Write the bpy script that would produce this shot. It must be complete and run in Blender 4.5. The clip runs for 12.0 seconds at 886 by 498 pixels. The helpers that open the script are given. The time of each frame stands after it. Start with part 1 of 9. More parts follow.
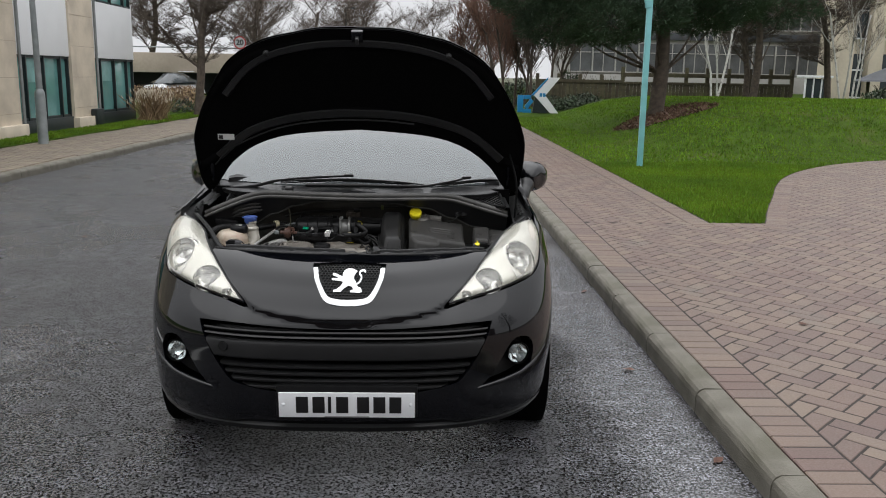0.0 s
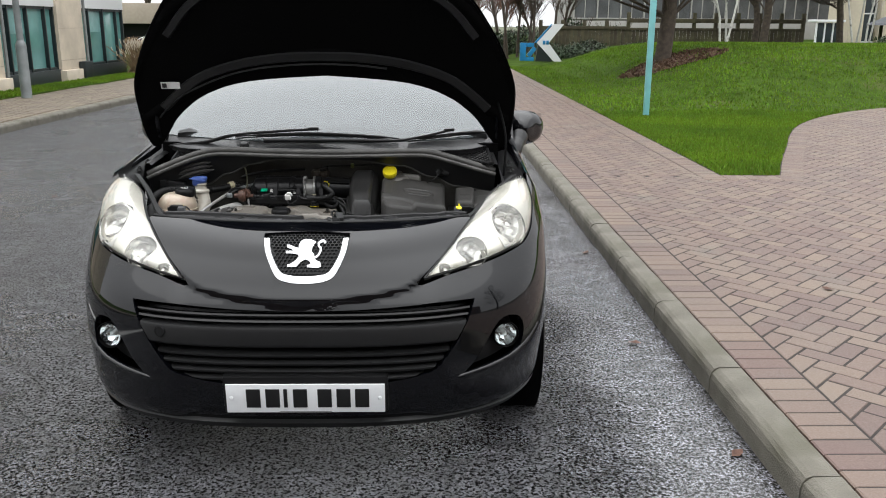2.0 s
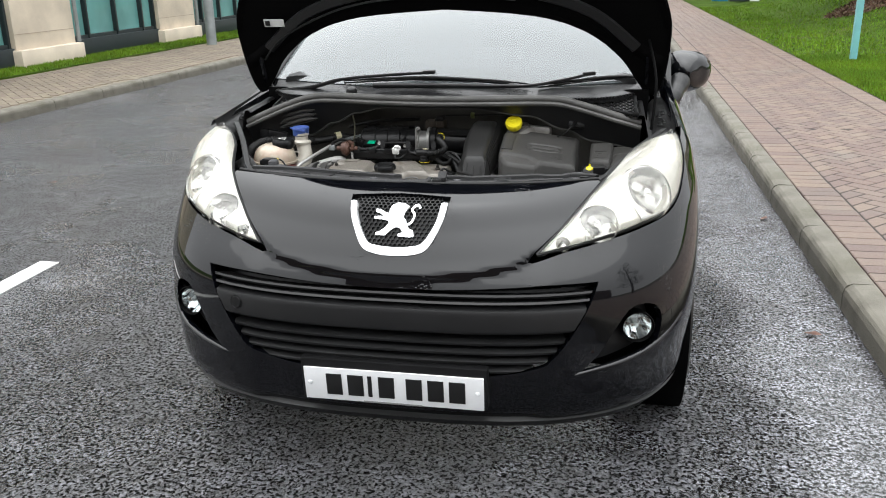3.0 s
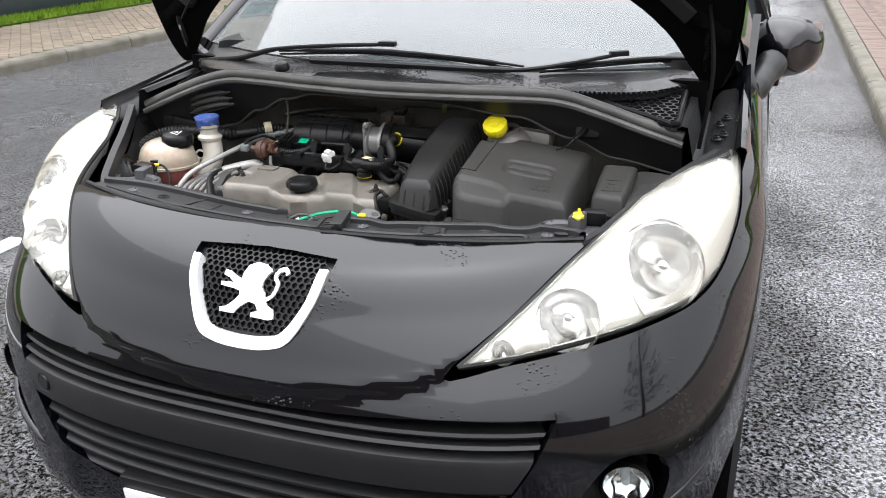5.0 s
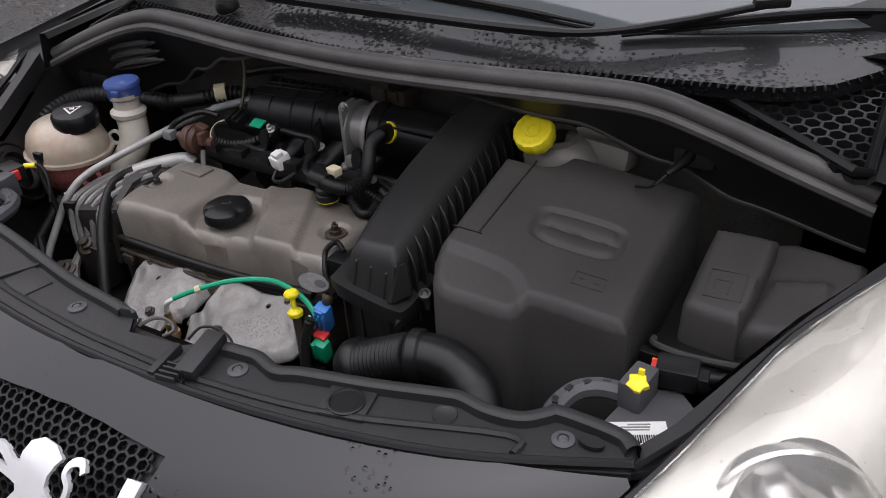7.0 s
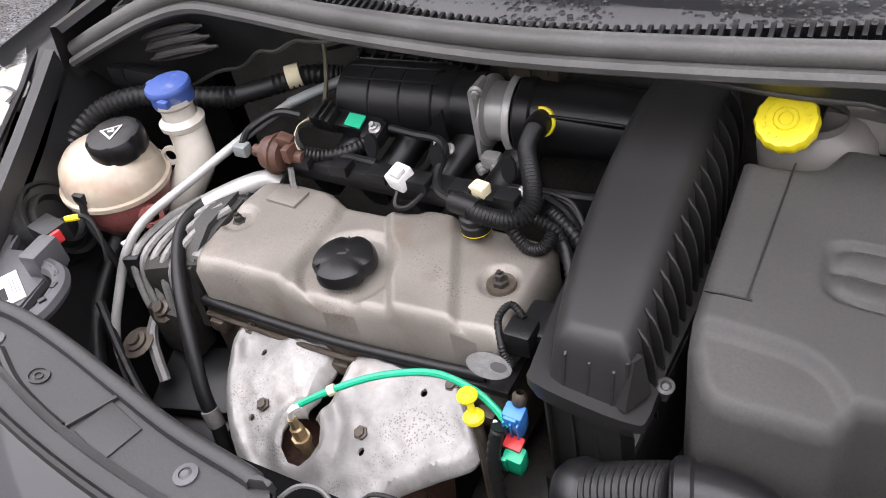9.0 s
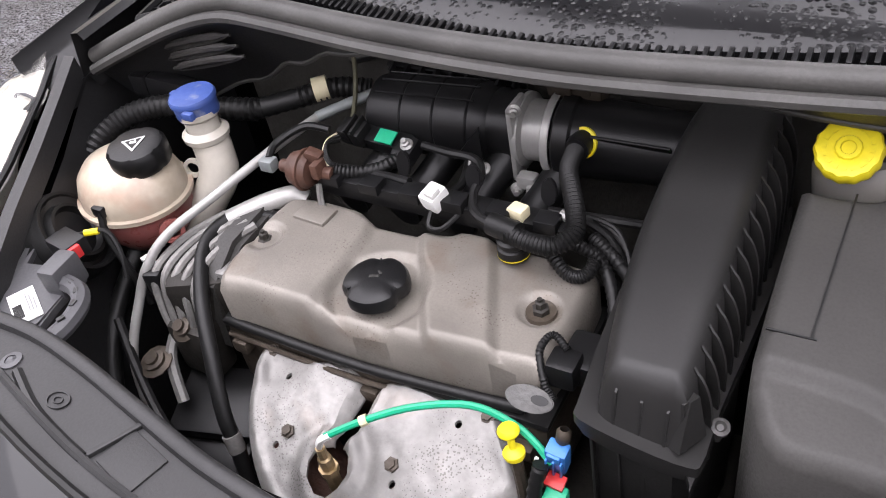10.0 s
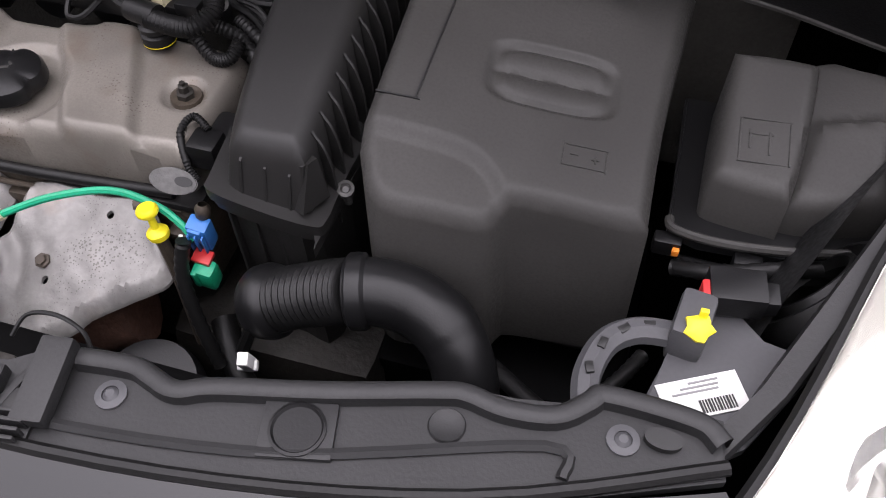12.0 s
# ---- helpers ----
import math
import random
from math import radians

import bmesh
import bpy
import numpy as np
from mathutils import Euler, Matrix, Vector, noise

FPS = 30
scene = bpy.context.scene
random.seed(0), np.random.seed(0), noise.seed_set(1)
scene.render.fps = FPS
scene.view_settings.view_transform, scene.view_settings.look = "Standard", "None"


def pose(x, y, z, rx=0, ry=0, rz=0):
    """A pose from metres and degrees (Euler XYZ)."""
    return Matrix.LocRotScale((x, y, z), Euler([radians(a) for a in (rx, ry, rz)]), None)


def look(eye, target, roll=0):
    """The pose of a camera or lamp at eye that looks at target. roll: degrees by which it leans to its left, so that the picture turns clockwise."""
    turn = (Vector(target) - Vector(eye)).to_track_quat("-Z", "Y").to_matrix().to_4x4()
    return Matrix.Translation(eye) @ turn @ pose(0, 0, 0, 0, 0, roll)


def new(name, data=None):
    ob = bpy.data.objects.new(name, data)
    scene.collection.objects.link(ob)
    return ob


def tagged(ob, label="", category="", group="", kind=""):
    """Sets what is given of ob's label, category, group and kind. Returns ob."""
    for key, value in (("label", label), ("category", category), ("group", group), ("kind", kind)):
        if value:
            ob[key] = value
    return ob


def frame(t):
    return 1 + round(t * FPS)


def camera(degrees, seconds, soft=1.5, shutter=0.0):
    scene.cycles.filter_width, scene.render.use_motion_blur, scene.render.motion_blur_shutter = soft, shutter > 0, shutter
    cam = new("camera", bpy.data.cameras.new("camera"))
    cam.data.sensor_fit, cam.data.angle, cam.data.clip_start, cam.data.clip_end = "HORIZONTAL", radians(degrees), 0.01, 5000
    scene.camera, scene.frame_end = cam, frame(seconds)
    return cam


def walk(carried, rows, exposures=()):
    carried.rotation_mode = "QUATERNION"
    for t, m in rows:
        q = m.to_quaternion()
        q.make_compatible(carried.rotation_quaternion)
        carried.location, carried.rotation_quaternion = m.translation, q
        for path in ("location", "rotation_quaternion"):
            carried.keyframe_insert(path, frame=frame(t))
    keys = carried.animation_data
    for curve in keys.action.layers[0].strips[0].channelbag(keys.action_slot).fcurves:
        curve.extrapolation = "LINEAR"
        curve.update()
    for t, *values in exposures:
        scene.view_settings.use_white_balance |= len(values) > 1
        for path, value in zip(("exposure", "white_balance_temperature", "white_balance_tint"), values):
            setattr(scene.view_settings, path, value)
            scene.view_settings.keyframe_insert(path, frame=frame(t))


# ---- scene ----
cam = camera(55.5, 12.0, soft=1.0)
PATH = [
    (0, (0.267, 0.063, 1.565), (0.325, 2.021, 1.16), 1.0),
    (0.5, (0.258, 0.12, 1.557), (0.318, 2.076, 1.145), 1.0),
    (1, (0.215, 0.251, 1.557), (0.284, 2.205, 1.135), 1.1),
    (1.5, (0.227, 0.373, 1.529), (0.31, 2.312, 1.047), 0.9),
    (2, (0.385, 0.55, 1.512), (0.432, 2.482, 0.996), 0.4),
    (2.5, (0.5, 0.747, 1.477), (0.259, 2.653, 0.923), -2.0),
    (2.7, (0.515, 0.869, 1.459), (0.215, 2.758, 0.876), -1.7),
    (4.3, (0.807, 1.699, 1.422), (0.221, 3.451, 0.654), 0.3),
    (4.5, (0.786, 1.814, 1.42), (0.2, 3.566, 0.652), 0.8),
    (5, (0.797, 2.065, 1.42), (0.151, 3.797, 0.656), -0.9),
    (5.5, (0.864, 2.314, 1.435), (0.007, 3.951, 0.67), -1.1),
    (6, (0.83, 2.527, 1.433), (-0.043, 4.118, 0.592), -2.3),
    (6.5, (0.727, 2.757, 1.435), (-0.128, 4.322, 0.53), -2.2),
    (7, (0.69, 2.943, 1.423), (-0.212, 4.368, 0.348), -3.8),
    (7.2, (0.684, 3.008, 1.426), (-0.29, 4.349, 0.306), -5.6),
    (8.8, (0.377, 3.195, 1.41), (-0.523, 4.41, 0.101), -13.6),
    (9, (0.352, 3.195, 1.409), (-0.56, 4.412, 0.109), -13.2),
    (9.5, (0.31, 3.204, 1.412), (-0.646, 4.417, 0.142), -13.4),
    (10, (0.299, 3.21, 1.406), (-0.615, 4.437, 0.118), -12.0),
    (10.5, (0.317, 3.215, 1.397), (-0.402, 4.508, 0.051), -6.9),
    (11, (0.358, 3.221, 1.406), (-0.199, 4.591, 0.059), -3.6),
    (11.5, (0.395, 3.225, 1.401), (-0.032, 4.53, -0.053), -1.3),
    (12, (0.439, 3.207, 1.369), (0.074, 4.364, -0.221), -1.5),
]
# the phone's camera brightens over the dark bay
EXPOSURES = [(0, 0.22, 6350, 10), (1.5, 0.52, 6350, 10), (2.5, 0.88, 6350, 8), (4.5, 1.32, 6300, 10), (5.5, 1.2, 6300, 12), (6.0, 1.0, 6300, 12), (6.5, 0.55, 6300, 14), (7.0, 0.18, 6300, 18), (7.6, 0.6, 6300, 18), (9.0, 1.62, 6350, 18), (9.5, 1.4, 6350, 20), (10.0, 1.45, 6350, 20), (10.5, 1.88, 6350, 20), (11, 2.02, 6350, 20), (11.5, 1.72, 6350, 22), (12, 0.88, 6350, 22)]
walk(cam, [(t, look(eye, target, roll)) for t, eye, target, roll in PATH], exposures=EXPOSURES)

# ---- light ----
world = bpy.data.worlds.new("overcast_sky")
scene.world = world
world.use_nodes = True
wn, wl = world.node_tree.nodes, world.node_tree.links
wn.clear()
sky = wn.new("ShaderNodeTexSky")
sky.sky_type, sky.sun_disc = "NISHITA", False
sky.sun_elevation, sky.sun_rotation = radians(84), radians(225)
sky.air_density, sky.dust_density, sky.ozone_density = 1.0, 6.0, 1.0
pale = wn.new("ShaderNodeHueSaturation")
pale.inputs["Saturation"].default_value = 0.12
cloud = wn.new("ShaderNodeMix")
cloud.data_type = "RGBA"
cloud.inputs[0].default_value = 0.92
cloud.inputs[7].default_value = (9.0, 9.0, 9.1, 1)
back = wn.new("ShaderNodeBackground")
back.inputs["Strength"].default_value = 0.085
wout = wn.new("ShaderNodeOutputWorld")
wl.new(sky.outputs[0], pale.inputs["Color"])
wl.new(pale.outputs[0], cloud.inputs[6])
# an overcast sky, about three times brighter overhead than at the horizon
up_ = wn.new("ShaderNodeTexCoord")
zen = wn.new("ShaderNodeSeparateXYZ")
lift_ = wn.new("ShaderNodeMapRange")
for k_, v_ in zip(("From Min", "From Max", "To Min", "To Max"), (0.0, 1.0, 0.92, 2.9)):
    lift_.inputs[k_].default_value = v_
over = wn.new("ShaderNodeVectorMath")
over.operation = "SCALE"
wl.new(up_.outputs["Generated"], zen.inputs[0])
high = wn.new("ShaderNodeMath")
high.operation, high.use_clamp = "POWER", True
high.inputs[1].default_value = 2.2
wl.new(zen.outputs[2], high.inputs[0])
wl.new(high.outputs[0], lift_.inputs["Value"])
wl.new(cloud.outputs[2], over.inputs[0])
wl.new(lift_.outputs[0], over.inputs["Scale"])
wl.new(over.outputs[0], back.inputs["Color"])
wl.new(back.outputs[0], wout.inputs[0])
sun_data = bpy.data.lights.new("sun", "SUN")
sun_data.energy, sun_data.angle, sun_data.color = 1.0, radians(110), (1, 0.98, 0.95)
sun = new("sun", sun_data)
sun.matrix_world = look((-1.0, 2.6, 20), (0, 2, 0))


# ---- materials ----
def mat(name, col, rough=0.5, metal=0.0, var=0.12, scale=14.0, fine=160.0, bump=0.0, col2=None, coat=0.0, spec=0.5,
        patch=0.0, patch_col=(0.1, 0.09, 0.08), patch_scale=5.0, rvar=0.1, per_piece=0.0, trans=0.0, ior=1.45, alpha=1.0, emit=0.0, dist=0.004):
    m = bpy.data.materials.new(name)
    m.use_nodes = True
    N, L = m.node_tree.nodes, m.node_tree.links
    b = N["Principled BSDF"]
    tc = N.new("ShaderNodeTexCoord")

    def noise_tex(s, detail=4.0):
        n = N.new("ShaderNodeTexNoise")
        n.inputs["Scale"].default_value, n.inputs["Detail"].default_value = s, detail
        L.new(tc.outputs["Object"], n.inputs["Vector"])
        return n

    def mixc(fac, a, bb, kind="MIX"):
        x = N.new("ShaderNodeMix")
        x.data_type, x.blend_type = "RGBA", kind
        for sock, val in ((x.inputs[0], fac), (x.inputs[6], a), (x.inputs[7], bb)):
            if hasattr(val, "is_linked"):
                L.new(val, sock)
            else:
                sock.default_value = val if not isinstance(val, tuple) else (*val[:3], 1)
        return x.outputs[2]

    def ramp(src, lo, hi, a=0.0, bb=1.0):
        r = N.new("ShaderNodeMapRange")
        r.inputs["From Min"].default_value, r.inputs["From Max"].default_value = lo, hi
        r.inputs["To Min"].default_value, r.inputs["To Max"].default_value = a, bb
        L.new(src, r.inputs["Value"])
        return r.outputs[0]

    big, small = noise_tex(scale), noise_tex(fine, 6.0)
    c2 = col2 or tuple(max(0.0, c * (1 - 2.2 * var)) for c in col)
    c = mixc(ramp(big.outputs["Fac"], 0.35, 0.68), col, c2)
    c = mixc(ramp(small.outputs["Fac"], 0.3, 0.7, 0.0, min(1.0, var * 2.5)), c, tuple(x * 0.6 for x in col))
    if patch:
        p = noise_tex(patch_scale, 5.0)
        c = mixc(ramp(p.outputs["Fac"], 0.62 - patch * 0.2, 0.75, 0.0, 0.9), c, patch_col)
    if per_piece:
        info = N.new("ShaderNodeObjectInfo")
        geo = N.new("ShaderNodeNewGeometry")
        add = N.new("ShaderNodeMath")
        L.new(info.outputs["Random"], add.inputs[0])
        L.new(geo.outputs["Random Per Island"], add.inputs[1])
        fr = N.new("ShaderNodeMath")
        fr.operation = "FRACT"
        L.new(add.outputs[0], fr.inputs[0])
        hs = N.new("ShaderNodeHueSaturation")
        L.new(ramp(fr.outputs[0], 0, 1, 1 - per_piece, 1 + per_piece), hs.inputs["Value"])
        L.new(ramp(fr.outputs[0], 0, 1, 0.485, 0.52), hs.inputs["Hue"])
        L.new(c, hs.inputs["Color"])
        c = hs.outputs[0]
    L.new(c, b.inputs["Base Color"])
    L.new(ramp(small.outputs["Fac"], 0.3, 0.7, max(0.0, rough - rvar * 0.5), min(1.0, rough + rvar * 0.5)), b.inputs["Roughness"])
    b.inputs["Metallic"].default_value = metal
    b.inputs["Specular IOR Level"].default_value = spec
    b.inputs["IOR"].default_value = ior
    b.inputs["Coat Weight"].default_value = coat
    b.inputs["Coat Roughness"].default_value = 0.04
    b.inputs["Transmission Weight"].default_value = trans
    b.inputs["Alpha"].default_value = alpha
    if emit:
        b.inputs["Emission Color"].default_value = (*col[:3], 1)
        b.inputs["Emission Strength"].default_value = emit
    if bump:
        bp = N.new("ShaderNodeBump")
        bp.inputs["Strength"].default_value, bp.inputs["Distance"].default_value = bump, dist
        L.new(small.outputs["Fac"], bp.inputs["Height"])
        L.new(bp.outputs[0], b.inputs["Normal"])
    return m


def asphalt_mat():
    """Coarse dark chippings, damp all over and wetter in the gutter."""
    m = mat("wet_asphalt", (0.066, 0.067, 0.077), 0.4, var=0.2, scale=1.1, fine=45, rvar=0.2)
    N, L = m.node_tree.nodes, m.node_tree.links
    b = N["Principled BSDF"]
    tc = N.new("ShaderNodeTexCoord")

    def rng(src, a, c, d, e):
        r = N.new("ShaderNodeMapRange")
        for k, q in zip(("From Min", "From Max", "To Min", "To Max"), (a, c, d, e)):
            r.inputs[k].default_value = q
        L.new(src, r.inputs["Value"])
        return r.outputs[0]

    def math_(op, p, q):
        x = N.new("ShaderNodeMath")
        x.operation = op
        for i, val in enumerate((p, q)):
            if hasattr(val, "is_linked"):
                L.new(val, x.inputs[i])
            else:
                x.inputs[i].default_value = val
        return x.outputs[0]
    def lumps(sc, warp):
        n = N.new("ShaderNodeTexNoise")
        n.inputs["Scale"].default_value, n.inputs["Detail"].default_value, n.inputs["Distortion"].default_value = sc, 3.0, warp
        L.new(tc.outputs["Object"], n.inputs["Vector"])
        return n.outputs["Fac"]
    stone = math_("ADD", rng(lumps(80, 0.6), 0.40, 0.56, 0.0, 1.0), rng(lumps(140, 0.3), 0.35, 0.65, -0.3, 0.3))
    tone = lumps(95, 0.0)
    wet = N.new("ShaderNodeTexNoise")
    wet.inputs["Scale"].default_value, wet.inputs["Detail"].default_value = 0.8, 5
    L.new(tc.outputs["Object"], wet.inputs["Vector"])
    gut = N.new("ShaderNodeSeparateXYZ")
    L.new(tc.outputs["Object"], gut.inputs[0])
    plus = math_("ADD", wet.outputs["Fac"], rng(gut.outputs[0], 0.7, 1.25, 0.0, 0.31))
    L.new(rng(plus, 0.45, 0.7, 0.36, 0.1), b.inputs["Roughness"])
    # pale stone tops over bitumen pits; pits blackened to stand in for their shade
    hs = N.new("ShaderNodeHueSaturation")
    L.new(b.inputs["Base Color"].links[0].from_socket, hs.inputs["Color"])
    L.new(math_("MULTIPLY", rng(tone, 0.3, 0.7, 0.35, 1.75), math_("MULTIPLY", rng(stone, 0.2, 0.95, 0.0, 1.9), rng(lumps(11, 0.4), 0.35, 0.65, 0.55, 1.5))), hs.inputs["Value"])
    L.new(hs.outputs[0], b.inputs["Base Color"])
    h = rng(stone, -0.2, 1.2, 0.0, 1.0)
    bp = N.new("ShaderNodeBump")
    bp.inputs["Distance"].default_value = 0.015
    L.new(rng(plus, 0.6, 0.8, 1.0, 0.25), bp.inputs["Strength"])
    L.new(h, bp.inputs["Height"])
    L.new(bp.outputs[0], b.inputs["Normal"])
    film = N.new("ShaderNodeBump")
    film.inputs["Distance"].default_value = 0.010
    L.new(rng(plus, 0.62, 0.86, 1.0, 0.2), film.inputs["Strength"])
    L.new(h, film.inputs["Height"])
    L.new(film.outputs[0], b.inputs["Coat Normal"])
    # pits lose film and reflection too, imitating sky hidden from them
    L.new(math_("MULTIPLY", rng(plus, 0.35, 0.65, 0.8, 1.0), math_("MAXIMUM", rng(plus, 0.72, 0.9, 0.0, 0.75), rng(stone, 0.0, 0.7, 0.03, 1.0))), b.inputs["Coat Weight"])
    b.inputs["Coat IOR"].default_value = 1.75
    L.new(rng(stone, 0.1, 0.8, 0.03, 0.8), b.inputs["Specular IOR Level"])
    b.inputs["Coat Roughness"].default_value = 0.07
    return m


def droplet_mat(name, col, rough, coat, density, metal=0.0, spec=0.5, lo=0.5):
    """A smooth surface with beads of rain water as relief."""
    m = mat(name, col, rough, metal, var=0.06, scale=4, fine=90, rvar=0.06, coat=coat, spec=spec)
    m.node_tree.nodes["Principled BSDF"].inputs["Coat Roughness"].default_value = 0.05
    m.node_tree.nodes["Principled BSDF"].inputs["Coat IOR"].default_value = 1.5
    return add_drops(m, density, lo)


def add_drops(m, density, lo):
    N, L = m.node_tree.nodes, m.node_tree.links
    b = N["Principled BSDF"]
    tc = N.new("ShaderNodeTexCoord")
    vo = N.new("ShaderNodeTexVoronoi")
    vo.inputs["Scale"].default_value = 130
    L.new(tc.outputs["Object"], vo.inputs["Vector"])
    ns = N.new("ShaderNodeTexNoise")
    ns.inputs["Scale"].default_value = 7
    L.new(tc.outputs["Object"], ns.inputs["Vector"])
    lim = N.new("ShaderNodeMapRange")
    lim.inputs["From Min"].default_value, lim.inputs["From Max"].default_value = lo, lo + 0.2
    lim.inputs["To Min"].default_value, lim.inputs["To Max"].default_value = 0.0, density
    L.new(ns.outputs["Fac"], lim.inputs["Value"])
    sub = N.new("ShaderNodeMath")
    sub.operation, sub.use_clamp = "SUBTRACT", True
    L.new(lim.outputs[0], sub.inputs[0])
    L.new(vo.outputs["Distance"], sub.inputs[1])
    bp = N.new("ShaderNodeBump")
    bp.inputs["Strength"].default_value, bp.inputs["Distance"].default_value = 0.8, 0.004
    L.new(sub.outputs[0], bp.inputs["Height"])
    L.new(bp.outputs[0], b.inputs["Coat Normal"])
    L.new(bp.outputs[0], b.inputs["Normal"])
    return m


def add_specks(m, col, scale, size, amount):
    """Small spots of dirt scattered in drifts."""
    N, L = m.node_tree.nodes, m.node_tree.links
    b = N["Principled BSDF"]
    tc, vo, ns = N.new("ShaderNodeTexCoord"), N.new("ShaderNodeTexVoronoi"), N.new("ShaderNodeTexNoise")
    vo.inputs["Scale"].default_value, ns.inputs["Scale"].default_value = scale, 16
    lim, cut, mix = N.new("ShaderNodeMapRange"), N.new("ShaderNodeMapRange"), N.new("ShaderNodeMix")
    for k, q in zip(("From Min", "From Max", "To Min", "To Max"), (0.42, 0.72, 0.0, size)):
        lim.inputs[k].default_value = q
    sub = N.new("ShaderNodeMath")
    sub.operation = "SUBTRACT"
    for t in (vo, ns):
        L.new(tc.outputs["Object"], t.inputs["Vector"])
    L.new(ns.outputs["Fac"], lim.inputs["Value"])
    L.new(lim.outputs[0], sub.inputs[0])
    L.new(vo.outputs["Distance"], sub.inputs[1])
    for k, q in zip(("From Min", "From Max", "To Min", "To Max"), (0.0, 0.08, 0.0, amount)):
        cut.inputs[k].default_value = q
    L.new(sub.outputs[0], cut.inputs["Value"])
    mix.data_type = "RGBA"
    L.new(cut.outputs[0], mix.inputs[0])
    L.new(b.inputs["Base Color"].links[0].from_socket, mix.inputs[6])
    mix.inputs[7].default_value = (*col, 1)
    L.new(mix.outputs[2], b.inputs["Base Color"])


def fluted_mat(name, col):
    """Silvered plastic with soft upright flutes."""
    m = mat(name, tuple(c * .90 for c in col), 0.34, 0.45, var=0.05, scale=20, rvar=0.15)
    N, L = m.node_tree.nodes, m.node_tree.links
    tc = N.new("ShaderNodeTexCoord")
    mp = N.new("ShaderNodeMapping")
    mp.inputs["Scale"].default_value = (60, 26, 9)
    L.new(tc.outputs["Object"], mp.inputs["Vector"])
    ns = N.new("ShaderNodeTexNoise")
    ns.inputs["Scale"].default_value, ns.inputs["Detail"].default_value = 1.0, 2.0
    L.new(mp.outputs[0], ns.inputs["Vector"])
    bp = N.new("ShaderNodeBump")
    bp.inputs["Strength"].default_value, bp.inputs["Distance"].default_value = 0.3, 0.004
    L.new(ns.outputs["Fac"], bp.inputs["Height"])
    L.new(bp.outputs[0], N["Principled BSDF"].inputs["Normal"])
    return m


M = {}
M["asphalt"] = asphalt_mat()
M["paint"] = droplet_mat("black_car_paint", (0.002, 0.0022, 0.0032), 0.3, 1.0, 0.42, spec=0.0)
M["paint_in"] = mat("black_inner_paint", (0.0015, 0.0015, 0.0016), 0.6, var=0.1, spec=0.06)
M["grille_plastic"] = mat("matt_grille_plastic", (0.012, 0.012, 0.0125), 0.42, var=0.14, scale=9, fine=420, bump=0.2, dist=0.0008, spec=0.4)
M["plastic"] = mat("black_plastic", (0.0085, 0.0085, 0.009), 0.36, var=0.2, scale=9, fine=420, bump=0.2, dist=0.0006, spec=0.34, rvar=0.08)
M["plastic_grey"] = mat("dusty_black_plastic", (0.044, 0.0425, 0.040), 0.50, var=0.16, scale=6, fine=380, bump=0.2, dist=0.0006, spec=0.3, rvar=0.25)
M["plastic_wet"] = droplet_mat("wet_black_plastic", (0.010, 0.010, 0.011), 0.42, 0.4, 0.50, spec=0.3, lo=0.36)
M["rubber"] = mat("black_rubber", (0.009, 0.009, 0.009), 0.42, var=0.12, fine=300, bump=0.1, spec=0.3)
M["seal"] = mat("dusty_rubber_seal", (0.075, 0.073, 0.069), 0.5, var=0.25, scale=12, fine=260, bump=0.1)
M["glass"] = mat("clear_glass", (0.9, 0.95, 0.94), 0.02, var=0.0, trans=1.0, rvar=0.02)
M["chrome"] = mat("chrome", (0.82, 0.82, 0.83), 0.08, 1.0, var=0.02, rvar=0.05)
M["white_enamel"] = mat("bright_silver_badge", (0.85, 0.86, 0.87), 0.2, 0.35, var=0.02)
M["lamp_silver"] = fluted_mat("lamp_reflector_plastic", (0.72, 0.71, 0.665))
M["lamp_lens"] = mat("hazed_clear_lens", (0.93, 0.92, 0.86), 0.03, var=0.0, trans=0.93, rvar=0.02)
M["bowl_silver"] = mat("aluminised_bowl", (0.68, 0.68, 0.66), 0.12, 0.92, var=0.03, rvar=0.08)
M["lamp_white"] = mat("lamp_white_tray", (0.82, 0.82, 0.80), 0.3, var=0.04, scale=25)
M["amber"] = mat("faint_amber_lens", (0.80, 0.74, 0.68), 0.25, 0.4, var=0.06, scale=60, fine=300, bump=0.15)
M["felt"] = mat("grey_bulkhead_felt", (0.06, 0.057, 0.05), 0.9, var=0.2, scale=12, fine=200, bump=0.4)
M["plate"] = mat("white_plate", (0.76, 0.77, 0.78), 0.25, var=0.03, rvar=0.05)
# print black; also stands in for shade inside slots, holes and gaps
M["ink_and_shade"] = mat("black_ink_and_shade", (0.01, 0.01, 0.01), 0.4, var=0.05)
M["ink_grey"] = mat("grey_print", (0.2, 0.2, 0.2), 0.5, var=0.05)
M["label"] = mat("white_label", (0.62, 0.62, 0.6), 0.45, var=0.05, scale=30)
M["kerb"] = mat("kerb_concrete", (0.165, 0.153, 0.125), 0.7, var=0.22, scale=7, fine=150, bump=0.8, dist=0.006, col2=(0.10, 0.092, 0.07), patch=0.45, patch_col=(0.085, 0.08, 0.055), patch_scale=4)
M["brick"] = mat("red_paver", (0.150, 0.102, 0.082), 0.5, var=0.14, scale=3, fine=160, bump=0.4, col2=(0.135, 0.098, 0.082), per_piece=0.2, patch=0.12, patch_col=(0.12, 0.10, 0.085), patch_scale=2.5, spec=0.5, rvar=0.2)
M["joint"] = mat("sand_joint", (0.038, 0.032, 0.028), 0.9, var=0.2, fine=300, bump=0.3)
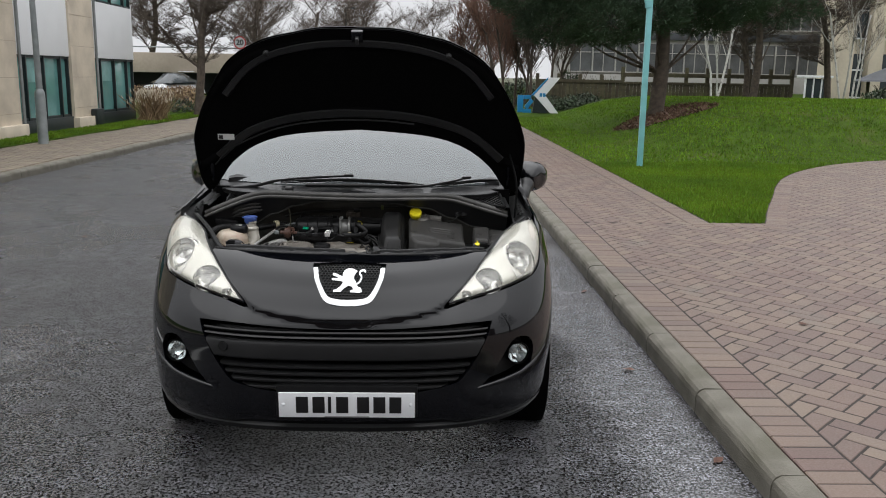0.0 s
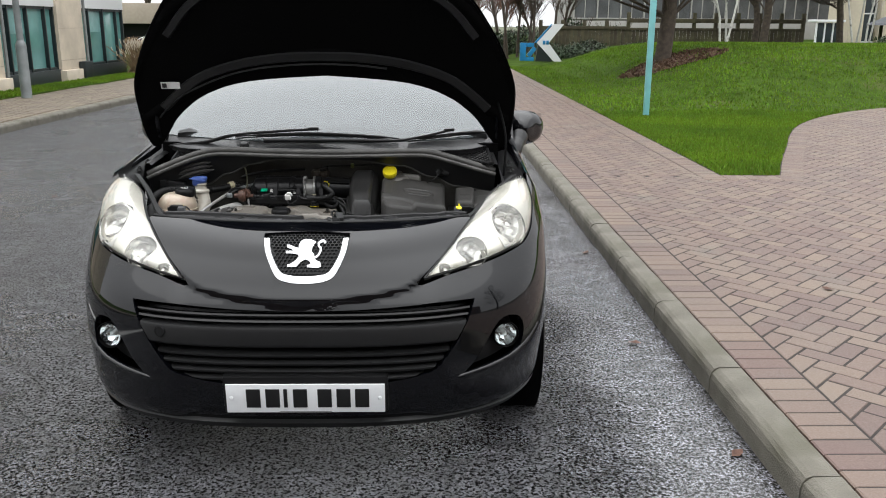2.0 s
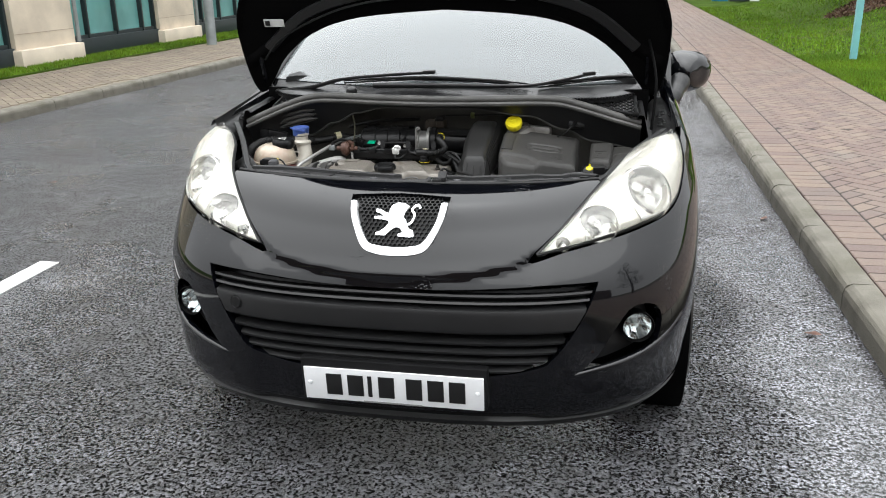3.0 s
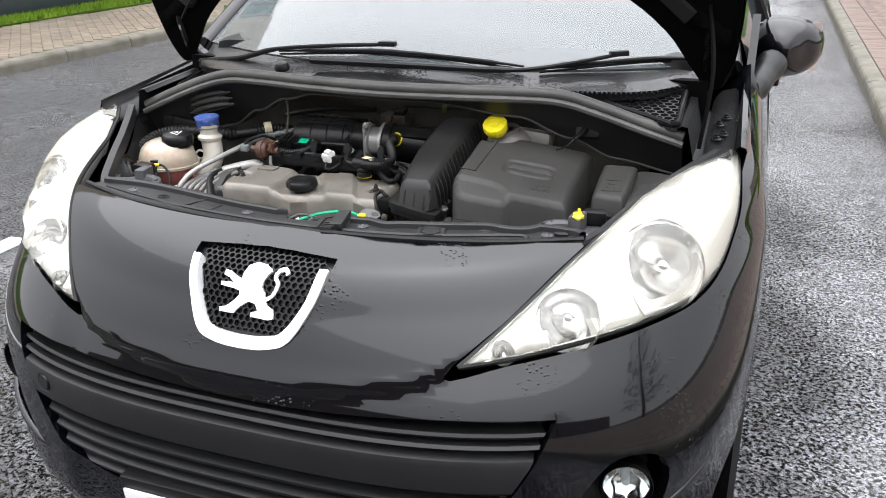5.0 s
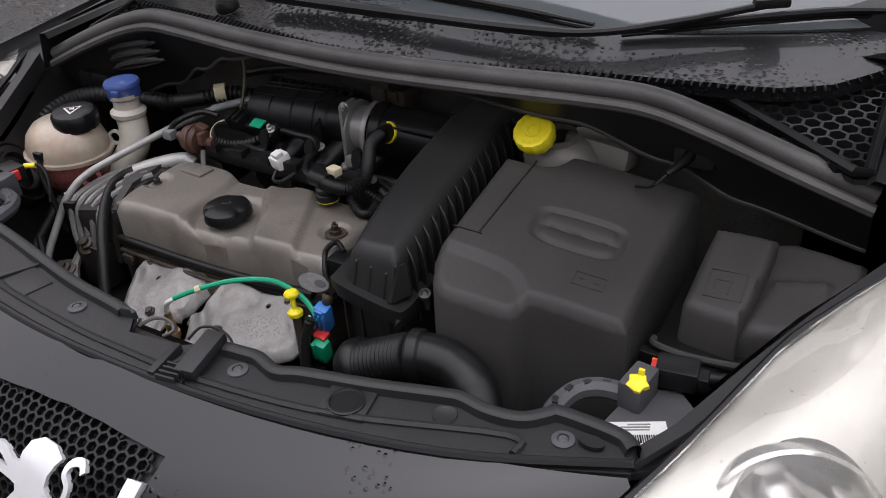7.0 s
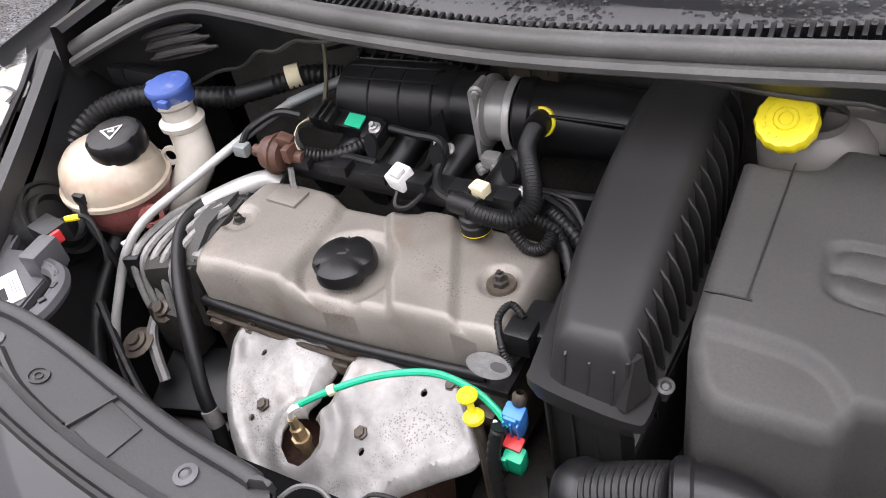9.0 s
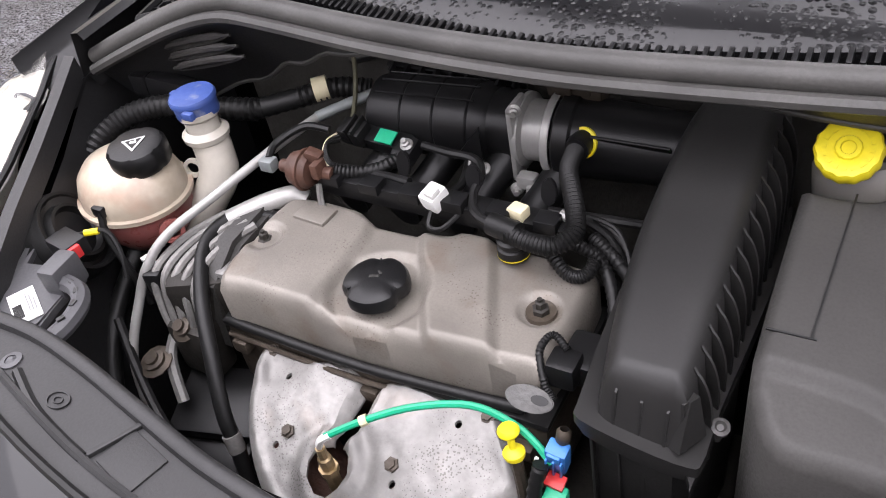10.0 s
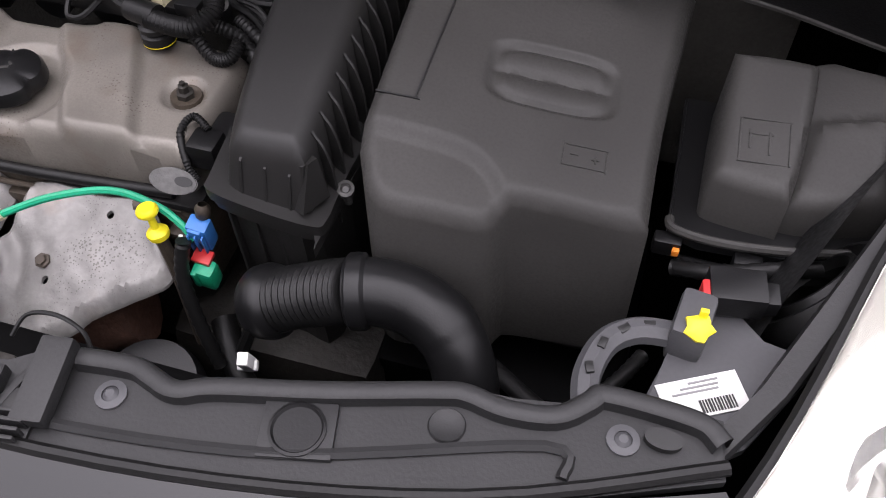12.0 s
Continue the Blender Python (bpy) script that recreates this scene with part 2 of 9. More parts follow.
M["grey_paver"] = mat("buff_paver", (0.18, 0.145, 0.108), 0.65, var=0.14, scale=4, fine=200, bump=0.3, per_piece=0.15)
M["soil"] = mat("lawn_soil", (0.050, 0.088, 0.012), 0.95, var=0.25, scale=3, fine=60, bump=0.5, patch=0.12, patch_col=(0.075, 0.075, 0.03), patch_scale=0.7, spec=0.05)
M["grass"] = mat("grass_blade", (0.150, 0.245, 0.018), 0.55, var=0.2, scale=0.9, fine=8, col2=(0.085, 0.15, 0.017), per_piece=0.3, spec=0.12)
M["earth"] = mat("far_ground", (0.10, 0.11, 0.06), 0.95, var=0.2, scale=0.2, fine=3)
M["line"] = mat("road_paint", (0.72, 0.72, 0.70), 0.55, var=0.1, scale=6, fine=120, bump=0.3, patch=0.1, patch_col=(0.3, 0.3, 0.3), patch_scale=12)
M["stone"] = mat("buff_stone", (0.66, 0.575, 0.46), 0.8, var=0.12, scale=2, fine=90, bump=0.2)
M["stone_joint"] = mat("stone_joint", (0.40, 0.34, 0.27), 0.9, var=0.1)
# pale colour standing in for a reflection on the glazing
M["teal_pale"] = mat("painted_pale_reflection", (0.22, 0.42, 0.41), 0.15, var=0.2, scale=2)
M["panel"] = mat("white_cladding", (0.74, 0.75, 0.76), 0.45, var=0.04, scale=0.8, fine=40)
M["teal"] = mat("teal_glazing", (0.16, 0.37, 0.35), 0.06, var=0.25, scale=0.7, fine=2, rvar=0.04, spec=0.9)
M["frame"] = mat("dark_window_frame", (0.02, 0.028, 0.03), 0.4, var=0.08)
M["steel"] = mat("galvanised_steel", (0.27, 0.29, 0.29), 0.5, 0.4, var=0.12, scale=5)
M["turq"] = mat("turquoise_paint", (0.23, 0.55, 0.57), 0.4, var=0.06, scale=6)
M["blue"] = mat("blue_panel", (0.02, 0.20, 0.42), 0.35, var=0.05)
M["wood"] = mat("weathered_fence", (0.082, 0.070, 0.040), 0.85, var=0.2, scale=6, fine=60, bump=0.3, per_piece=0.2)
M["bark"] = mat("bark", (0.10, 0.078, 0.06), 0.9, var=0.25, scale=9, fine=60, bump=0.7, dist=0.02)
M["twig"] = mat("bare_twig", (0.11, 0.085, 0.066), 0.9, var=0.2, scale=2, fine=12)
M["twig_red"] = mat("reddish_twig", (0.17, 0.095, 0.065), 0.9, var=0.2, scale=2, fine=12)
M["birch"] = mat("birch_bark", (0.55, 0.54, 0.5), 0.7, var=0.15, scale=7, fine=40, patch=0.25, patch_col=(0.05, 0.045, 0.04), patch_scale=8)
M["needle"] = mat("pine_needles", (0.046, 0.082, 0.036), 0.75, var=0.3, scale=0.8, fine=9, col2=(0.024, 0.046, 0.024), per_piece=0.35)
M["leaf"] = mat("shrub_leaf", (0.035, 0.06, 0.022), 0.6, var=0.3, scale=1.2, fine=12, per_piece=0.3)
M["dry"] = mat("dry_grass", (0.30, 0.20, 0.115), 0.85, var=0.25, scale=2, fine=14, per_piece=0.3)
M["plume"] = mat("pale_plume", (0.62, 0.54, 0.42), 0.9, var=0.15)
M["tan"] = mat("tan_cladding", (0.42, 0.36, 0.29), 0.8, var=0.12, scale=0.4, fine=6)
M["cream"] = mat("cream_stone", (0.62, 0.55, 0.43), 0.8, var=0.10, scale=0.5, fine=7)
M["pale_wall"] = mat("pale_render", (0.38, 0.37, 0.35), 0.8, var=0.08, scale=0.3, fine=6)
M["dim_win"] = mat("dim_far_window", (0.13, 0.135, 0.14), 0.25, var=0.25, scale=0.8)
M["dark_win"] = mat("dark_window", (0.03, 0.04, 0.045), 0.1, var=0.15, scale=0.6, rvar=0.05)
# for the added unseen wall that darkens reflections
M["dark_unseen_wall"] = mat("dark_unseen_wall", (0.14, 0.105, 0.09), 0.85, var=0.2, scale=0.5, fine=9, bump=0.2)
M["slate"] = mat("slate_roof", (0.07, 0.075, 0.085), 0.6, var=0.15, scale=2)
M["white_car"] = mat("white_car_paint", (0.7, 0.71, 0.72), 0.2, var=0.02, coat=1)
M["red"] = mat("red_sign_border", (0.55, 0.03, 0.03), 0.4, var=0.03)
M["litter"] = mat("bark_mulch", (0.12, 0.068, 0.042), 0.95, var=0.3, scale=6, fine=60, bump=0.6)


# ---- small builders ----
def thing(name, label, category, at=(0, 0, 0), group="", kind=""):
    e = tagged(new(name), label, category, group, kind)
    e.empty_display_size = 0.1
    e.location = at
    return e


def part(name, bm, material, parent=None, label="", smooth=True, kind=""):
    me = bpy.data.meshes.new(name)
    bm.to_mesh(me)
    bm.free()
    return part_me(name, me, material, parent, label, smooth, kind)


def part_me(name, me, material, parent=None, label="", smooth=True, kind=""):
    if material:
        me.materials.append(M[material] if isinstance(material, str) else material)
    if smooth:
        me.shade_smooth()
        me.set_sharp_from_angle(angle=radians(38))
    ob = new(name, me)
    if parent:
        root = parent
        while root.parent:
            root = root.parent
        ob.parent = parent
        if parent is root:
            ob.matrix_parent_inverse = Matrix.Translation(-root.location)
    if label or kind:
        tagged(ob, label, kind=kind)
    return ob


def box(bm, c, s, bevel=0.0, rot=None, seg=2, taper=None):
    r = bmesh.ops.create_cube(bm, size=1)
    vs = r["verts"]
    for v in vs:
        v.co = Vector((v.co.x * s[0], v.co.y * s[1], v.co.z * s[2]))
        if taper and v.co.z > 0:
            v.co.x *= taper[0]
            v.co.y *= taper[1]
    if bevel:
        es = list({e for v in vs for e in v.link_edges})
        rb = bmesh.ops.bevel(bm, geom=es, offset=bevel, segments=seg, affect="EDGES", profile=0.6)
        vs = list({v for v in rb["verts"]} | {v for v in vs if v.is_valid})
    m = Matrix.Translation(c) @ (Euler([radians(a) for a in rot]).to_matrix().to_4x4() if rot else Matrix())
    bmesh.ops.transform(bm, matrix=m, verts=vs)
    return vs


def boxes(*items):
    bm = bmesh.new()
    for it in items:
        box(bm, *it)
    return bm


def spline(pts, n=6, closed=False):
    """Catmull-Rom through the points."""
    P3 = [Vector(p) for p in pts]
    out, k = [], len(P3)
    for i in range(k if closed else k - 1):
        g = (lambda j: P3[j % k]) if closed else (lambda j: P3[min(max(j, 0), k - 1)])
        a, b, c, d = g(i - 1), g(i), g(i + 1), g(i + 2)
        for s in range(n):
            t = s / n
            out.append(0.5 * (2 * b + (c - a) * t + (2 * a - 5 * b + 4 * c - d) * t * t + (3 * b - a - 3 * c + d) * t ** 3))
    if not closed:
        out.append(P3[-1])
    return out


def tube(bm, pts, r, seg=8, n=5, ribs=0.0, cap=True, smooth_path=True):
    """A round hose along a path; r may be a list; ribs: how far every second ring stands in."""
    path = spline(pts, n) if smooth_path and len(pts) > 2 else [Vector(p) for p in pts]
    k = len(path)
    rr = [r] * k if not isinstance(r, (list, tuple)) else [r[0] + (r[-1] - r[0]) * i / (k - 1) if len(r) == 2 else r[min(int(i / (k - 1) * (len(r) - 1) + 0.5), len(r) - 1)] for i in range(k)]
    up = Vector((0.13, 0.27, 0.95))
    rings = []
    for i, p in enumerate(path):
        t = (path[min(i + 1, k - 1)] - path[max(i - 1, 0)]).normalized()
        a = t.cross(up)
        if a.length < 0.05:
            a = t.cross(Vector((1, 0, 0)))
        a.normalize()
        b = t.cross(a)
        up = -b if (-b).dot(up) > 0 else b
        q = rr[i] - (ribs if i % 2 else 0)
        rings.append([bm.verts.new(p + (a * math.cos(2 * math.pi * j / seg) + b * math.sin(2 * math.pi * j / seg)) * q) for j in range(seg)])
    for A, B in zip(rings, rings[1:]):
        for j in range(seg):
            bm.faces.new((A[j], A[(j + 1) % seg], B[(j + 1) % seg], B[j]))
    if cap:
        bm.faces.new(rings[0][::-1])
        bm.faces.new(rings[-1])


def tubed(pts, r, **kw):
    bm = bmesh.new()
    tube(bm, pts, r, **kw)
    bmesh.ops.recalc_face_normals(bm, faces=bm.faces)
    return bm


def lathe(bm, profile, origin=(0, 0, 0), axis=(0, 0, 1), seg=24, wave=None, squash=1.0):
    """Turn (radius, height) pairs about an axis. wave(angle): factor on the radius."""
    q = Vector((0, 0, 1)).rotation_difference(Vector(axis).normalized()).to_matrix().to_4x4()
    m = Matrix.Translation(origin) @ q
    rings = []
    for r, h in profile:
        if r < 1e-6:
            rings.append([bm.verts.new(m @ Vector((0, 0, h)))])
        else:
            rings.append([bm.verts.new(m @ Vector((r * math.cos(a) * (wave(a) if wave else 1), r * math.sin(a) * (wave(a) if wave else 1) * squash, h)))
                          for a in (2 * math.pi * j / seg for j in range(seg))])
    for A, B in zip(rings, rings[1:]):
        for j in range(seg):
            a, b = A[j % len(A)], A[(j + 1) % len(A)]
            c, d = B[(j + 1) % len(B)], B[j % len(B)]
            f = [v for i, v in enumerate((a, b, c, d)) if v not in (a, b, c, d)[:i]]
            if len(f) > 2:
                bm.faces.new(f)
    return rings


def lathed(profile, *args, **kw):
    bm = bmesh.new()
    lathe(bm, profile, *args, **kw)
    bmesh.ops.recalc_face_normals(bm, faces=bm.faces)
    return bm


def prism(bm, outline, depth, m=None, bevel=0.0):
    """A flat outline (x, y) raised by depth along z, then placed by m."""
    lo = [bm.verts.new((x, y, 0)) for x, y in outline]
    hi = [bm.verts.new((x, y, depth)) for x, y in outline]
    n = len(lo)
    top = bm.faces.new(hi)
    bot = bm.faces.new(lo[::-1])
    sides = [bm.faces.new((lo[i], lo[(i + 1) % n], hi[(i + 1) % n], hi[i])) for i in range(n)]
    vs = lo + hi
    if bevel:
        rb = bmesh.ops.bevel(bm, geom=list(top.edges), offset=bevel, segments=2, affect="EDGES")
        vs = list({v for v in rb["verts"]} | {v for v in vs if v.is_valid})
    if m is not None:
        bmesh.ops.transform(bm, matrix=m, verts=vs)
    return vs


def prismed(outline, depth, m=None, bevel=0.0):
    bm = bmesh.new()
    prism(bm, outline, depth, m, bevel)
    bmesh.ops.recalc_face_normals(bm, faces=bm.faces)
    return bm


def in_poly(p, poly):
    x, y, c = p[0], p[1], False
    j = len(poly) - 1
    for i in range(len(poly)):
        a, b = poly[i], poly[j]
        if (a[1] > y) != (b[1] > y) and x < (b[0] - a[0]) * (y - a[1]) / (b[1] - a[1]) + a[0]:
            c = not c
        j = i
    return c


def mesh_of(name, verts, faces):
    me = bpy.data.meshes.new(name)
    me.from_pydata([tuple(v) for v in verts], [], faces)
    return me


def loft(rows, closed=False):
    bm = bmesh.new()
    g = [[bm.verts.new(p) for p in r] for r in rows]
    for A, B in zip(g, g[1:]):
        for i in range(len(A) - (0 if closed else 1)):
            bm.faces.new((A[i], A[(i + 1) % len(A)], B[(i + 1) % len(B)], B[i]))
    return bm


# ---- ground, road, kerbs ----
def kerb_x(y):
    """The far kerb, which bends gently in."""
    t = min(max((y - 6) / 16, -1.2), 3)
    return -5.72 + 0.62 * t + 0.10 * t * t if t > 0 else -5.72 + 0.2 * t



tagged(part("ground", boxes(((0, 200, -0.19), (900, 900, 0.3))), "earth", smooth=False), "far grassy ground running to the horizon", "ground", kind="structure")


def strip_me(name, xa, xb, ya, yb, z, step=1.0, thick=0.1):
    n = max(1, int((yb - ya) / step))
    bm = bmesh.new()
    rows = []
    for i in range(n + 1):
        y = ya + (yb - ya) * i / n
        a, b = xa(y), xb(y)
        rows.append([bm.verts.new(p) for p in ((a, y, z), (b, y, z), (b, y, z - thick), (a, y, z - thick))])
    for A, B in zip(rows, rows[1:]):
        for j in range(4):
            bm.faces.new((A[j], A[(j + 1) % 4], B[(j + 1) % 4], B[j]))
    bm.faces.new(rows[0][::-1])
    bm.faces.new(rows[-1])
    bmesh.ops.recalc_face_normals(bm, faces=bm.faces)
    return bm


road = tagged(part("road", strip_me("road", kerb_x, lambda y: 1.62, -14, 76, 0.0), "asphalt", smooth=False), "wet dark asphalt road with coarse chippings", "road", kind="structure")
for ya, yb in ((0.8, 4.79), (10.8, 14.8), (20.8, 24.8), (30.8, 34.8), (-9.2, -5.2)):
    tagged(part("road_marking", boxes(((-2.31, (ya + yb) / 2, 0.002), (0.11, yb - ya, 0.006))), "line", smooth=False), "worn white painted centre line dash on the asphalt", "road marking", group="centre line dashes", kind="structure")

pavement = tagged(part("pavement", strip_me("p", lambda y: 1.75, lambda y: 3.4 if y > 18.5 else 30.0, -14, 76, 0.1182, step=0.25, thick=0.2), "joint", smooth=False),
                  "red block paving footway laid in herringbone beside the kerb", "pavement", kind="structure")
far_pave = tagged(part("pavement_far", strip_me("p", lambda y: kerb_x(y) - 2.05, lambda y: kerb_x(y) - 0.12, -14, 70, 0.112, thick=0.2), "grey_paver", smooth=False),
                  "buff block paved footway across the road", "pavement", kind="structure")


def kerb_mesh():
    """One 0.9 m kerb unit with a rounded, chipped front top edge, road face at x = 0."""
    prof = [(0, -0.12), (0, 0.075), (0.006, 0.098), (0.018, 0.112), (0.036, 0.12), (0.125, 0.12), (0.13, 0.112), (0.13, -0.12)]
    bm = bmesh.new()
    rows = []
    rnd = random.Random(4)
    for k in range(7):
        y = 0.004 + 0.892 * k / 6
        rows.append([bm.verts.new((x + (rnd.uniform(-0.0025, 0.0025) if 0 < i < 6 else 0), y, z + (rnd.uniform(-0.002, 0.001) if 0 < i < 6 else 0))) for i, (x, z) in enumerate(prof)])
    for A, B in zip(rows, rows[1:]):
        for j in range(len(prof)):
            bm.faces.new((A[j], A[(j + 1) % len(prof)], B[(j + 1) % len(prof)], B[j]))
    bm.faces.new(rows[0][::-1])
    bm.faces.new(rows[-1])
    bmesh.ops.recalc_face_normals(bm, faces=bm.faces)
    me = bpy.data.meshes.new("kerbstone")
    bm.to_mesh(me)
    bm.free()
    me.materials.append(M["kerb"])
    return me


kerb_me = kerb_mesh()
kerb_near = tagged(new("kerb"), "weathered concrete kerb with moss stains beside the wet road", "kerb", kind="structure")
kerb_far = tagged(new("kerb_far"), "pale concrete kerb along the far side of the road", "kerb", kind="structure")
for i in range(-13, 60):
    k = new("kerbstone", kerb_me)
    k.location = (1.6, 3.827 + 0.885 * i, random.uniform(-0.002, 0.002))
    k.scale.y = 0.983
    k.parent = kerb_near
for i in range(-6, 60):
    y = 3.3 + 0.9 * i
    k = new("kerbstone", kerb_me)
    a, b = kerb_x(y), kerb_x(y + 0.9)
    k.matrix_basis = pose(b, y + 0.9, 0, 0, 0, 180 + math.degrees(math.atan2(-(b - a), 0.9)))
    k.parent = kerb_far


# ---- lawn with a mound ----
CURVE = [(p.x, p.y) for p in spline([(3.83, 8.53, 0), (4.25, 9.5, 0), (4.72, 10.5, 0), (5.2, 11.55, 0), (5.75, 12.6, 0), (6.4, 13.55, 0), (7.2, 14.45, 0), (8.1, 15.2, 0), (9.2, 15.85, 0), (11, 16.45, 0), (14, 16.8, 0), (30, 17, 0)], 6)]
LAWN = [(3.262, 76), (3.262, 8.53)] + CURVE + [(30, 76)]


def lawn_z(x, y):
    d = min(max((y - 9.5) / 14, 0), 1)
    d = d * d * (3 - 2 * d)
    w = min(max((x - 4.2) / 3.6, 0), 1)
    w = w * w * (3 - 2 * w)
    back = min(max((y - 26) / 10, 0), 1)
    far = x - 3.262
    for (ax, ay), (bx, by) in zip(CURVE, CURVE[1:]):
        t = min(max(((x - ax) * (bx - ax) + (y - ay) * (by - ay)) / ((bx - ax) ** 2 + (by - ay) ** 2), 0), 1)
        far = min(far, math.hypot(ax + (bx - ax) * t - x, ay + (by - ay) * t - y))
    k = min(max(far / 3.0, 0), 1)
    k = k * k * (3 - 2 * k)
    return 0.122 + k * (0.01 + d * (0.10 + 0.80 * w) - 0.35 * back * w + 0.02 * noise.noise(Vector((x, y, 0)) * 0.6))


def lawn():
    from mathutils.geometry import delaunay_2d_cdt
    edge = [Vector(p) for p in LAWN]
    dense = []
    for a, b in zip(edge, edge[1:] + edge[:1]):
        n = max(1, int((b - a).length / 0.8))
        dense += [a + (b - a) * k / n for k in range(n)]
    inner = [Vector((x, y)) for x in np.arange(3.6, 30, 0.7) for y in np.arange(8.8, 76, 0.7) if in_poly((x, y), LAWN)]
    n = len(dense)
    vs, _, fs, *_ = delaunay_2d_cdt(dense + inner, [(i, (i + 1) % n) for i in range(n)], [], 1, 1e-5)
    me = mesh_of("lawn", [(v.x, v.y, lawn_z(v.x, v.y)) for v in vs], fs)
    return tagged(part_me("lawn", me, "soil"), "mown green grass lawn rising to a low mound", "lawn", kind="structure")


lawn()


def blades(name, n, spot, h, mt, label, w=0.006, lean=0.5, seed=1, cat="grass"):
    """Many single blades; spot(rnd) gives a root or None."""
    rnd = random.Random(seed)
    V, F = [], []
    while n > 0:
        p = spot(rnd)
        n -= 1
        if p is None:
            continue
        a, hh = rnd.uniform(0, 6.283), h * rnd.uniform(0.5, 1.25)
        dx, dy = math.cos(a), math.sin(a)
        l = rnd.uniform(0, lean) * hh
        b = rnd.uniform(0, 6.283)
        i = len(V)
        V += [(p[0] - dx * w, p[1] - dy * w, p[2]), (p[0] + dx * w, p[1] + dy * w, p[2]),
              (p[0] + math.cos(b) * l, p[1] + math.sin(b) * l, p[2] + hh)]
        F.append((i, i + 1, i + 2))
    return tagged(part_me(name, mesh_of(name, V, F), mt, smooth=False), label, cat, kind="stuff")


def lawn_spot(x0, x1, y0, y1):
    def f(r):
        x, y = r.uniform(x0, x1), r.uniform(y0, y1)
        return (x, y, lawn_z(x, y) - 0.004) if in_poly((x, y), LAWN) else None
    return f


blades("grass", 120000, lawn_spot(3.2, 9.5, 8.5, 14.5), 0.04, "grass", "short green lawn grass blades", w=0.008, seed=2)
blades("grass", 90000, lawn_spot(3.2, 22, 13, 30), 0.05, "grass", "short green lawn grass blades", w=0.016, seed=3)


def verge_spot(r):
    y = r.uniform(6, 34)
    x = kerb_x(y) - 2.1 - r.uniform(0, 0.85)
    return (x, y, 0.13)


tagged(part("verge", strip_me("v", lambda y: kerb_x(y) - 60, lambda y: kerb_x(y) - 2.05, -14, 70, 0.135, thick=0.2), "soil", smooth=False), "grass verge in front of the office building", "verge", kind="structure")
blades("grass", 40000, verge_spot, 0.055, "grass", "bright green verge grass beside the footway", w=0.014, seed=5)


# ---- the car: its front skin as one curved sheet ----
from mathutils.geometry import delaunay_2d_cdt

# centre height, centre depth, half width, depth where the side runs straight, side height, squareness
SKIN = [(.19,3.17,.80,3.78,.19,2.8), (.25,3.125,.85,3.82,.25,2.8), (.34,3.11,.868,3.85,.34,2.8), (.47,3.115,.878,3.85,.47,2.8), (.60,3.12,.878,3.85,.61,2.65), (.69,3.165,.872,3.87,.75,2.3), (.75,3.20,.862,3.9,.82,2.1), (.82,3.248,.842,3.9,.89,1.85), (.863,3.345,.815,3.95,.935,1.42)]


CX = -0.01   # the car's middle


def skin_row(v):
    v = min(max(v, 0), 7.9999)
    i = int(v)
    t = v - i
    a, b, c, d = (SKIN[min(max(k, 0), 8)] for k in (i - 1, i, i + 1, i + 2))
    return [0.5 * (2 * q + (r - p) * t + (2 * p - 5 * q + 4 * r - s) * t * t + (3 * q - p - 3 * r + s) * t ** 3) for p, q, r, s in zip(a, b, c, d)]


def skin_at(u, v):
    zc, yc, w, ye, zs, n = skin_row(v)
    s, u = (1 if u >= 0 else -1), abs(u)
    th = min(u, 1) * math.pi / 2
    x, y = w * math.sin(th) ** (2 / n), ye - (ye - yc) * max(math.cos(th), 0) ** (2 / n)
    z = zc + (zs - zc) * math.sin(th) ** 2
    if u > 1:
        y += (u - 1) * 0.9
        z += (u - 1) * 0.22 * (v / 8) ** 3
        x += -(u - 1) * 0.05 * (v / 8) ** 3
    return Vector((s * x + CX, y, z))


def skin_n(u, v):
    e = 0.004
    du = skin_at(u + e, v) - skin_at(u - e, v)
    dv = skin_at(u, min(v + 5 * e, 8)) - skin_at(u, max(v - 5 * e, 0))
    return du.cross(dv).normalized()


def skin_uv(x, z):
    """Where the front view's x, z lies on the skin."""
    x -= CX
    s, x = (1 if x >= 0 else -1), abs(x)

    def u_of(v):
        w, n = skin_row(v)[2], skin_row(v)[5]
        return math.asin(min(1, (min(x / w, 1)) ** (n / 2))) / (math.pi / 2)
    lo, hi = 0.0, 7.9999
    for _ in range(40):
        mid = (lo + hi) / 2
        if skin_at(u_of(mid), mid).z < z:
            lo = mid
        else:
            hi = mid
    return (s * u_of(lo), lo)


def side_uv(y, z):
    lo, hi = 0.0, 7.9999
    for _ in range(40):
        v = (lo + hi) / 2
        if skin_at(1.0, v).z < z:
            lo = v
        else:
            hi = v
    ye, yc, n = skin_row(v)[3], skin_row(v)[1], skin_row(v)[5]
    if y >= ye:
        return (1 + (y - ye) / 0.9, v)
    return (math.acos(((ye - y) / (ye - yc)) ** (n / 2)) / (math.pi / 2), v)


KU, KV = 1.15, 0.085


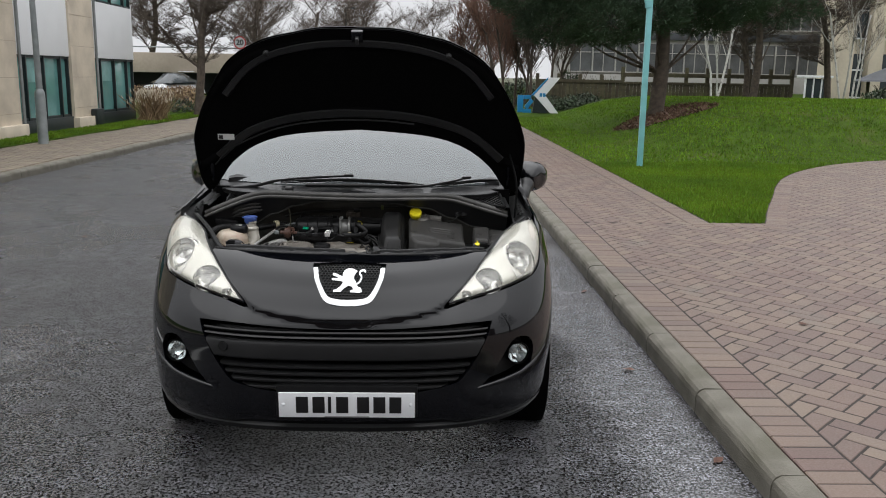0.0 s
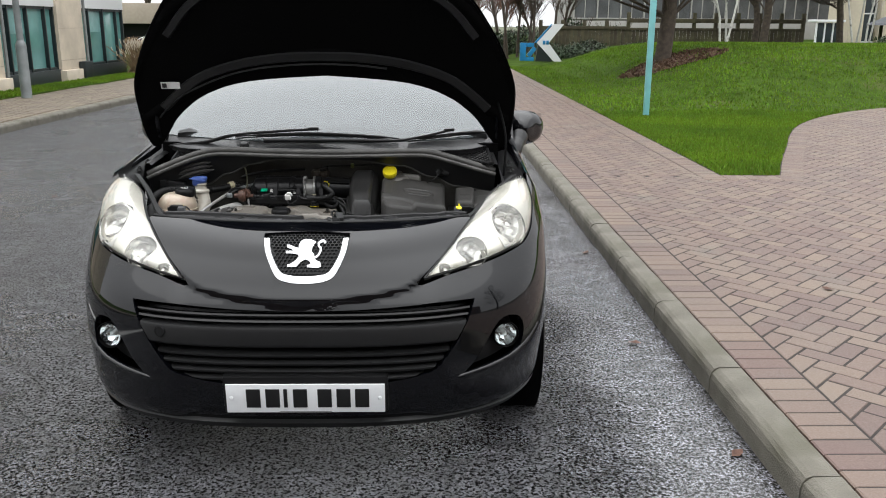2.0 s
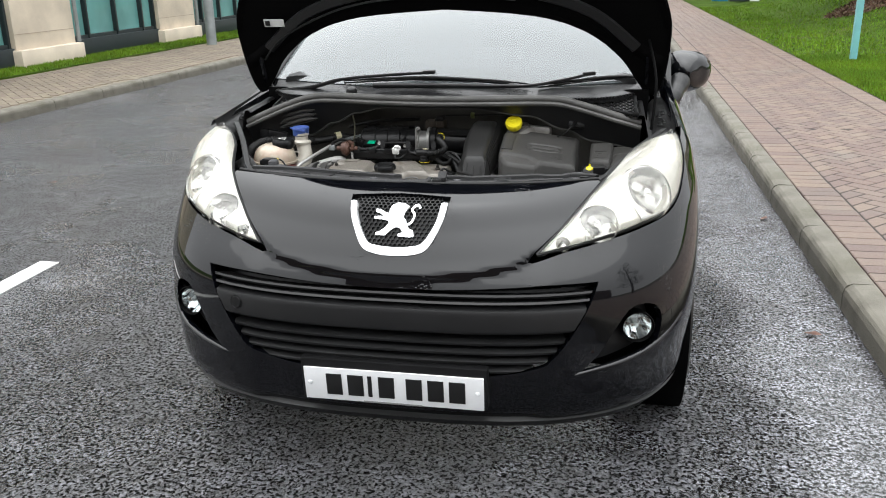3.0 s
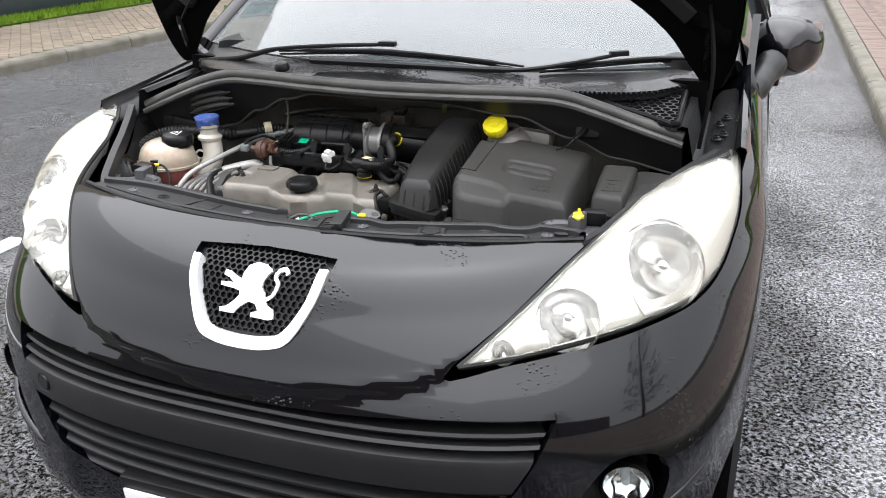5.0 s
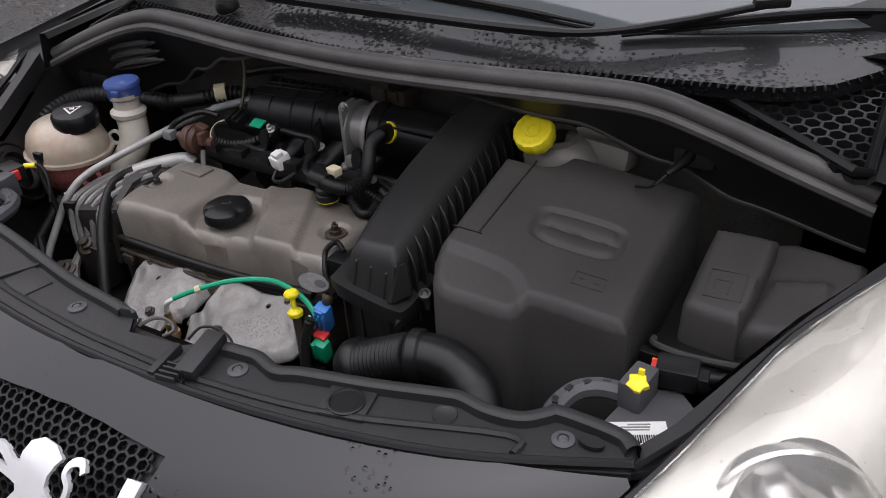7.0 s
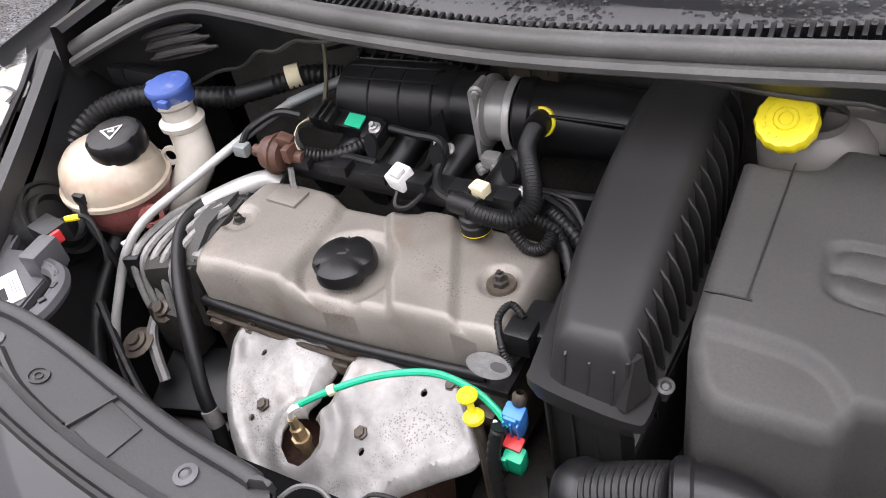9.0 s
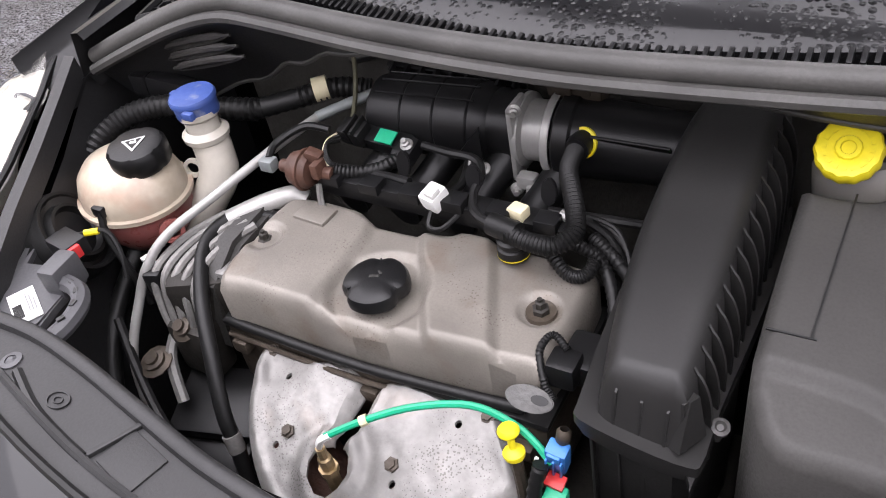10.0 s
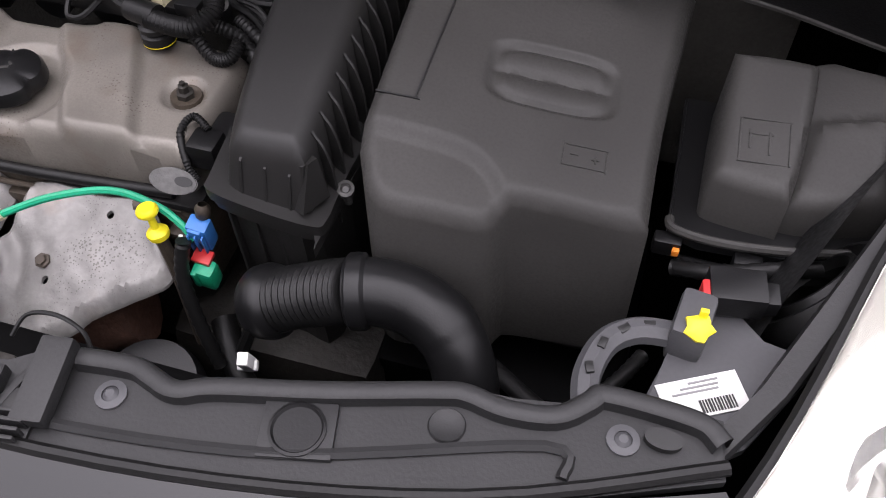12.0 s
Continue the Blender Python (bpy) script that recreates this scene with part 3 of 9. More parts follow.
def patch(name, outer, holes, material, parent, off=0.0, rim=0.02, step=0.024, label="", bulge=None):
    """A piece of the skin inside outer (u, v), without the holes, moved out by off, with turned-in edges."""
    rings = [[Vector((u * KU, v * KV)) for u, v in r] for r in [outer] + holes]
    pts, edges = [], []
    for r in rings:
        i0, n = len(pts), len(r)
        dense = []
        for a, b in zip(r, r[1:] + r[:1]):
            k = max(1, int((b - a).length / step))
            dense += [a + (b - a) * j / k for j in range(k)]
        pts += dense
        n = len(dense)
        edges += [(i0 + i, i0 + (i + 1) % n) for i in range(n)]
    xs, ys = [p.x for p in rings[0]], [p.y for p in rings[0]]

    def ok(p):
        return in_poly(p, rings[0]) and not any(in_poly(p, h) for h in rings[1:])
    bank = {(round(p.x / step), round(p.y / step)) for p in pts}
    for i, x in enumerate(np.arange(min(xs), max(xs), step)):
        for y in np.arange(min(ys), max(ys), step):
            if (round(x / step), round(y / step)) not in bank and ok((x, y)):
                pts.append(Vector((x, y)))
    vs, _, fs, *_ = delaunay_2d_cdt(pts, edges, [], 0, 1e-6)
    fs = [f for f in fs if ok((sum(vs[i].x for i in f) / 3, sum(vs[i].y for i in f) / 3))]
    def place(u, v):
        return skin_at(u, v) + skin_n(u, v) * (off + (bulge(u, v) if bulge else 0))
    co, no = [], []
    for p in vs:
        u, v = p.x / KU, p.y / KV
        co.append(place(u, v))
        if bulge:
            e = 0.006
            no.append((place(u + e, v) - place(u - e, v)).cross(place(u, min(v + 5 * e, 7.999)) - place(u, max(v - 5 * e, 0.001))).normalized())
        else:
            no.append(skin_n(u, v))
    if rim:
        count = {}
        for f in fs:
            for a, b in zip(f, f[1:] + f[:1]):
                count[(a, b)] = 1
        for a, b in [e for e in count if (e[1], e[0]) not in count]:
            i = len(co)
            nn = (co[b] - co[a]).cross(no[a]).normalized()
            co += [co[a].copy(), co[b].copy(), co[b] - no[b] * rim, co[a] - no[a] * rim]
            no += [nn] * 4
            fs.append((i, i + 3, i + 2, i + 1))
    me = mesh_of(name, co, fs)
    ob = part_me(name, me, material, parent, label, smooth=False)
    me.shade_smooth()
    me.normals_split_custom_set_from_vertices([tuple(n) for n in no])
    return ob


def outline(pts, n=5, sharp=()):
    """Front view points, smoothed between the sharp ones, as places on the skin."""
    k = len(pts)
    out = []
    sharp = sorted(sharp) or [0]
    for a, b in zip(sharp, sharp[1:] + [sharp[0] + k]):
        seg = [pts[i % k] for i in range(a, b + 1)]
        out += [(p.x, p.y) for p in spline([(x, z, 0) for x, z in seg], n)][:-1]
    return [skin_uv(x, z) for x, z in out]


def mirror(uv):
    return [(-u, v) for u, v in uv][::-1]


def arc(cx, cy, rx, ry, n=24):
    return [(cx + rx * math.cos(2 * math.pi * i / n), cy + ry * math.sin(2 * math.pi * i / n)) for i in range(n)]


car = thing("car", "black five-door hatchback parked on the road with its bonnet raised", "car", at=(0, 4.9, 0))

LAMP_LOW = [(.390, .700), (.470, .712), (.544, .724), (.612, .735), (.678, .747), (.743, .763), (.777, .790), (.793, .830), (.798, .867), (.790, .913), (.782, .930)]
LAMP_IN = [(.782, .930), (.765, .928), (.72, .923), (.699, .919), (.660, .909), (.625, .897), (.570, .862), (.536, .836), (.514, .815), (.465, .768), (.390, .700)]
lamp_uv = [skin_uv(p.x, p.y) for p in spline([(x, z, 0) for x, z in LAMP_LOW], 4)][:-1] + [skin_uv(p.x, p.y) for p in spline([(x, z, 0) for x, z in LAMP_IN], 4)][:-1]
notch = [skin_uv(p.x, p.y) for p in spline([(x, z, 0) for x, z in [(.550, .8535), (.528, .836), (.506, .816), (.457, .767), (.368, .684), (.47, .702), (.544, .714), (.612, .725), (.678, .737), (.745, .753), (.782, .783), (.7985, .828), (.8035, .867), (.795, .914), (.787, .9335)]], 4)]
SHUT = [(0, .8615), (.1, .861), (.2, .860), (.3, .859), (.4, .8585), (.48, .858), (.52, .8575), (.545, .857)]
half = [skin_uv(x, z) for x, z in SHUT] + notch + [(1.0, 7.9), (1.45, 7.9), (1.45, 0.05)]
# wheel arch cut into the lower edge of the side
ARCH = [side_uv(3.90 + 0.345 * math.cos(a), 0.30 + 0.345 * math.sin(a)) for a in [radians(-18 + 216 * i / 20) for i in range(21)]]
half += ARCH
half += [(0.78, 0.02), (0.6, 0.0), (0.3, 0.0)]
body_uv = half + [(0.0, 0.0)] + [(-u, v) for u, v in half[1:]][::-1]

GRILLE = [(-.578, .627), (-.40, .628), (-.2, .620), (0, .616), (.2, .620), (.40, .628), (.558, .627), (.542, .578), (.517, .525), (.486, .473), (.45, .425), (.41, .393), (.30, .370), (.15, .361), (-.01, .358), (-.17, .361), (-.32, .370), (-.43, .393), (-.47, .425), (-.506, .473), (-.537, .525), (-.562, .578)]
grille_uv = outline(GRILLE, 3, sharp=(0, 6))
FOG = [(.645, .538), (.69, .545), (.725, .525), (.74, .48), (.728, .42), (.70, .40), (.63, .386), (.515, .369), (.565, .42), (.60, .475)]
fog_uv = outline(FOG, 3, sharp=(7,))
BADGE = [(-.142, .836), (0, .842), (.142, .836), (.132, .785), (.098, .722), (.058, .700), (0, .695), (-.058, .700), (-.098, .722), (-.132, .785)]
badge_uv = outline(BADGE, 3, sharp=(0, 2))


def nose_step(u, v):
    """The nose panel stands a finger's width proud of the bumper below it."""
    p = skin_at(u, v)
    x = abs(p.x - CX)
    zb = .640 + .285 * x * x + .62 * max(0, x - .34) ** 1.25
    t = min(max((p.z - zb + .012) / .024, 0), 1)
    k = min(max((x - .37) / .08, 0), 1)
    return (0.009 * t * t * (3 - 2 * t) - 0.009) * (1 - k * k * (3 - 2 * k))


patch("front_body", body_uv, [grille_uv, fog_uv, mirror(fog_uv), badge_uv], "paint", car, bulge=nose_step, step=0.0105, label="glossy black front bumper and wings beaded with rain")
# lower lip
lip_uv = [(-1.02, 0.75), (-.7, .62), (-.3, .55), (0, .55), (.3, .55), (.7, .62), (1.02, .75), (1.02, .1), (.6, .0), (0, 0), (-.6, 0), (-1.02, .1)]
patch("lower_lip", lip_uv, [], "grille_plastic", car, off=0.006, rim=0.02)


def grille_x(z):
    """Half width of the grille opening at a height."""
    pts = [(.568, .627), (.552, .578), (.527, .525), (.496, .473), (.46, .425), (.42, .393), (.31, .370), (.16, .361), (0, .358)]
    for (xa, za), (xb, zb) in zip(pts, pts[1:]):
        if zb <= z <= za:
            return xb + (xa - xb) * (z - zb) / (za - zb)
    return 0.58 if z > .6 else 0.1


grille = patch("grille", outline([(x * 1.01, z) for x, z in GRILLE], 3, sharp=(0, 6)), [], "grille_plastic", car, off=-0.075, rim=0, label="matt black slatted lower grille")


def slat(rows, name, parent, mt="grille_plastic", inset=0.004):
    """A bar across the opening; rows of (height, offset) from back top round to back bottom."""
    bm = bmesh.new()
    n = 40
    grid = []
    for z, off in rows:
        w = grille_x(z) - inset
        line = []
        for i in range(n + 1):
            x = CX + w * (2 * i / n - 1)
            uv = skin_uv(x, z)
            line.append(bm.verts.new(skin_at(*uv) + skin_n(*uv) * off))
        grid.append(line)
    for A, B in zip(grid, grid[1:]):
        for i in range(n):
            bm.faces.new((A[i], A[i + 1], B[i + 1], B[i]))
    for k in (0, n):
        bm.faces.new([r[k] for r in grid])
    bmesh.ops.recalc_face_normals(bm, faces=bm.faces)
    return part(name, bm, mt, parent)


slat([(.612, -.07), (.606, -.012), (.600, -.010), (.594, -.016), (.588, -.07)], "slat", grille)
slat([(.590, -.07), (.585, -.010), (.579, -.006), (.576, -.012), (.572, -.07)], "slat", grille)
slat([(.575, -.07), (.568, -.020), (.560, -.001), (.549, .003), (.500, .001), (.492, -.006), (.488, -.07)], "bumper_bar", grille)
for z in (.468, .440, .413, .386):
    slat([(z + .008, -.07), (z + .004, -.020), (z - .003, -.008), (z - .010, -.010), (z - .013, -.07)], "slat", grille)
for x, z in ((-.475, .535),):
    uv = skin_uv(x, z)
    part("towing_cap", lathed([(0.0, .004), (.016, .004), (.0175, .001), (.0185, .001), (.020, .003), (.020, -.003)], skin_at(*uv) + skin_n(*uv) * 0.001, skin_n(*uv), 20), "plastic", grille)

# fog lamps
for s in (1, -1):
    uvs = fog_uv if s > 0 else mirror(fog_uv)
    bez = patch("fog_lamp_bezel", [(u, v) for u, v in uvs], [], "grille_plastic", car, off=-0.055, rim=0)
    c, n = Vector((CX + s * .680, 3.305, .472)), Vector((s * .22, -1, 0.02)).normalized()
    part("fog_lamp_rim", lathed([(.041, -.03), (.046, .0), (.047, .012), (.045, .016), (.042, .013), (.040, .0), (.03, -.03)], c, n, 28), "paint_in", bez)
    part("fog_lamp_reflector", lathed([(0, -.028), (.010, -.027), (.022, -.022), (.034, -.010), (.0405, .004)], c, n, 28, wave=lambda a: 1 + .03 * math.sin(9 * a)), "chrome", bez)
    part("fog_lamp_bulb", lathed([(0, .0), (.006, -.001), (.008, -.006), (.008, -.028)], c, n, 12), "white_enamel", bez)
    part("fog_lamp_lens", lathed([(0, .014), (.02, .0125), (.035, .009), (.0415, .003), (.0415, .0), (.035, .006), (.02, .0095), (0, .011)], c, n, 28), "glass", bez, "round clear fog lamp lens")

for s in (1, -1):
    line = [skin_uv(CX + s * x, z) for x, z in ((.50, .362), (.56, .372), (.63, .382), (.70, .396), (.755, .420), (.80, .452), (.835, .49))]
    part("bumper_crease", tubed([skin_at(*uv) - skin_n(*uv) * .004 for uv in line], [.004, .009, .010, .010, .009, .007, .003], seg=12, n=4), "paint", car)

# badge on the nose
part_badge = patch("badge", [(u * 1.0, v) for u, v in badge_uv], [], "ink_and_shade", car, off=-0.016, rim=0, label="black badge plate with a bright U-shaped surround")


def nose_frame(x, z, off=0.0):
    uv = skin_uv(x, z)
    return skin_at(*uv) + skin_n(*uv) * off


def on_nose(pts2d, name, off, thick, mt, parent, bevel=0.002):
    """A flat shape laid over the nose: outline in x, z."""
    bm = bmesh.new()
    lo = [bm.verts.new(nose_frame(x, z, off)) for x, z in pts2d]
    hi = [bm.verts.new(nose_frame(x, z, off + thick)) for x, z in pts2d]
    n = len(lo)
    bmesh.ops.triangle_fill(bm, use_beauty=True, use_dissolve=False, edges=[bm.edges.new((hi[i], hi[(i + 1) % n])) for i in range(n)])
    for i in range(n):
        bm.faces.new((lo[i], lo[(i + 1) % n], hi[(i + 1) % n], hi[i]))
    bmesh.ops.recalc_face_normals(bm, faces=bm.faces)
    return part(name, bm, mt, parent)


u_out = [p for p in spline([(x, z, 0) for x, z in [(.138, .822), (.128, .778), (.094, .716), (.054, .699), (0, .695), (-.054, .699), (-.094, .716), (-.128, .778), (-.138, .822)]], 4)]
u_in = [p for p in spline([(x, z, 0) for x, z in [(-.121, .822), (-.110, .778), (-.080, .730), (-.048, .719), (0, .716), (.048, .719), (.080, .730), (.110, .778), (.121, .822)]], 4)]
on_nose([(p.x, p.y) for p in u_out] + [(p.x, p.y) for p in u_in], "badge_surround", -0.014, 0.020, "white_enamel", part_badge)
# honeycomb behind the emblem
def hex_cells(bm, place, cells, pitch, wall, depth):
    """Honeycomb: each cell a raised hexagonal rim with a slanting inner wall; place(a, b, h) gives the point."""
    R = pitch / math.sqrt(3)
    for a, b in cells:
        rings = []
        for r, h in ((R, 0), (R - wall, 0), (R - wall * 1.5, -depth)):
            rings.append([bm.verts.new(place(a + r * math.sin(k * math.pi / 3), b + r * math.cos(k * math.pi / 3), h)) for k in range(6)])
        for lo, hi in zip(rings, rings[1:]):
            for k in range(6):
                bm.faces.new((lo[k], hi[k], hi[(k + 1) % 6], lo[(k + 1) % 6]))
    bmesh.ops.recalc_face_normals(bm, faces=bm.faces)


bm = bmesh.new()
HEX = .0132
# heights up the nose, spaced evenly along its curve
climb = [.722]
while climb[-1] < .848:
    z = climb[-1]
    climb.append(z + .001 * HEX * .866 / 6 / max((nose_frame(0, z + .001) - nose_frame(0, z)).length, 1e-6))


def climb_z(b):
    k = min(max(b / (HEX * .866 / 6), 0), len(climb) - 1.001)
    return climb[int(k)] + (climb[int(k) + 1] - climb[int(k)]) * (k % 1)


cells = [(q * HEX + (HEX / 2 if r % 2 else 0), r * HEX * .866) for r in range(len(climb) // 6 + 1) for q in range(-10, 11)]
hex_cells(bm, lambda x, b, h: nose_frame(x, climb_z(b), -.007 + h), [c for c in cells if in_poly(skin_uv(c[0], climb_z(c[1])), badge_uv) and abs(c[0]) < .084 + (climb_z(c[1]) - .728) * .38], HEX, .0016, .007)
part("badge_mesh", bm, "plastic", part_badge, smooth=False)
# the emblem: a plain bright slanting shape
def emb(px, pz):
    return ((px - 523.5) * .00148, .839 - (pz - 175) * .00125)


EMB = [emb(*p) for p in ((512, 190), (522, 186), (535, 187), (545, 192), (541, 197), (537, 205), (536, 213), (541, 219), (543, 227), (547, 235), (556, 239), (558, 250), (552, 252), (528, 251), (527, 246), (536, 243), (531, 235), (522, 233), (513, 239), (506, 246), (503, 250), (484, 250), (483, 245), (491, 243),
                         (501, 235), (508, 226), (507, 221), (497, 219), (480, 218), (479, 213), (488, 212), (497, 212), (490, 207), (481, 204), (482, 198), (490, 199), (500, 204), (507, 206), (508, 198))]
on_nose(EMB, "emblem", -0.0085, 0.006, "white_enamel", part_badge)
tail_ = spline([(*emb(*p), 0) for p in ((541, 229), (550, 224), (555, 215), (556, 206), (551, 199), (554, 192), (562, 190), (566, 195))], 4)
side_a, side_b = [], []
for i, p in enumerate(tail_):
    t_ = (tail_[min(i + 1, len(tail_) - 1)] - tail_[max(i - 1, 0)]).normalized() * .0030
    side_a.append((p.x - t_.y, p.y + t_.x))
    side_b.append((p.x + t_.y, p.y - t_.x))
on_nose(side_a + side_b[::-1], "emblem_curl", -0.0085, 0.006, "white_enamel", part_badge)

# registration plate with unreadable bars
plate = part("registration_plate", boxes(((0, 3.106, 0.322), (0.52, 0.006, 0.105), 0.0025, (6, 0, 0))), "plate", car, "white registration plate with black bars")
for i, x in enumerate((-.171, -.108, -.066, -.018, .062, .124, .185)):
    part("bar", boxes(((x, 3.1018, 0.323), (0.046 if i != 2 else 0.012, 0.003, 0.068), 0.001, (6, 0, 0))), "ink_and_shade", plate)
for x in (-.243, .243):
    part("screw_cap", lathed([(0, .004), (.005, .003), (.007, 0)], (x, 3.1025, .325), (0, -1, .1), 12), "plate", plate)
part("fine_print", boxes(((0, 3.1005, 0.2757), (0.17, 0.002, 0.004), 0, (6, 0, 0))), "ink_grey", plate)
part("plate_mount", boxes(((0, 3.122, 0.335), (0.54, 0.03, 0.13), 0.006, (4, 0, 0))), "plastic", car)

# headlamps
IN_V = sorted((v, u) for u, v in [skin_uv(x, z) for x, z in LAMP_IN])
OUT_V = sorted((v, u) for u, v in [skin_uv(x, z) for x, z in LAMP_LOW])


def lamp_bulge(u, v):
    """How far the clear lens swells between its inner and outer edges."""
    u = abs(u)

    def at(tab):
        for (va, ua), (vb, ub) in zip(tab, tab[1:]):
            if va <= v <= vb:
                return ua + (ub - ua) * (v - va) / max(vb - va, 1e-6)
        return tab[0][1] if v < tab[0][0] else tab[-1][1]
    a, c = at(IN_V), at(OUT_V)
    s = min(max((u - a) / max(c - a, 1e-4), 0), 1)
    return 0.034 * math.sin(math.pi * s) ** 0.8 * min(1.0, (c - a) / 0.3)


for s in (1, -1):
    L = lamp_uv if s > 0 else mirror(lamp_uv)
    cu, cv = sum(p[0] for p in L) / len(L), sum(p[1] for p in L) / len(L)
    sh = [(cu + (u - cu) * 0.985, cv + (v - cv) * 0.985) for u, v in L]
    lamp = patch("headlamp", L, [], "paint_in", car, off=-0.10, rim=0, label="clear swept-back headlamp unit")
    bowls = []
    for (x, z, r, dep) in ((.690, .812, .076, .060), (.560, .757, .053, .046), (.468, .719, .020, .02)):
        uv = skin_uv(CX + s * x, z)
        n = (skin_n(*uv) * 0.75 + Vector((0, -1, 0.05)) * 0.35).normalized()
        bowls.append((uv, n, r, dep))
    holes = []
    for uv, n, r, dep in bowls:
        e = .01
        gu = (skin_at(uv[0] + e, uv[1]) - skin_at(uv[0] - e, uv[1])).length / (2 * e)
        gv = (skin_at(uv[0], uv[1] + e) - skin_at(uv[0], uv[1] - e)).length / (2 * e)
        holes.append(arc(uv[0], uv[1], .95 * r / gu, .95 * r / gv, 32))
    patch("headlamp_housing", sh, holes, "lamp_silver", lamp, off=-0.014, rim=0.03, bulge=lamp_bulge, step=0.016)
    for k, (uv, n, r, dep) in enumerate(bowls):
        c = skin_at(*uv) + skin_n(*uv) * (lamp_bulge(*uv) - (.030, .024, .016)[k])
        part("reflector_bowl", lathed([(0.008, -dep), (r * .30, -dep * .97), (r * .55, -dep * .84), (r * .75, -dep * .62), (r * .90, -dep * .34), (r * .98, -.004), (r * 1.03, .003), (r * 1.07, .0), (r * 1.07, -.015)], c, n, 48, wave=lambda a: 1 + .006 * math.sin(24 * a)), "bowl_silver", lamp)
        part("bulb_shield", lathed([(0, -dep * .25), (r * .12, -dep * .27), (r * .17, -dep * .4), (r * .17, -dep)], c, n, 16), "chrome", lamp)
        if k < 2:
            # a pale crescent tray hugging the foot of each bowl
            e = .01
            gu = (skin_at(uv[0] + e, uv[1]) - skin_at(uv[0] - e, uv[1])).length / (2 * e)
            gv = (skin_at(uv[0], uv[1] + e) - skin_at(uv[0], uv[1] - e)).length / (2 * e)
            low = [(uv[0] + r * 1.06 * math.cos(a) / gu, uv[1] + r * (1.06 * math.sin(a) - .34) / gv) for a in [radians(186 + 168 * i / 22) for i in range(23)]]
            top = [(uv[0] + r * 1.055 * math.cos(a) / gu, uv[1] + r * 1.055 * math.sin(a) / gv) for a in [radians(338 - 136 * i / 22) for i in range(23)]]
            tray = [p for p in low + top if in_poly(p, sh)]
            patch("crescent_tray", tray, [], "lamp_white", lamp, off=-0.009, rim=0.004, bulge=lamp_bulge, step=0.012)
            part("bowl_divider", boxes((c - n * dep * .5, (r * .45, .004, r * .05), .001, (0, 0, s * 20))), "chrome", lamp)
    ind = [skin_uv(CX + s * p.x, p.y) for p in spline([(x, z, 0) for x, z in ((.746, .862), (.766, .866), (.777, .885), (.774, .906), (.760, .912), (.747, .895))], 4, closed=True)]
    patch("indicator_lens", ind if s > 0 else ind[::-1], [], "amber", lamp, off=-0.0125, rim=0.002, bulge=lamp_bulge, step=0.01)
    lens = patch("headlamp_lens", sh, [], "lamp_lens", lamp, off=0.0, rim=0.004, bulge=lamp_bulge)
    lens.visible_shadow = False
    ring = [tuple(p) for p in L]
    bm = bmesh.new()
    tube(bm, [skin_at(u, v) - skin_n(u, v) * 0.004 for u, v in ring + ring[:1]], 0.005, seg=6, smooth_path=False, cap=False)
    part("headlamp_seal", bm, "rubber", lamp)


# ---- bonnet, standing open on its rear hinges ----
HINGE = (4.17, 0.985)
OPEN = 80.0
HOOD = [(0, 3.35), (.16, 3.352), (.28, 3.375), (.42, 3.41), (.56, 3.49), (.64, 3.59), (.715, 3.72), (.765, 3.85), (.772, 3.95), (.76, 4.08), (.73, 4.14), (.685, 4.09), (.62, 4.0), (.5, 3.91), (.32, 3.855), (0, 3.83)]


def hood_pt(x, y, h=0.0):
    """A place on the closed bonnet, h above its outer face, swung up about the hinge line."""
    d = HINGE[0] - y
    z = -0.02 - 0.13 * d - 0.10 * d * d - 0.055 * (x / .78) ** 2 + 0.02 + h + 0.01
    a = radians(OPEN)
    return Vector((x + CX, HINGE[0] - (d * math.cos(a) - z * math.sin(a)) , HINGE[1] + d * math.sin(a) + z * math.cos(a)))


def hood_sheet(name, pts, h, mt, parent, thick=0.0, step=0.03, label="", flip=False, relief=None):
    ring = [Vector((p.x, p.y)) for p in spline([(x, y, 0) for x, y in pts], 4)]
    ring = ring + [Vector((-p.x, p.y)) for p in ring[::-1] if p.x > 1e-4]
    ded = []
    for p in ring:
        if not ded or (p - ded[-1]).length > 1e-4:
            ded.append(p)
    ring = ded
    n = len(ring)
    grid = [Vector((x, y)) for x in np.arange(-.79, .79, step) for y in np.arange(3.3, 4.2, step) if in_poly((x, y), ring)]
    vs, _, fs, *_ = delaunay_2d_cdt(ring + grid, [(i, (i + 1) % n) for i in range(n)], [], 1, 1e-6)
    co = [hood_pt(v.x, v.y, h + (relief(v.x, v.y) if relief else 0)) for v in vs]
    fs = [tuple(f) for f in fs]
    if thick:
        k = len(co)
        co += [hood_pt(v.x, v.y, h - thick) for v in vs]
        und = [tuple(i + k for i in f[::-1]) for f in fs]
        used = {}
        for f in fs:
            for a, b in zip(f, f[1:] + f[:1]):
                used[(a, b)] = 1
        side = [(a, b, b + k, a + k)[::-1] for a, b in used if (b, a) not in used]
        fs = fs + und + side
    me = mesh_of(name, co, fs)
    return part_me(name, me, mt, parent, label)


def scaled(pts, k, cy):
    return [(x * k, cy + (y - cy) * k) for x, y in pts]


bonnet = hood_sheet("bonnet", HOOD, 0.0, "paint", car, thick=0.008, label="raised black bonnet seen from its dark underside")


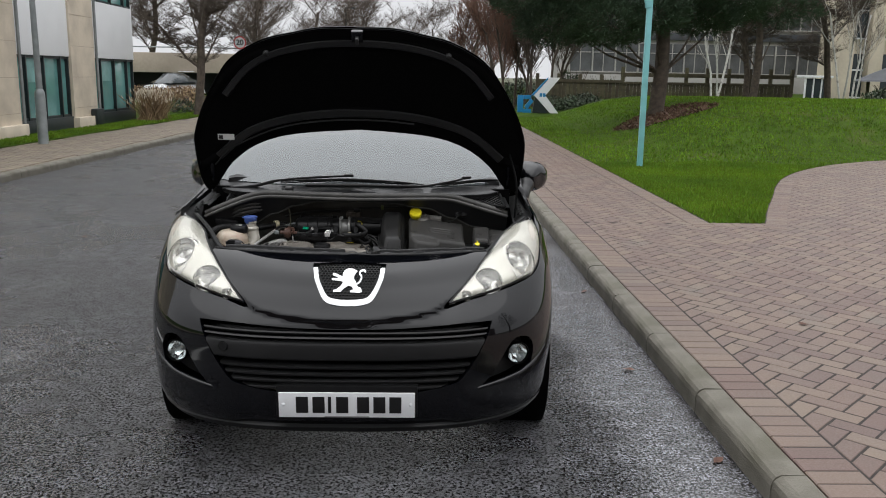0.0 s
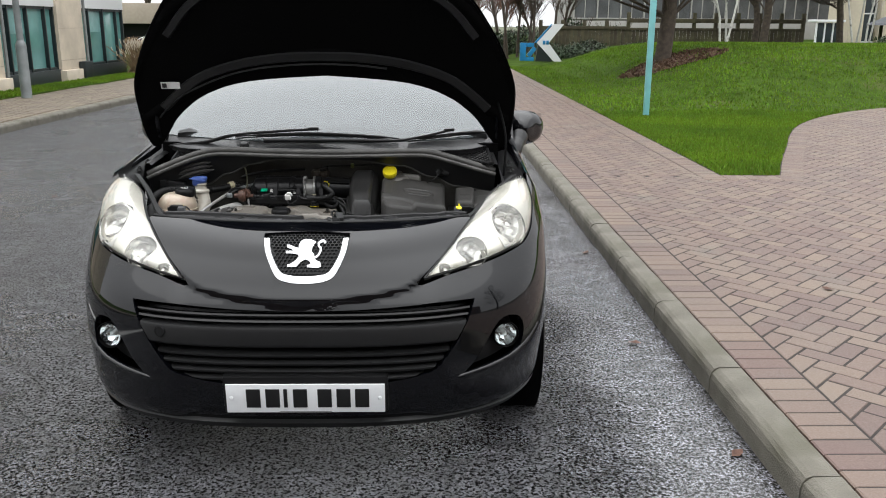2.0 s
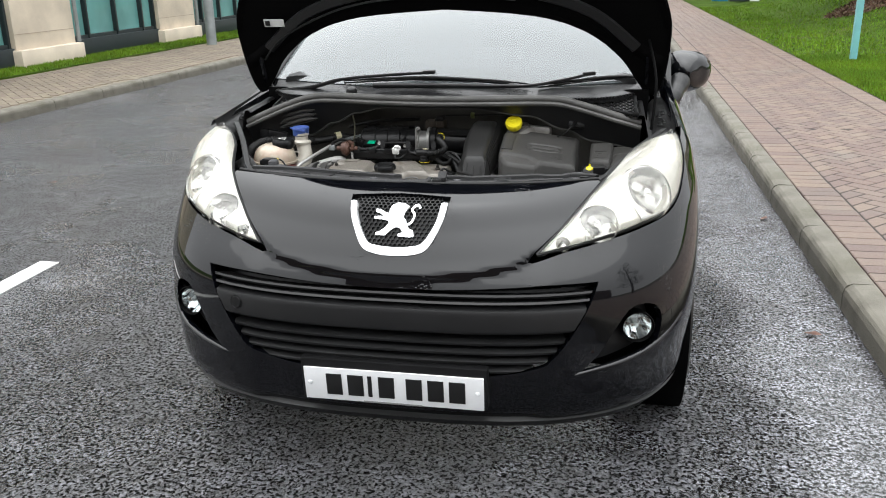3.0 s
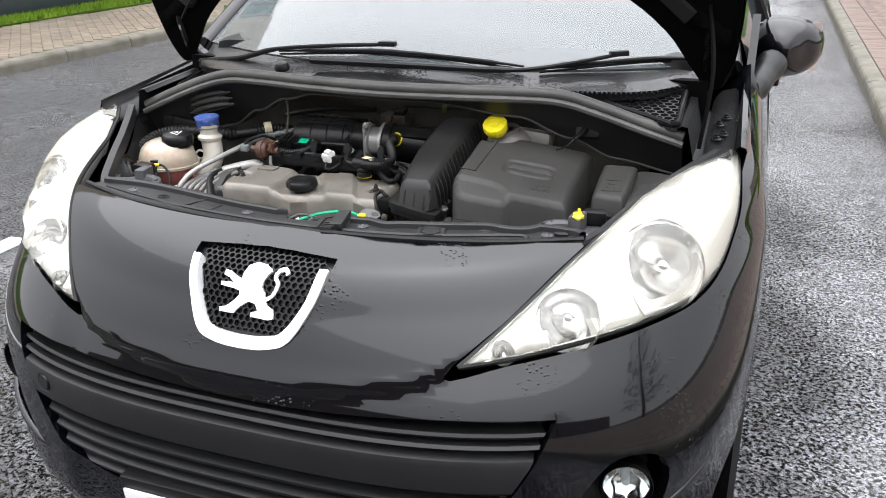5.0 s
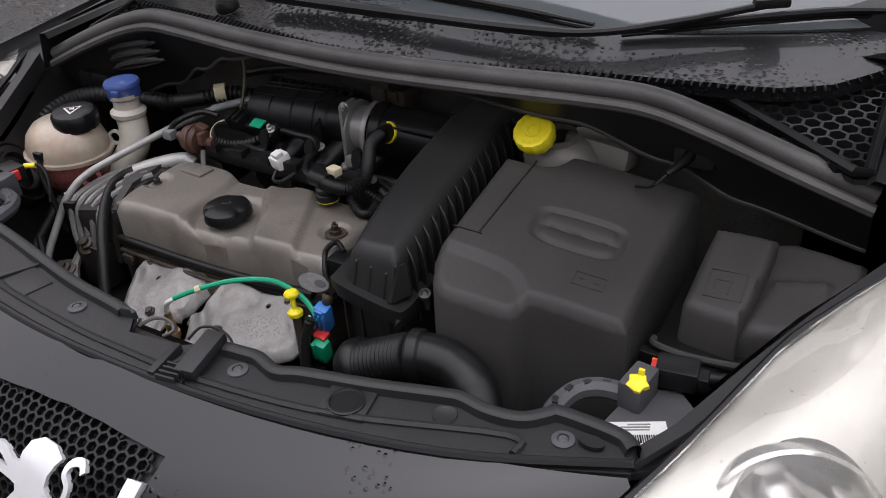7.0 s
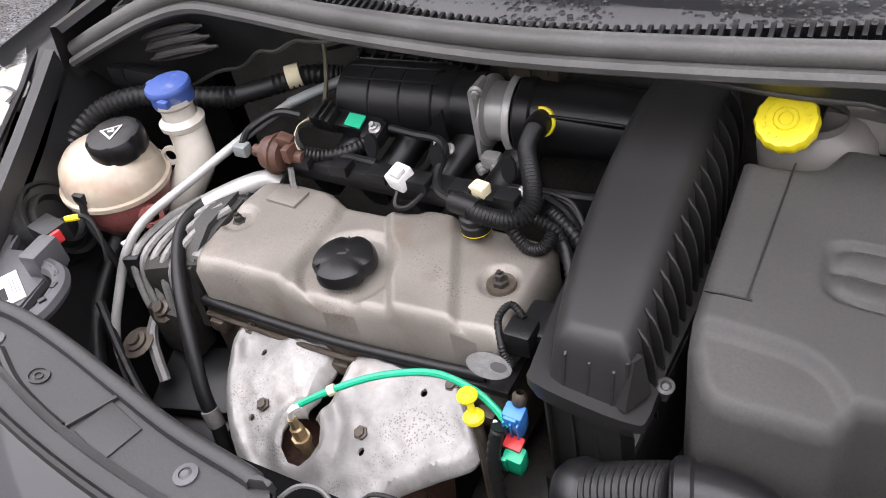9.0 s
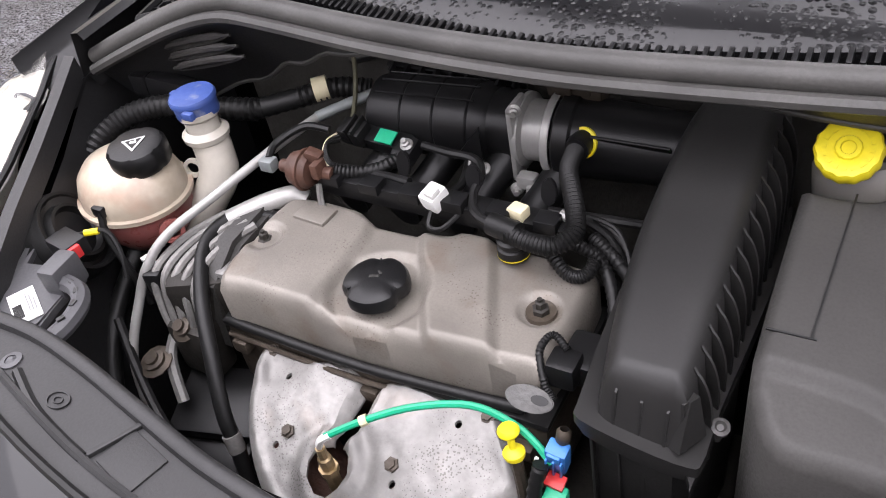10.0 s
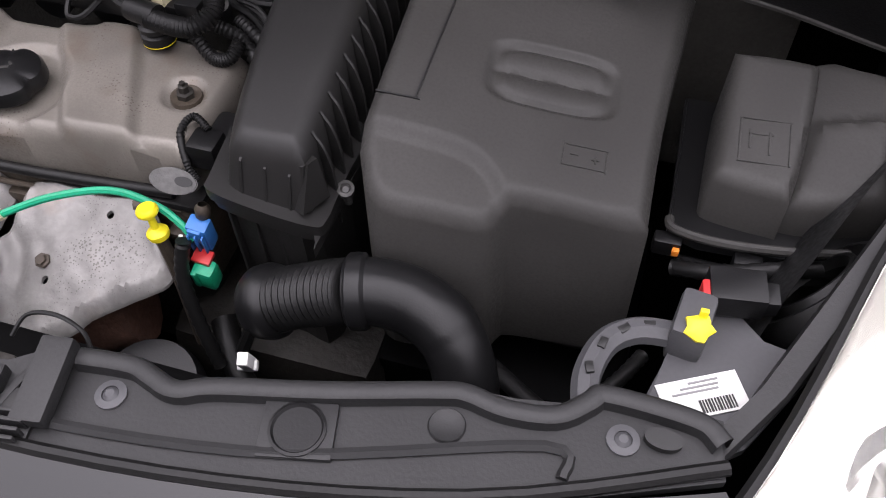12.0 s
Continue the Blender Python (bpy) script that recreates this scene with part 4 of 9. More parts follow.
def hood_relief(x, y):
    """Pressed ribs of the inner panel."""
    r = abs(x) / .74
    front = 3.35 + .13 * r * r + .28 * r ** 6
    d = y - front
    rib = 0.014 * math.exp(-((d - .075) / .03) ** 2)
    rear = 3.83 + .27 * min(r, 1.0) ** 2
    e = rear - y
    rib += 0.016 * math.exp(-((e - .085) / .028) ** 2)
    return -rib


inner = hood_sheet("inner_panel", scaled(HOOD, 0.975, 3.8), -0.024, "paint_in", bonnet, thick=0.006, step=0.02, relief=hood_relief)
hood_sheet("bonnet_hem", [(x * .992, y + (.006 if y < 3.8 else -.004)) for x, y in HOOD], -0.010, "paint_in", bonnet, thick=0.016)


M["frame_paint"] = mat("satin_black_frame", (0.014, 0.014, 0.0145), 0.36, var=0.1, scale=8, spec=0.5)


def hood_strip(name, pts, w, h, mt):
    """A raised band along a line on the bonnet's underside."""
    path = spline([(x, y, 0) for x, y in pts], 6)
    rows_ = []
    for i, p in enumerate(path):
        t = (path[min(i + 1, len(path) - 1)] - path[max(i - 1, 0)]).normalized()
        q = Vector((-t.y, t.x, 0))
        rows_.append([hood_pt((p + q * k).x, (p + q * k).y, hh) for k, hh in ((-w, h + .012), (-w * .75, h), (w * .75, h), (w, h + .012))])
    g = loft(rows_)
    bmesh.ops.recalc_face_normals(g, faces=g.faces)
    return part(name, g, mt, bonnet)


hood_strip("front_frame", [(-.60, 3.66), (-.50, 3.545), (-.38, 3.475), (-.2, 3.432), (0, 3.42), (.2, 3.432), (.38, 3.475), (.50, 3.545), (.60, 3.66)], .016, -.046, "frame_paint")
hood_strip("rear_frame", [(-.66, 3.96), (-.52, 3.845), (-.36, 3.785), (-.18, 3.755), (0, 3.748), (.18, 3.755), (.36, 3.785), (.52, 3.845), (.66, 3.96)], .020, -.046, "frame_paint")


def hood_box(x, y, h, s, name, mt, rot=0, bev=0.003, parent=None, label=""):
    bm = boxes(((0, 0, 0), s, bev, (0, 0, rot)))
    o = hood_pt(x, y, h)
    ey = (hood_pt(x, y + .01, h) - o).normalized()
    ex = Vector((1, 0, 0))
    m = Matrix.Translation(o) @ Matrix((ex, ey, ex.cross(ey))).transposed().to_4x4()
    bmesh.ops.transform(bm, matrix=m, verts=bm.verts)
    return part(name, bm, mt, parent or bonnet, label)


M["oily_hook"] = mat("dull_steel_hook", (0.05, 0.05, 0.05), 0.5, 0.6)
hood_box(0.0, 3.385, -.040, (.05, .05, .03), "striker_plate", "paint")
hood_box(0.0, 3.40, -.060, (.014, .03, .05), "striker_hook", "oily_hook")
for s in (1, -1):
    o = hood_pt(s * .40, 3.47, -.034)
    nrm = (hood_pt(s * .40, 3.47, -.05) - o)
    part("rubber_buffer", lathed([(.016, 0), (.016, .006), (.010, .010), (.010, .024), (.006, .027), (0, .027)], o, nrm, 16), "rubber", bonnet)
lab = hood_box(-.615, 3.86, -.052, (.075, .028, .002), "warning_label", "label", bev=0, label="white warning label with dark pictogram")
hood_box(-.638, 3.86, -.0535, (.018, .018, .002), "pictogram", "ink_and_shade", bev=0, parent=lab)
hood_box(-.594, 3.86, -.0535, (.006, .016, .002), "pictogram", "ink_and_shade", bev=0, parent=lab)
part("washer_hose", tubed([hood_pt(-.68, 4.00, -.045), hood_pt(-.6, 3.92, -.05), hood_pt(-.45, 3.845, -.05), hood_pt(-.3, 3.80, -.05), hood_pt(-.1, 3.778, -.05), hood_pt(.1, 3.778, -.05), hood_pt(.25, 3.792, -.05)], .004, seg=6), "rubber", bonnet)
for s in (1, -1):
    part("hinge_arm", tubed([(s * .70, 4.165, .985), hood_pt(s * .70, 4.08, -.03), hood_pt(s * .70, 3.99, -.03)], .009, seg=6, smooth_path=False), "paint", bonnet)
part("bonnet_prop", tubed([(.705, 3.86, .93), (.715, 3.92, 1.08), hood_pt(.70, 3.93, -.03)], .0045, seg=8), "paint_in", bonnet)


# ---- cabin: screen, pillars, roof, sides, tail ----
def screen_pt(s, t):
    """s across -1..1, t up 0..1."""
    w = .715 + (.575 - .715) * t
    y0, y1 = 3.97 + .23 * s * s, 4.86 + .13 * s * s
    z0, z1 = 1.048 + .0 * s * s, 1.435 - .03 * s * s
    bow = .035 * math.sin(math.pi * t)
    return Vector((w * s, y0 + (y1 - y0) * t - bow * .4, z0 + (z1 - z0) * t + bow))


SS = [i / 16 - 1 for i in range(33)]
bm = loft([[screen_pt(s, t / 10) for s in SS] for t in range(11)])
bmesh.ops.recalc_face_normals(bm, faces=bm.faces)
bmesh.ops.solidify(bm, geom=bm.faces[:], thickness=0.005)
M["screen"] = mat("side_glass", (0.05, 0.06, 0.06), 0.03, var=0.0, rvar=0.02, spec=0.8)
M["wind_glass"] = mat("misted_windscreen_glass", (0.11, 0.125, 0.13), 0.03, var=0.0, rvar=0.01, spec=0.5, coat=0.6, alpha=0.8)
ws_ = part("windscreen", bm, "wind_glass", car, "windscreen mirroring the pale overcast sky, wet along its foot")
ws_.visible_shadow = False
part("paper_slip", boxes(((-.02, 4.45, 1.072), (.225, .05, .004), .001, (8, 0, 10))), "plate", car, "white paper slip lying on the dashboard")
for s in (1, -1):
    part("windscreen_pillar", tubed([screen_pt(s * 1.02, t) + Vector((s * .012, 0, -.01)) for t in (0, .25, .5, .75, 1)], .028, seg=10), "paint", car)

SIDE = [(.80, .20), (.845, .30), (.862, .50), (.858, .68), (.835, .86), (.80, .965)]


def side_rows(y):
    k = min(max((y - 6.4) / .75, 0), 1)
    rise = min(max((y - 4.25) / 2.2, 0), 1) * .06
    return [(x * (1 - .14 * k * k), y, z + rise * (z / .96) ** 2) for x, z in SIDE]


YS = [4.28 + (7.12 - 4.28) * i / 22 for i in range(23)]
for s in (1, -1):
    bm = loft([[(s * x, y, z) for x, y, z in side_rows(y)] for y in YS])
    bmesh.ops.recalc_face_normals(bm, faces=bm.faces)
    part("side_panel", bm, "paint", car)
    # glasshouse side
    rows = []
    for i in range(17):
        t = i / 16
        y = 4.34 + 2.6 * t
        b = side_rows(y)[-1]
        yt = 4.98 + (6.75 - 4.98) * t
        w = .575 + .03 * math.sin(math.pi * t) - .04 * t
        zt = 1.405 + .05 * math.sin(math.pi * t) - .02 * t
        rows.append([(s * (b[0] + (w - b[0]) * q), b[1] + (yt - b[1]) * q, b[2] + (zt - b[2]) * q + .02 * math.sin(math.pi * q)) for q in (0, .25, .5, .75, 1)])
    part("side_window", loft(rows), "screen", car, "dark tinted side glass")
    part("window_line", tubed([Vector(r[0]) for r in rows], .012, seg=6, n=1), "paint_in", car)
    part("roof_rail_trim", tubed([Vector(r[-1]) for r in rows], .022, seg=8, n=1), "paint", car)
    for yy, lean in ((5.32, .16), (6.28, .02)):
        b = side_rows(yy)[-1]
        part("door_pillar", tubed([(s * b[0], yy, b[2]), (s * .60, yy + lean, 1.43)], .03, seg=8), "paint_in", car)
    for yy in (4.36, 5.36, 6.3):
        part("door_gap", tubed([(s * (x + .0005), yy, z) for x, y, z in side_rows(yy)], .003, seg=4, n=2), "ink_and_shade", car)
    for yy in (5.2, 6.1):
        part("door_handle", boxes(((s * .866, yy, .84), (.022, .19, .03), .008)), "paint", car)
    part("side_moulding", boxes(((s * .868, 5.2, .50), (.02, 1.9, .05), .006)), "plastic", car)
    part("sill", boxes(((s * .80, 5.25, .20), (.06, 2.0, .07), .015)), "plastic", car)

rows = []
for i in range(15):
    t = i / 14
    y = 4.86 + 1.95 * t
    z = 1.435 + .05 * math.sin(math.pi * min(t * 1.1, 1)) - .03 * t
    w = .585 + .03 * math.sin(math.pi * t) - .04 * t
    rows.append([(w * q, y + .13 * q * q, z - .035 * q * q) for q in [k / 8 - 1 for k in range(17)]])
part("roof", loft(rows), "paint", car)
rows = []
for t in range(9):
    q = t / 8
    y = 6.83 + (7.13 - 6.83) * min(q * 1.3, 1) ** 1.4
    z = 1.40 - 1.15 * q
    w = (.55 + .22 * min(q * 2, 1)) * (1 if q < .8 else 1 - (q - .8) * .2)
    rows.append([(w * k, y - .12 * k * k, z) for k in [j / 8 - 1 for j in range(17)]])
tail = part("tailgate", loft(rows), "paint", car)
part("rear_window", loft([[(x * .85, y + .006, z - .04) for x, y, z in r] for r in rows[0:4]]), "screen", tail)
for s in (1, -1):
    part("rear_lamp", boxes(((s * .70, 7.03, .92), (.16, .12, .26), .03)), "red", tail)
part("rear_bumper", boxes(((0, 7.08, .42), (1.5, .2, .34), .07)), "paint", car)
part("underbody", boxes(((0, 5.3, .24), (1.5, 3.4, .10), .03)), "paint_in", car)
part("cabin_floor", boxes(((0, 5.5, .45), (1.5, 2.9, .06))), "paint_in", car)
part("dashboard", boxes(((0, 4.50, .95), (1.35, .75, .22), .06, (-3, 0, 0))), "plastic", car)
for x in (-.36, .36):
    part("front_seat", boxes(((x, 5.55, .90), (.46, .16, .75), .06, (-14, 0, 0)), ((x, 5.3, .60), (.48, .5, .18), .06)), "plastic", car)


def wheel(x, y, s):
    w = part("wheel", lathed([(.20, -.09), (.27, -.095), (.292, -.08), (.298, -.05), (.298, .05), (.292, .08), (.27, .095), (.20, .09)], (x, y, .298), (s, 0, 0), 40), "rubber", car, "black road tyre on a wet wheel")
    part("rim", lathed([(0, .055), (.03, .055), (.05, .035), (.10, .045), (.16, .06), (.185, .075), (.195, .088), (.20, .088), (.20, -.08)], (x, y, .298), (s, 0, 0), 40, wave=None), "steel", w)
    for k in range(8):
        a = math.pi * 2 * k / 8
        part("rim_spoke", boxes(((x + s * .06, y + .11 * math.cos(a), .298 + .11 * math.sin(a)), (.03, .13, .035), .008, (math.degrees(a), 0, 0))), "steel", w)


for s in (1, -1):
    for yy in (3.90, 6.44):
        wheel(s * .765, yy, s)
    part("wheel_arch_liner", lathed([(.34, -.14), (.35, -.12), (.35, .10)], (s * .745, 3.90, .30), (s, 0, 0), 40), "paint_in", car)
    # door mirror: a swept teardrop shell on a short foot
    bm = bmesh.new()
    rows_ = []
    for k, (y, cx, cz, rx, rz) in enumerate([(4.500 + .115 * q, .872 + .003 * q, 1.030 + .004 * q, .002 + .092 * math.sqrt(1 - (1 - q) ** 2), .002 + .078 * math.sqrt(1 - (1 - q) ** 2)) for q in (0, .01, .03, .07, .13, .21, .31, .43, .57, .72, .87, 1)]):
        rows_.append([(s * (cx + rx * (abs(math.cos(a)) ** .75) * (1 if math.cos(a) > 0 else -1)), y + .05 * max(0, math.cos(a)) * min(1, rx / .05), cz + rz * (abs(math.sin(a)) ** .8) * (1 if math.sin(a) > 0 else -1) * (1 - .18 * math.cos(a))) for a in [2 * math.pi * j / 28 for j in range(28)]])
    g = loft(rows_, closed=True)
    bmesh.ops.recalc_face_normals(g, faces=g.faces)
    m = part("door_mirror", g, "paint", car, "glossy black door mirror")
    part("mirror_foot", tubed([(s * .780, 4.29, .905), (s * .790, 4.34, .935), (s * .812, 4.42, .970), (s * .838, 4.51, 1.005)], [.018, .026, .034, .040], seg=14), "plastic", m)
    part("mirror_glass", boxes(((s * .874, 4.612, 1.034), (.165, .004, .13), .0, (0, 0, s * 14))), "chrome", m)
    part("quarter_trim", prismed([(4.27, .94), (4.60, .96), (4.52, 1.13)], .02, Matrix(((0, 0, s, s * .775), (1, 0, 0, 0), (0, 1, 0, 0), (0, 0, 0, 1)))), "plastic", car)


# ---- engine bay ----
M["cover"] = mat("grey_brown_cast_paint", (0.215, 0.197, 0.172), 0.42, 0.25, var=0.14, scale=11, fine=420, bump=0.3, dist=0.0006, patch=0.3, patch_col=(0.11, 0.08, 0.055), patch_scale=13, rvar=0.25)
M["alu"] = mat("stained_aluminium_sheet", (0.27, 0.262, 0.25), 0.5, 0.35, var=0.16, scale=11, fine=160, bump=0.35, dist=0.0015, patch=0.2, patch_col=(0.21, 0.17, 0.14), patch_scale=12)
add_specks(M["cover"], (0.05, 0.035, 0.022), 260, 0.34, 0.55)
add_specks(M["alu"], (0.05, 0.042, 0.035), 330, 0.46, 0.5)
M["alu_clean"] = mat("brushed_aluminium", (0.36, 0.355, 0.34), 0.42, 0.4, var=0.1, scale=30)
M["tank"] = mat("cream_translucent_plastic", (0.47, 0.40, 0.31), 0.35, var=0.2, scale=14, fine=90, patch=0.75, patch_col=(0.30, 0.16, 0.11), patch_scale=15, coat=0.3)
M["neck"] = mat("milky_white_plastic", (0.46, 0.43, 0.37), 0.35, var=0.08, scale=14, coat=0.3)
M["tank_pink"] = mat("pink_coolant_in_plastic", (0.26, 0.085, 0.075), 0.3, var=0.14, scale=12, fine=90, coat=0.4)
M["tank_grey"] = mat("grey_translucent_plastic", (0.17, 0.16, 0.145), 0.35, var=0.1, scale=14)
M["bluecap"] = mat("blue_plastic", (0.045, 0.085, 0.28), 0.42, var=0.08, scale=30, patch=0.06, patch_col=(0.2, 0.22, 0.3), patch_scale=40)
M["yellow"] = mat("yellow_plastic", (0.80, 0.68, 0.015), 0.38, var=0.05, scale=40)
M["green"] = mat("green_cable", (0.0, 0.33, 0.17), 0.4, var=0.08)
M["blue_conn"] = mat("blue_connector", (0.03, 0.16, 0.46), 0.4, var=0.06)
M["white_conn"] = mat("white_connector", (0.70, 0.70, 0.68), 0.4, var=0.05)
M["brown"] = mat("rusty_brown_valve", (0.095, 0.045, 0.03), 0.55, var=0.25, scale=40, fine=200, bump=0.2)
M["brass"] = mat("brassy_sensor_metal", (0.34, 0.25, 0.14), 0.4, 0.7, var=0.15, scale=40)
# darker copy of oily: grime, plus painted shade for parts deep in the bay
M["grimy_shaded"] = mat("grimy_shaded_casting", (0.03, 0.027, 0.023), 0.6, 0.3, var=0.3, scale=20, fine=140, bump=0.3)
M["alu_dull"] = mat("dull_grey_alloy", (0.20, 0.195, 0.185), 0.5, 0.4, var=0.2, scale=25, fine=200, bump=0.2)
M["oily"] = mat("oily_grey_metal", (0.085, 0.068, 0.052), 0.5, 0.35, var=0.3, scale=20, fine=140, bump=0.3, patch=0.3, patch_col=(0.06, 0.045, 0.03), patch_scale=14)
M["rust"] = mat("rusty_manifold", (0.13, 0.065, 0.045), 0.75, 0.2, var=0.3, scale=30, fine=200, bump=0.4)
M["grey_lamp"] = mat("grey_lamp_plastic", (0.060, 0.060, 0.064), 0.5, var=0.08, scale=14, fine=300)
M["tape"] = mat("buff_tape", (0.60, 0.54, 0.36), 0.6, var=0.08)
M["moss"] = mat("dull_green_rubber", (0.16, 0.19, 0.05), 0.5, var=0.1)
M["tape_dark"] = mat("olive_cable", (0.09, 0.085, 0.05), 0.6, var=0.1)
M["plastic_slam"] = mat("dusty_slam_plastic", (0.019, 0.019, 0.0195), 0.5, var=0.14, scale=9, fine=380, bump=0.25, dist=0.0008, spec=0.45)
M["bay_paint"] = mat("dusty_black_body_paint", (0.016, 0.016, 0.0165), 0.38, var=0.2, scale=12, fine=200, spec=0.5, rvar=0.2)
M["dark_steel"] = mat("dark_grey_steel", (0.105, 0.103, 0.10), 0.5, 0.3, var=0.2, scale=25, fine=180, bump=0.2)
M["plastic_mid"] = mat("worn_black_plastic", (0.019, 0.0185, 0.018), 0.42, var=0.16, scale=7, fine=400, bump=0.15, dist=0.0005, spec=0.36, rvar=0.1)
M["orange"] = mat("orange_clip", (0.75, 0.22, 0.02), 0.45, var=0.05)
M["redplastic"] = mat("red_clip", (0.55, 0.03, 0.03), 0.4, var=0.05)

C = CX


def ring_bolt(name, c, r, mt, parent, axis=(0, 0, 1), h=0.012):
    return part(name, lathed([(r * 2.0, 0), (r * 2.0, .002), (r * 1.3, .004), (r * 1.3, h * .6), (r * .8, h * .7), (r * .8, h), (0, h)], c, axis, 12), mt, parent)


# dark tub: floor, inner wings, bulkhead
part("bay_floor", boxes(((0, 3.75, .42), (1.40, .66, .03))), "paint_in", car)
part("radiator_panel", boxes(((0, 3.36, .62), (.80, .04, .36), .01)), "paint_in", car)
for s in (1, -1):
    bm = bmesh.new()
    rows = [[(C + s * x, y, z), (C + s * (x - .025), y, z - .05), (C + s * (x - .05), y, .70), (C + s * (x - .07), y, .43)] for y, x, z in
            ((3.46, .520, .80), (3.55, .560, .825), (3.62, .590, .845), (3.72, .640, .870), (3.80, .690, .888), (3.88, .735, .908), (4.05, .76, .925), (4.17, .76, .93))]
    g = loft(rows)
    part("inner_wing", g, "bay_paint", car)
    g = loft([[(C + s * x, y, z + .10 * (y - 3.9)) for x, z in ((.715, .885), (.722, .905), (.735, .920), (.772, .930), (.782, .940), (.786, .962))] for y in (3.80, 3.87, 3.95, 4.03, 4.12, 4.22, 4.32)])
    part("wing_channel", g, "bay_paint", car)
    g = loft([[(C + s * (x - .03 * (y - 3.9)), y, z + .10 * (y - 3.9)) for x, z in ((.780, .930), (.786, .950), (.796, .957), (.808, .952), (.818, .930))] for y in (3.83, 3.9, 4.0, 4.1, 4.2, 4.3, 4.42)])
    part("wing_edge", g, "paint", car)
    g = loft([[(C + s * x, y, z + .06 * (y - 3.9)) for x, z in ((.668, .975), (.676, .984), (.690, .982), (.698, .950), (.706, .915), (.722, .905))] for y in (3.84, 3.90, 3.98, 4.06, 4.14, 4.22)])
    part("wing_ledge", g, "bay_paint", car)
    for k, (bx, by) in enumerate(((.745, 3.94), (.758, 3.97), (.745, 4.03), (.758, 4.08))):
        ring_bolt("wing_bolt", (C + s * bx, by, .928 + .10 * (by - 3.9)), .006, "rubber", car)
part("bulkhead", boxes(((0, 4.09, .72), (1.40, .03, .62))), "paint_in", car)
part("bulkhead_insulation", loft([[(C + x, 4.03 + .03 * math.sin(x * 9) * .3, z) for x in [i / 10 - .6 for i in range(13)]] for z in (.55, .70, .85, .95, 1.0)]), "felt", car)

# rubber seal along the scuttle, and the plastic skirt under it
SEAL = [(-.70, 3.862, .940), (-.62, 3.868, .975), (-.53, 3.880, 1.010), (-.45, 3.884, 1.030), (-.36, 3.872, 1.034), (-.2, 3.852, 1.032), (0, 3.843, 1.030), (.2, 3.852, 1.032), (.33, 3.864, 1.033), (.41, 3.874, 1.028), (.49, 3.876, 1.008), (.58, 3.872, .982), (.672, 3.868, .957)]
seal = spline(SEAL, 6)
part("bonnet_seal", tubed([p + Vector((0, 0, -.006)) for p in seal], .0125, seg=12, n=1), "seal", car, "long black rubber bonnet seal")
part("seal_lip", tubed([p + Vector((0, -.012, -.021)) for p in seal], .008, seg=8, n=1), "seal", car)
part("seal_flange", tubed([p + Vector((0, .012, -.016)) for p in seal], .009, seg=8, n=1), "rubber", car)


def skirt_low(x):
    """Lower edge of the skirt: shallow over the engine, deep at the flanks."""
    tab = [(-.72, .825), (-.62, .835), (-.50, .875), (-.40, .925), (-.30, .968), (-.2, .992), (.10, .992), (.30, .965), (.42, .915), (.52, .875), (.70, .85)]
    for (xa, za), (xb, zb) in zip(tab, tab[1:]):
        if x <= xb:
            t = min(max((x - xa) / (xb - xa), 0), 1)
            return za + (zb - za) * t * t * (3 - 2 * t)
    return tab[-1][1]


rows = []
for p in seal:
    k = min(abs(p.x) / .62, 1)
    low = skirt_low(p.x)
    d = p.z - .03 - low
    rows.append([(p.x, p.y - .008, p.z - .022), (p.x, p.y - .002, p.z - .03), (p.x, p.y + .2 * d + .004, p.z - .03 - .45 * d), (p.x, p.y + .45 * d + .012, low), (p.x, p.y + .45 * d + .05, low - .004)])
part("scuttle_skirt", loft(rows), "plastic_slam", car, "dusty black plastic scuttle skirt")
part("skirt_edge", tubed([Vector(r[3]) for r in rows], .0035, seg=6, n=1), "seal", car)
for i in range(3):
    # louvre: a black lens-shaped piece painting the slot's shade under a raised brow
    x0, z0 = -.528 + .004 * i, .958 - .0155 * i
    lens_o = [(.070 * math.cos(a), .0052 * math.sin(a)) for a in [2 * math.pi * k / 20 for k in range(20)]]
    sl = part("louvre_slot", prismed(lens_o, .004, Matrix.Translation((x0, 3.889 + .002 * i, z0)) @ Matrix.Rotation(radians(-14), 4, "Y") @ Matrix.Rotation(radians(75), 4, "X")), "ink_and_shade", car)
    part("louvre_brow", tubed([(x0 - .070, 3.888 + .002 * i, z0 - .016), (x0 - .03, 3.882 + .002 * i, z0 - .0005), (x0 + .03, 3.882 + .002 * i, z0 + .0145), (x0 + .070, 3.888 + .002 * i, z0 + .0185)], [.0025, .0055, .0055, .0025], seg=8), "plastic_grey", sl)
rb = part("rubber_stop", boxes(((.462, 3.915, .948), (.056, .03, .056), .012, (-20, 0, 0))), "rubber", car)
part("cable_boot", tubed([(.458, 3.905, .945), (.452, 3.885, .938), (.44, 3.86, .93)], [.009, .004], seg=10), "rubber", rb)
part("bonnet_cable", tubed([(.44, 3.86, .93), (.425, 3.85, .915), (.40, 3.87, .90)], .002, seg=6), "rubber", rb)

# scuttle panel with comb front edge, honeycomb intakes
COMB = [(0, 3.882), (.1, 3.888), (.2, 3.905), (.34, 3.935), (.45, 3.948), (.54, 3.958), (.60, 3.990), (.65, 4.062), (.69, 4.135)]


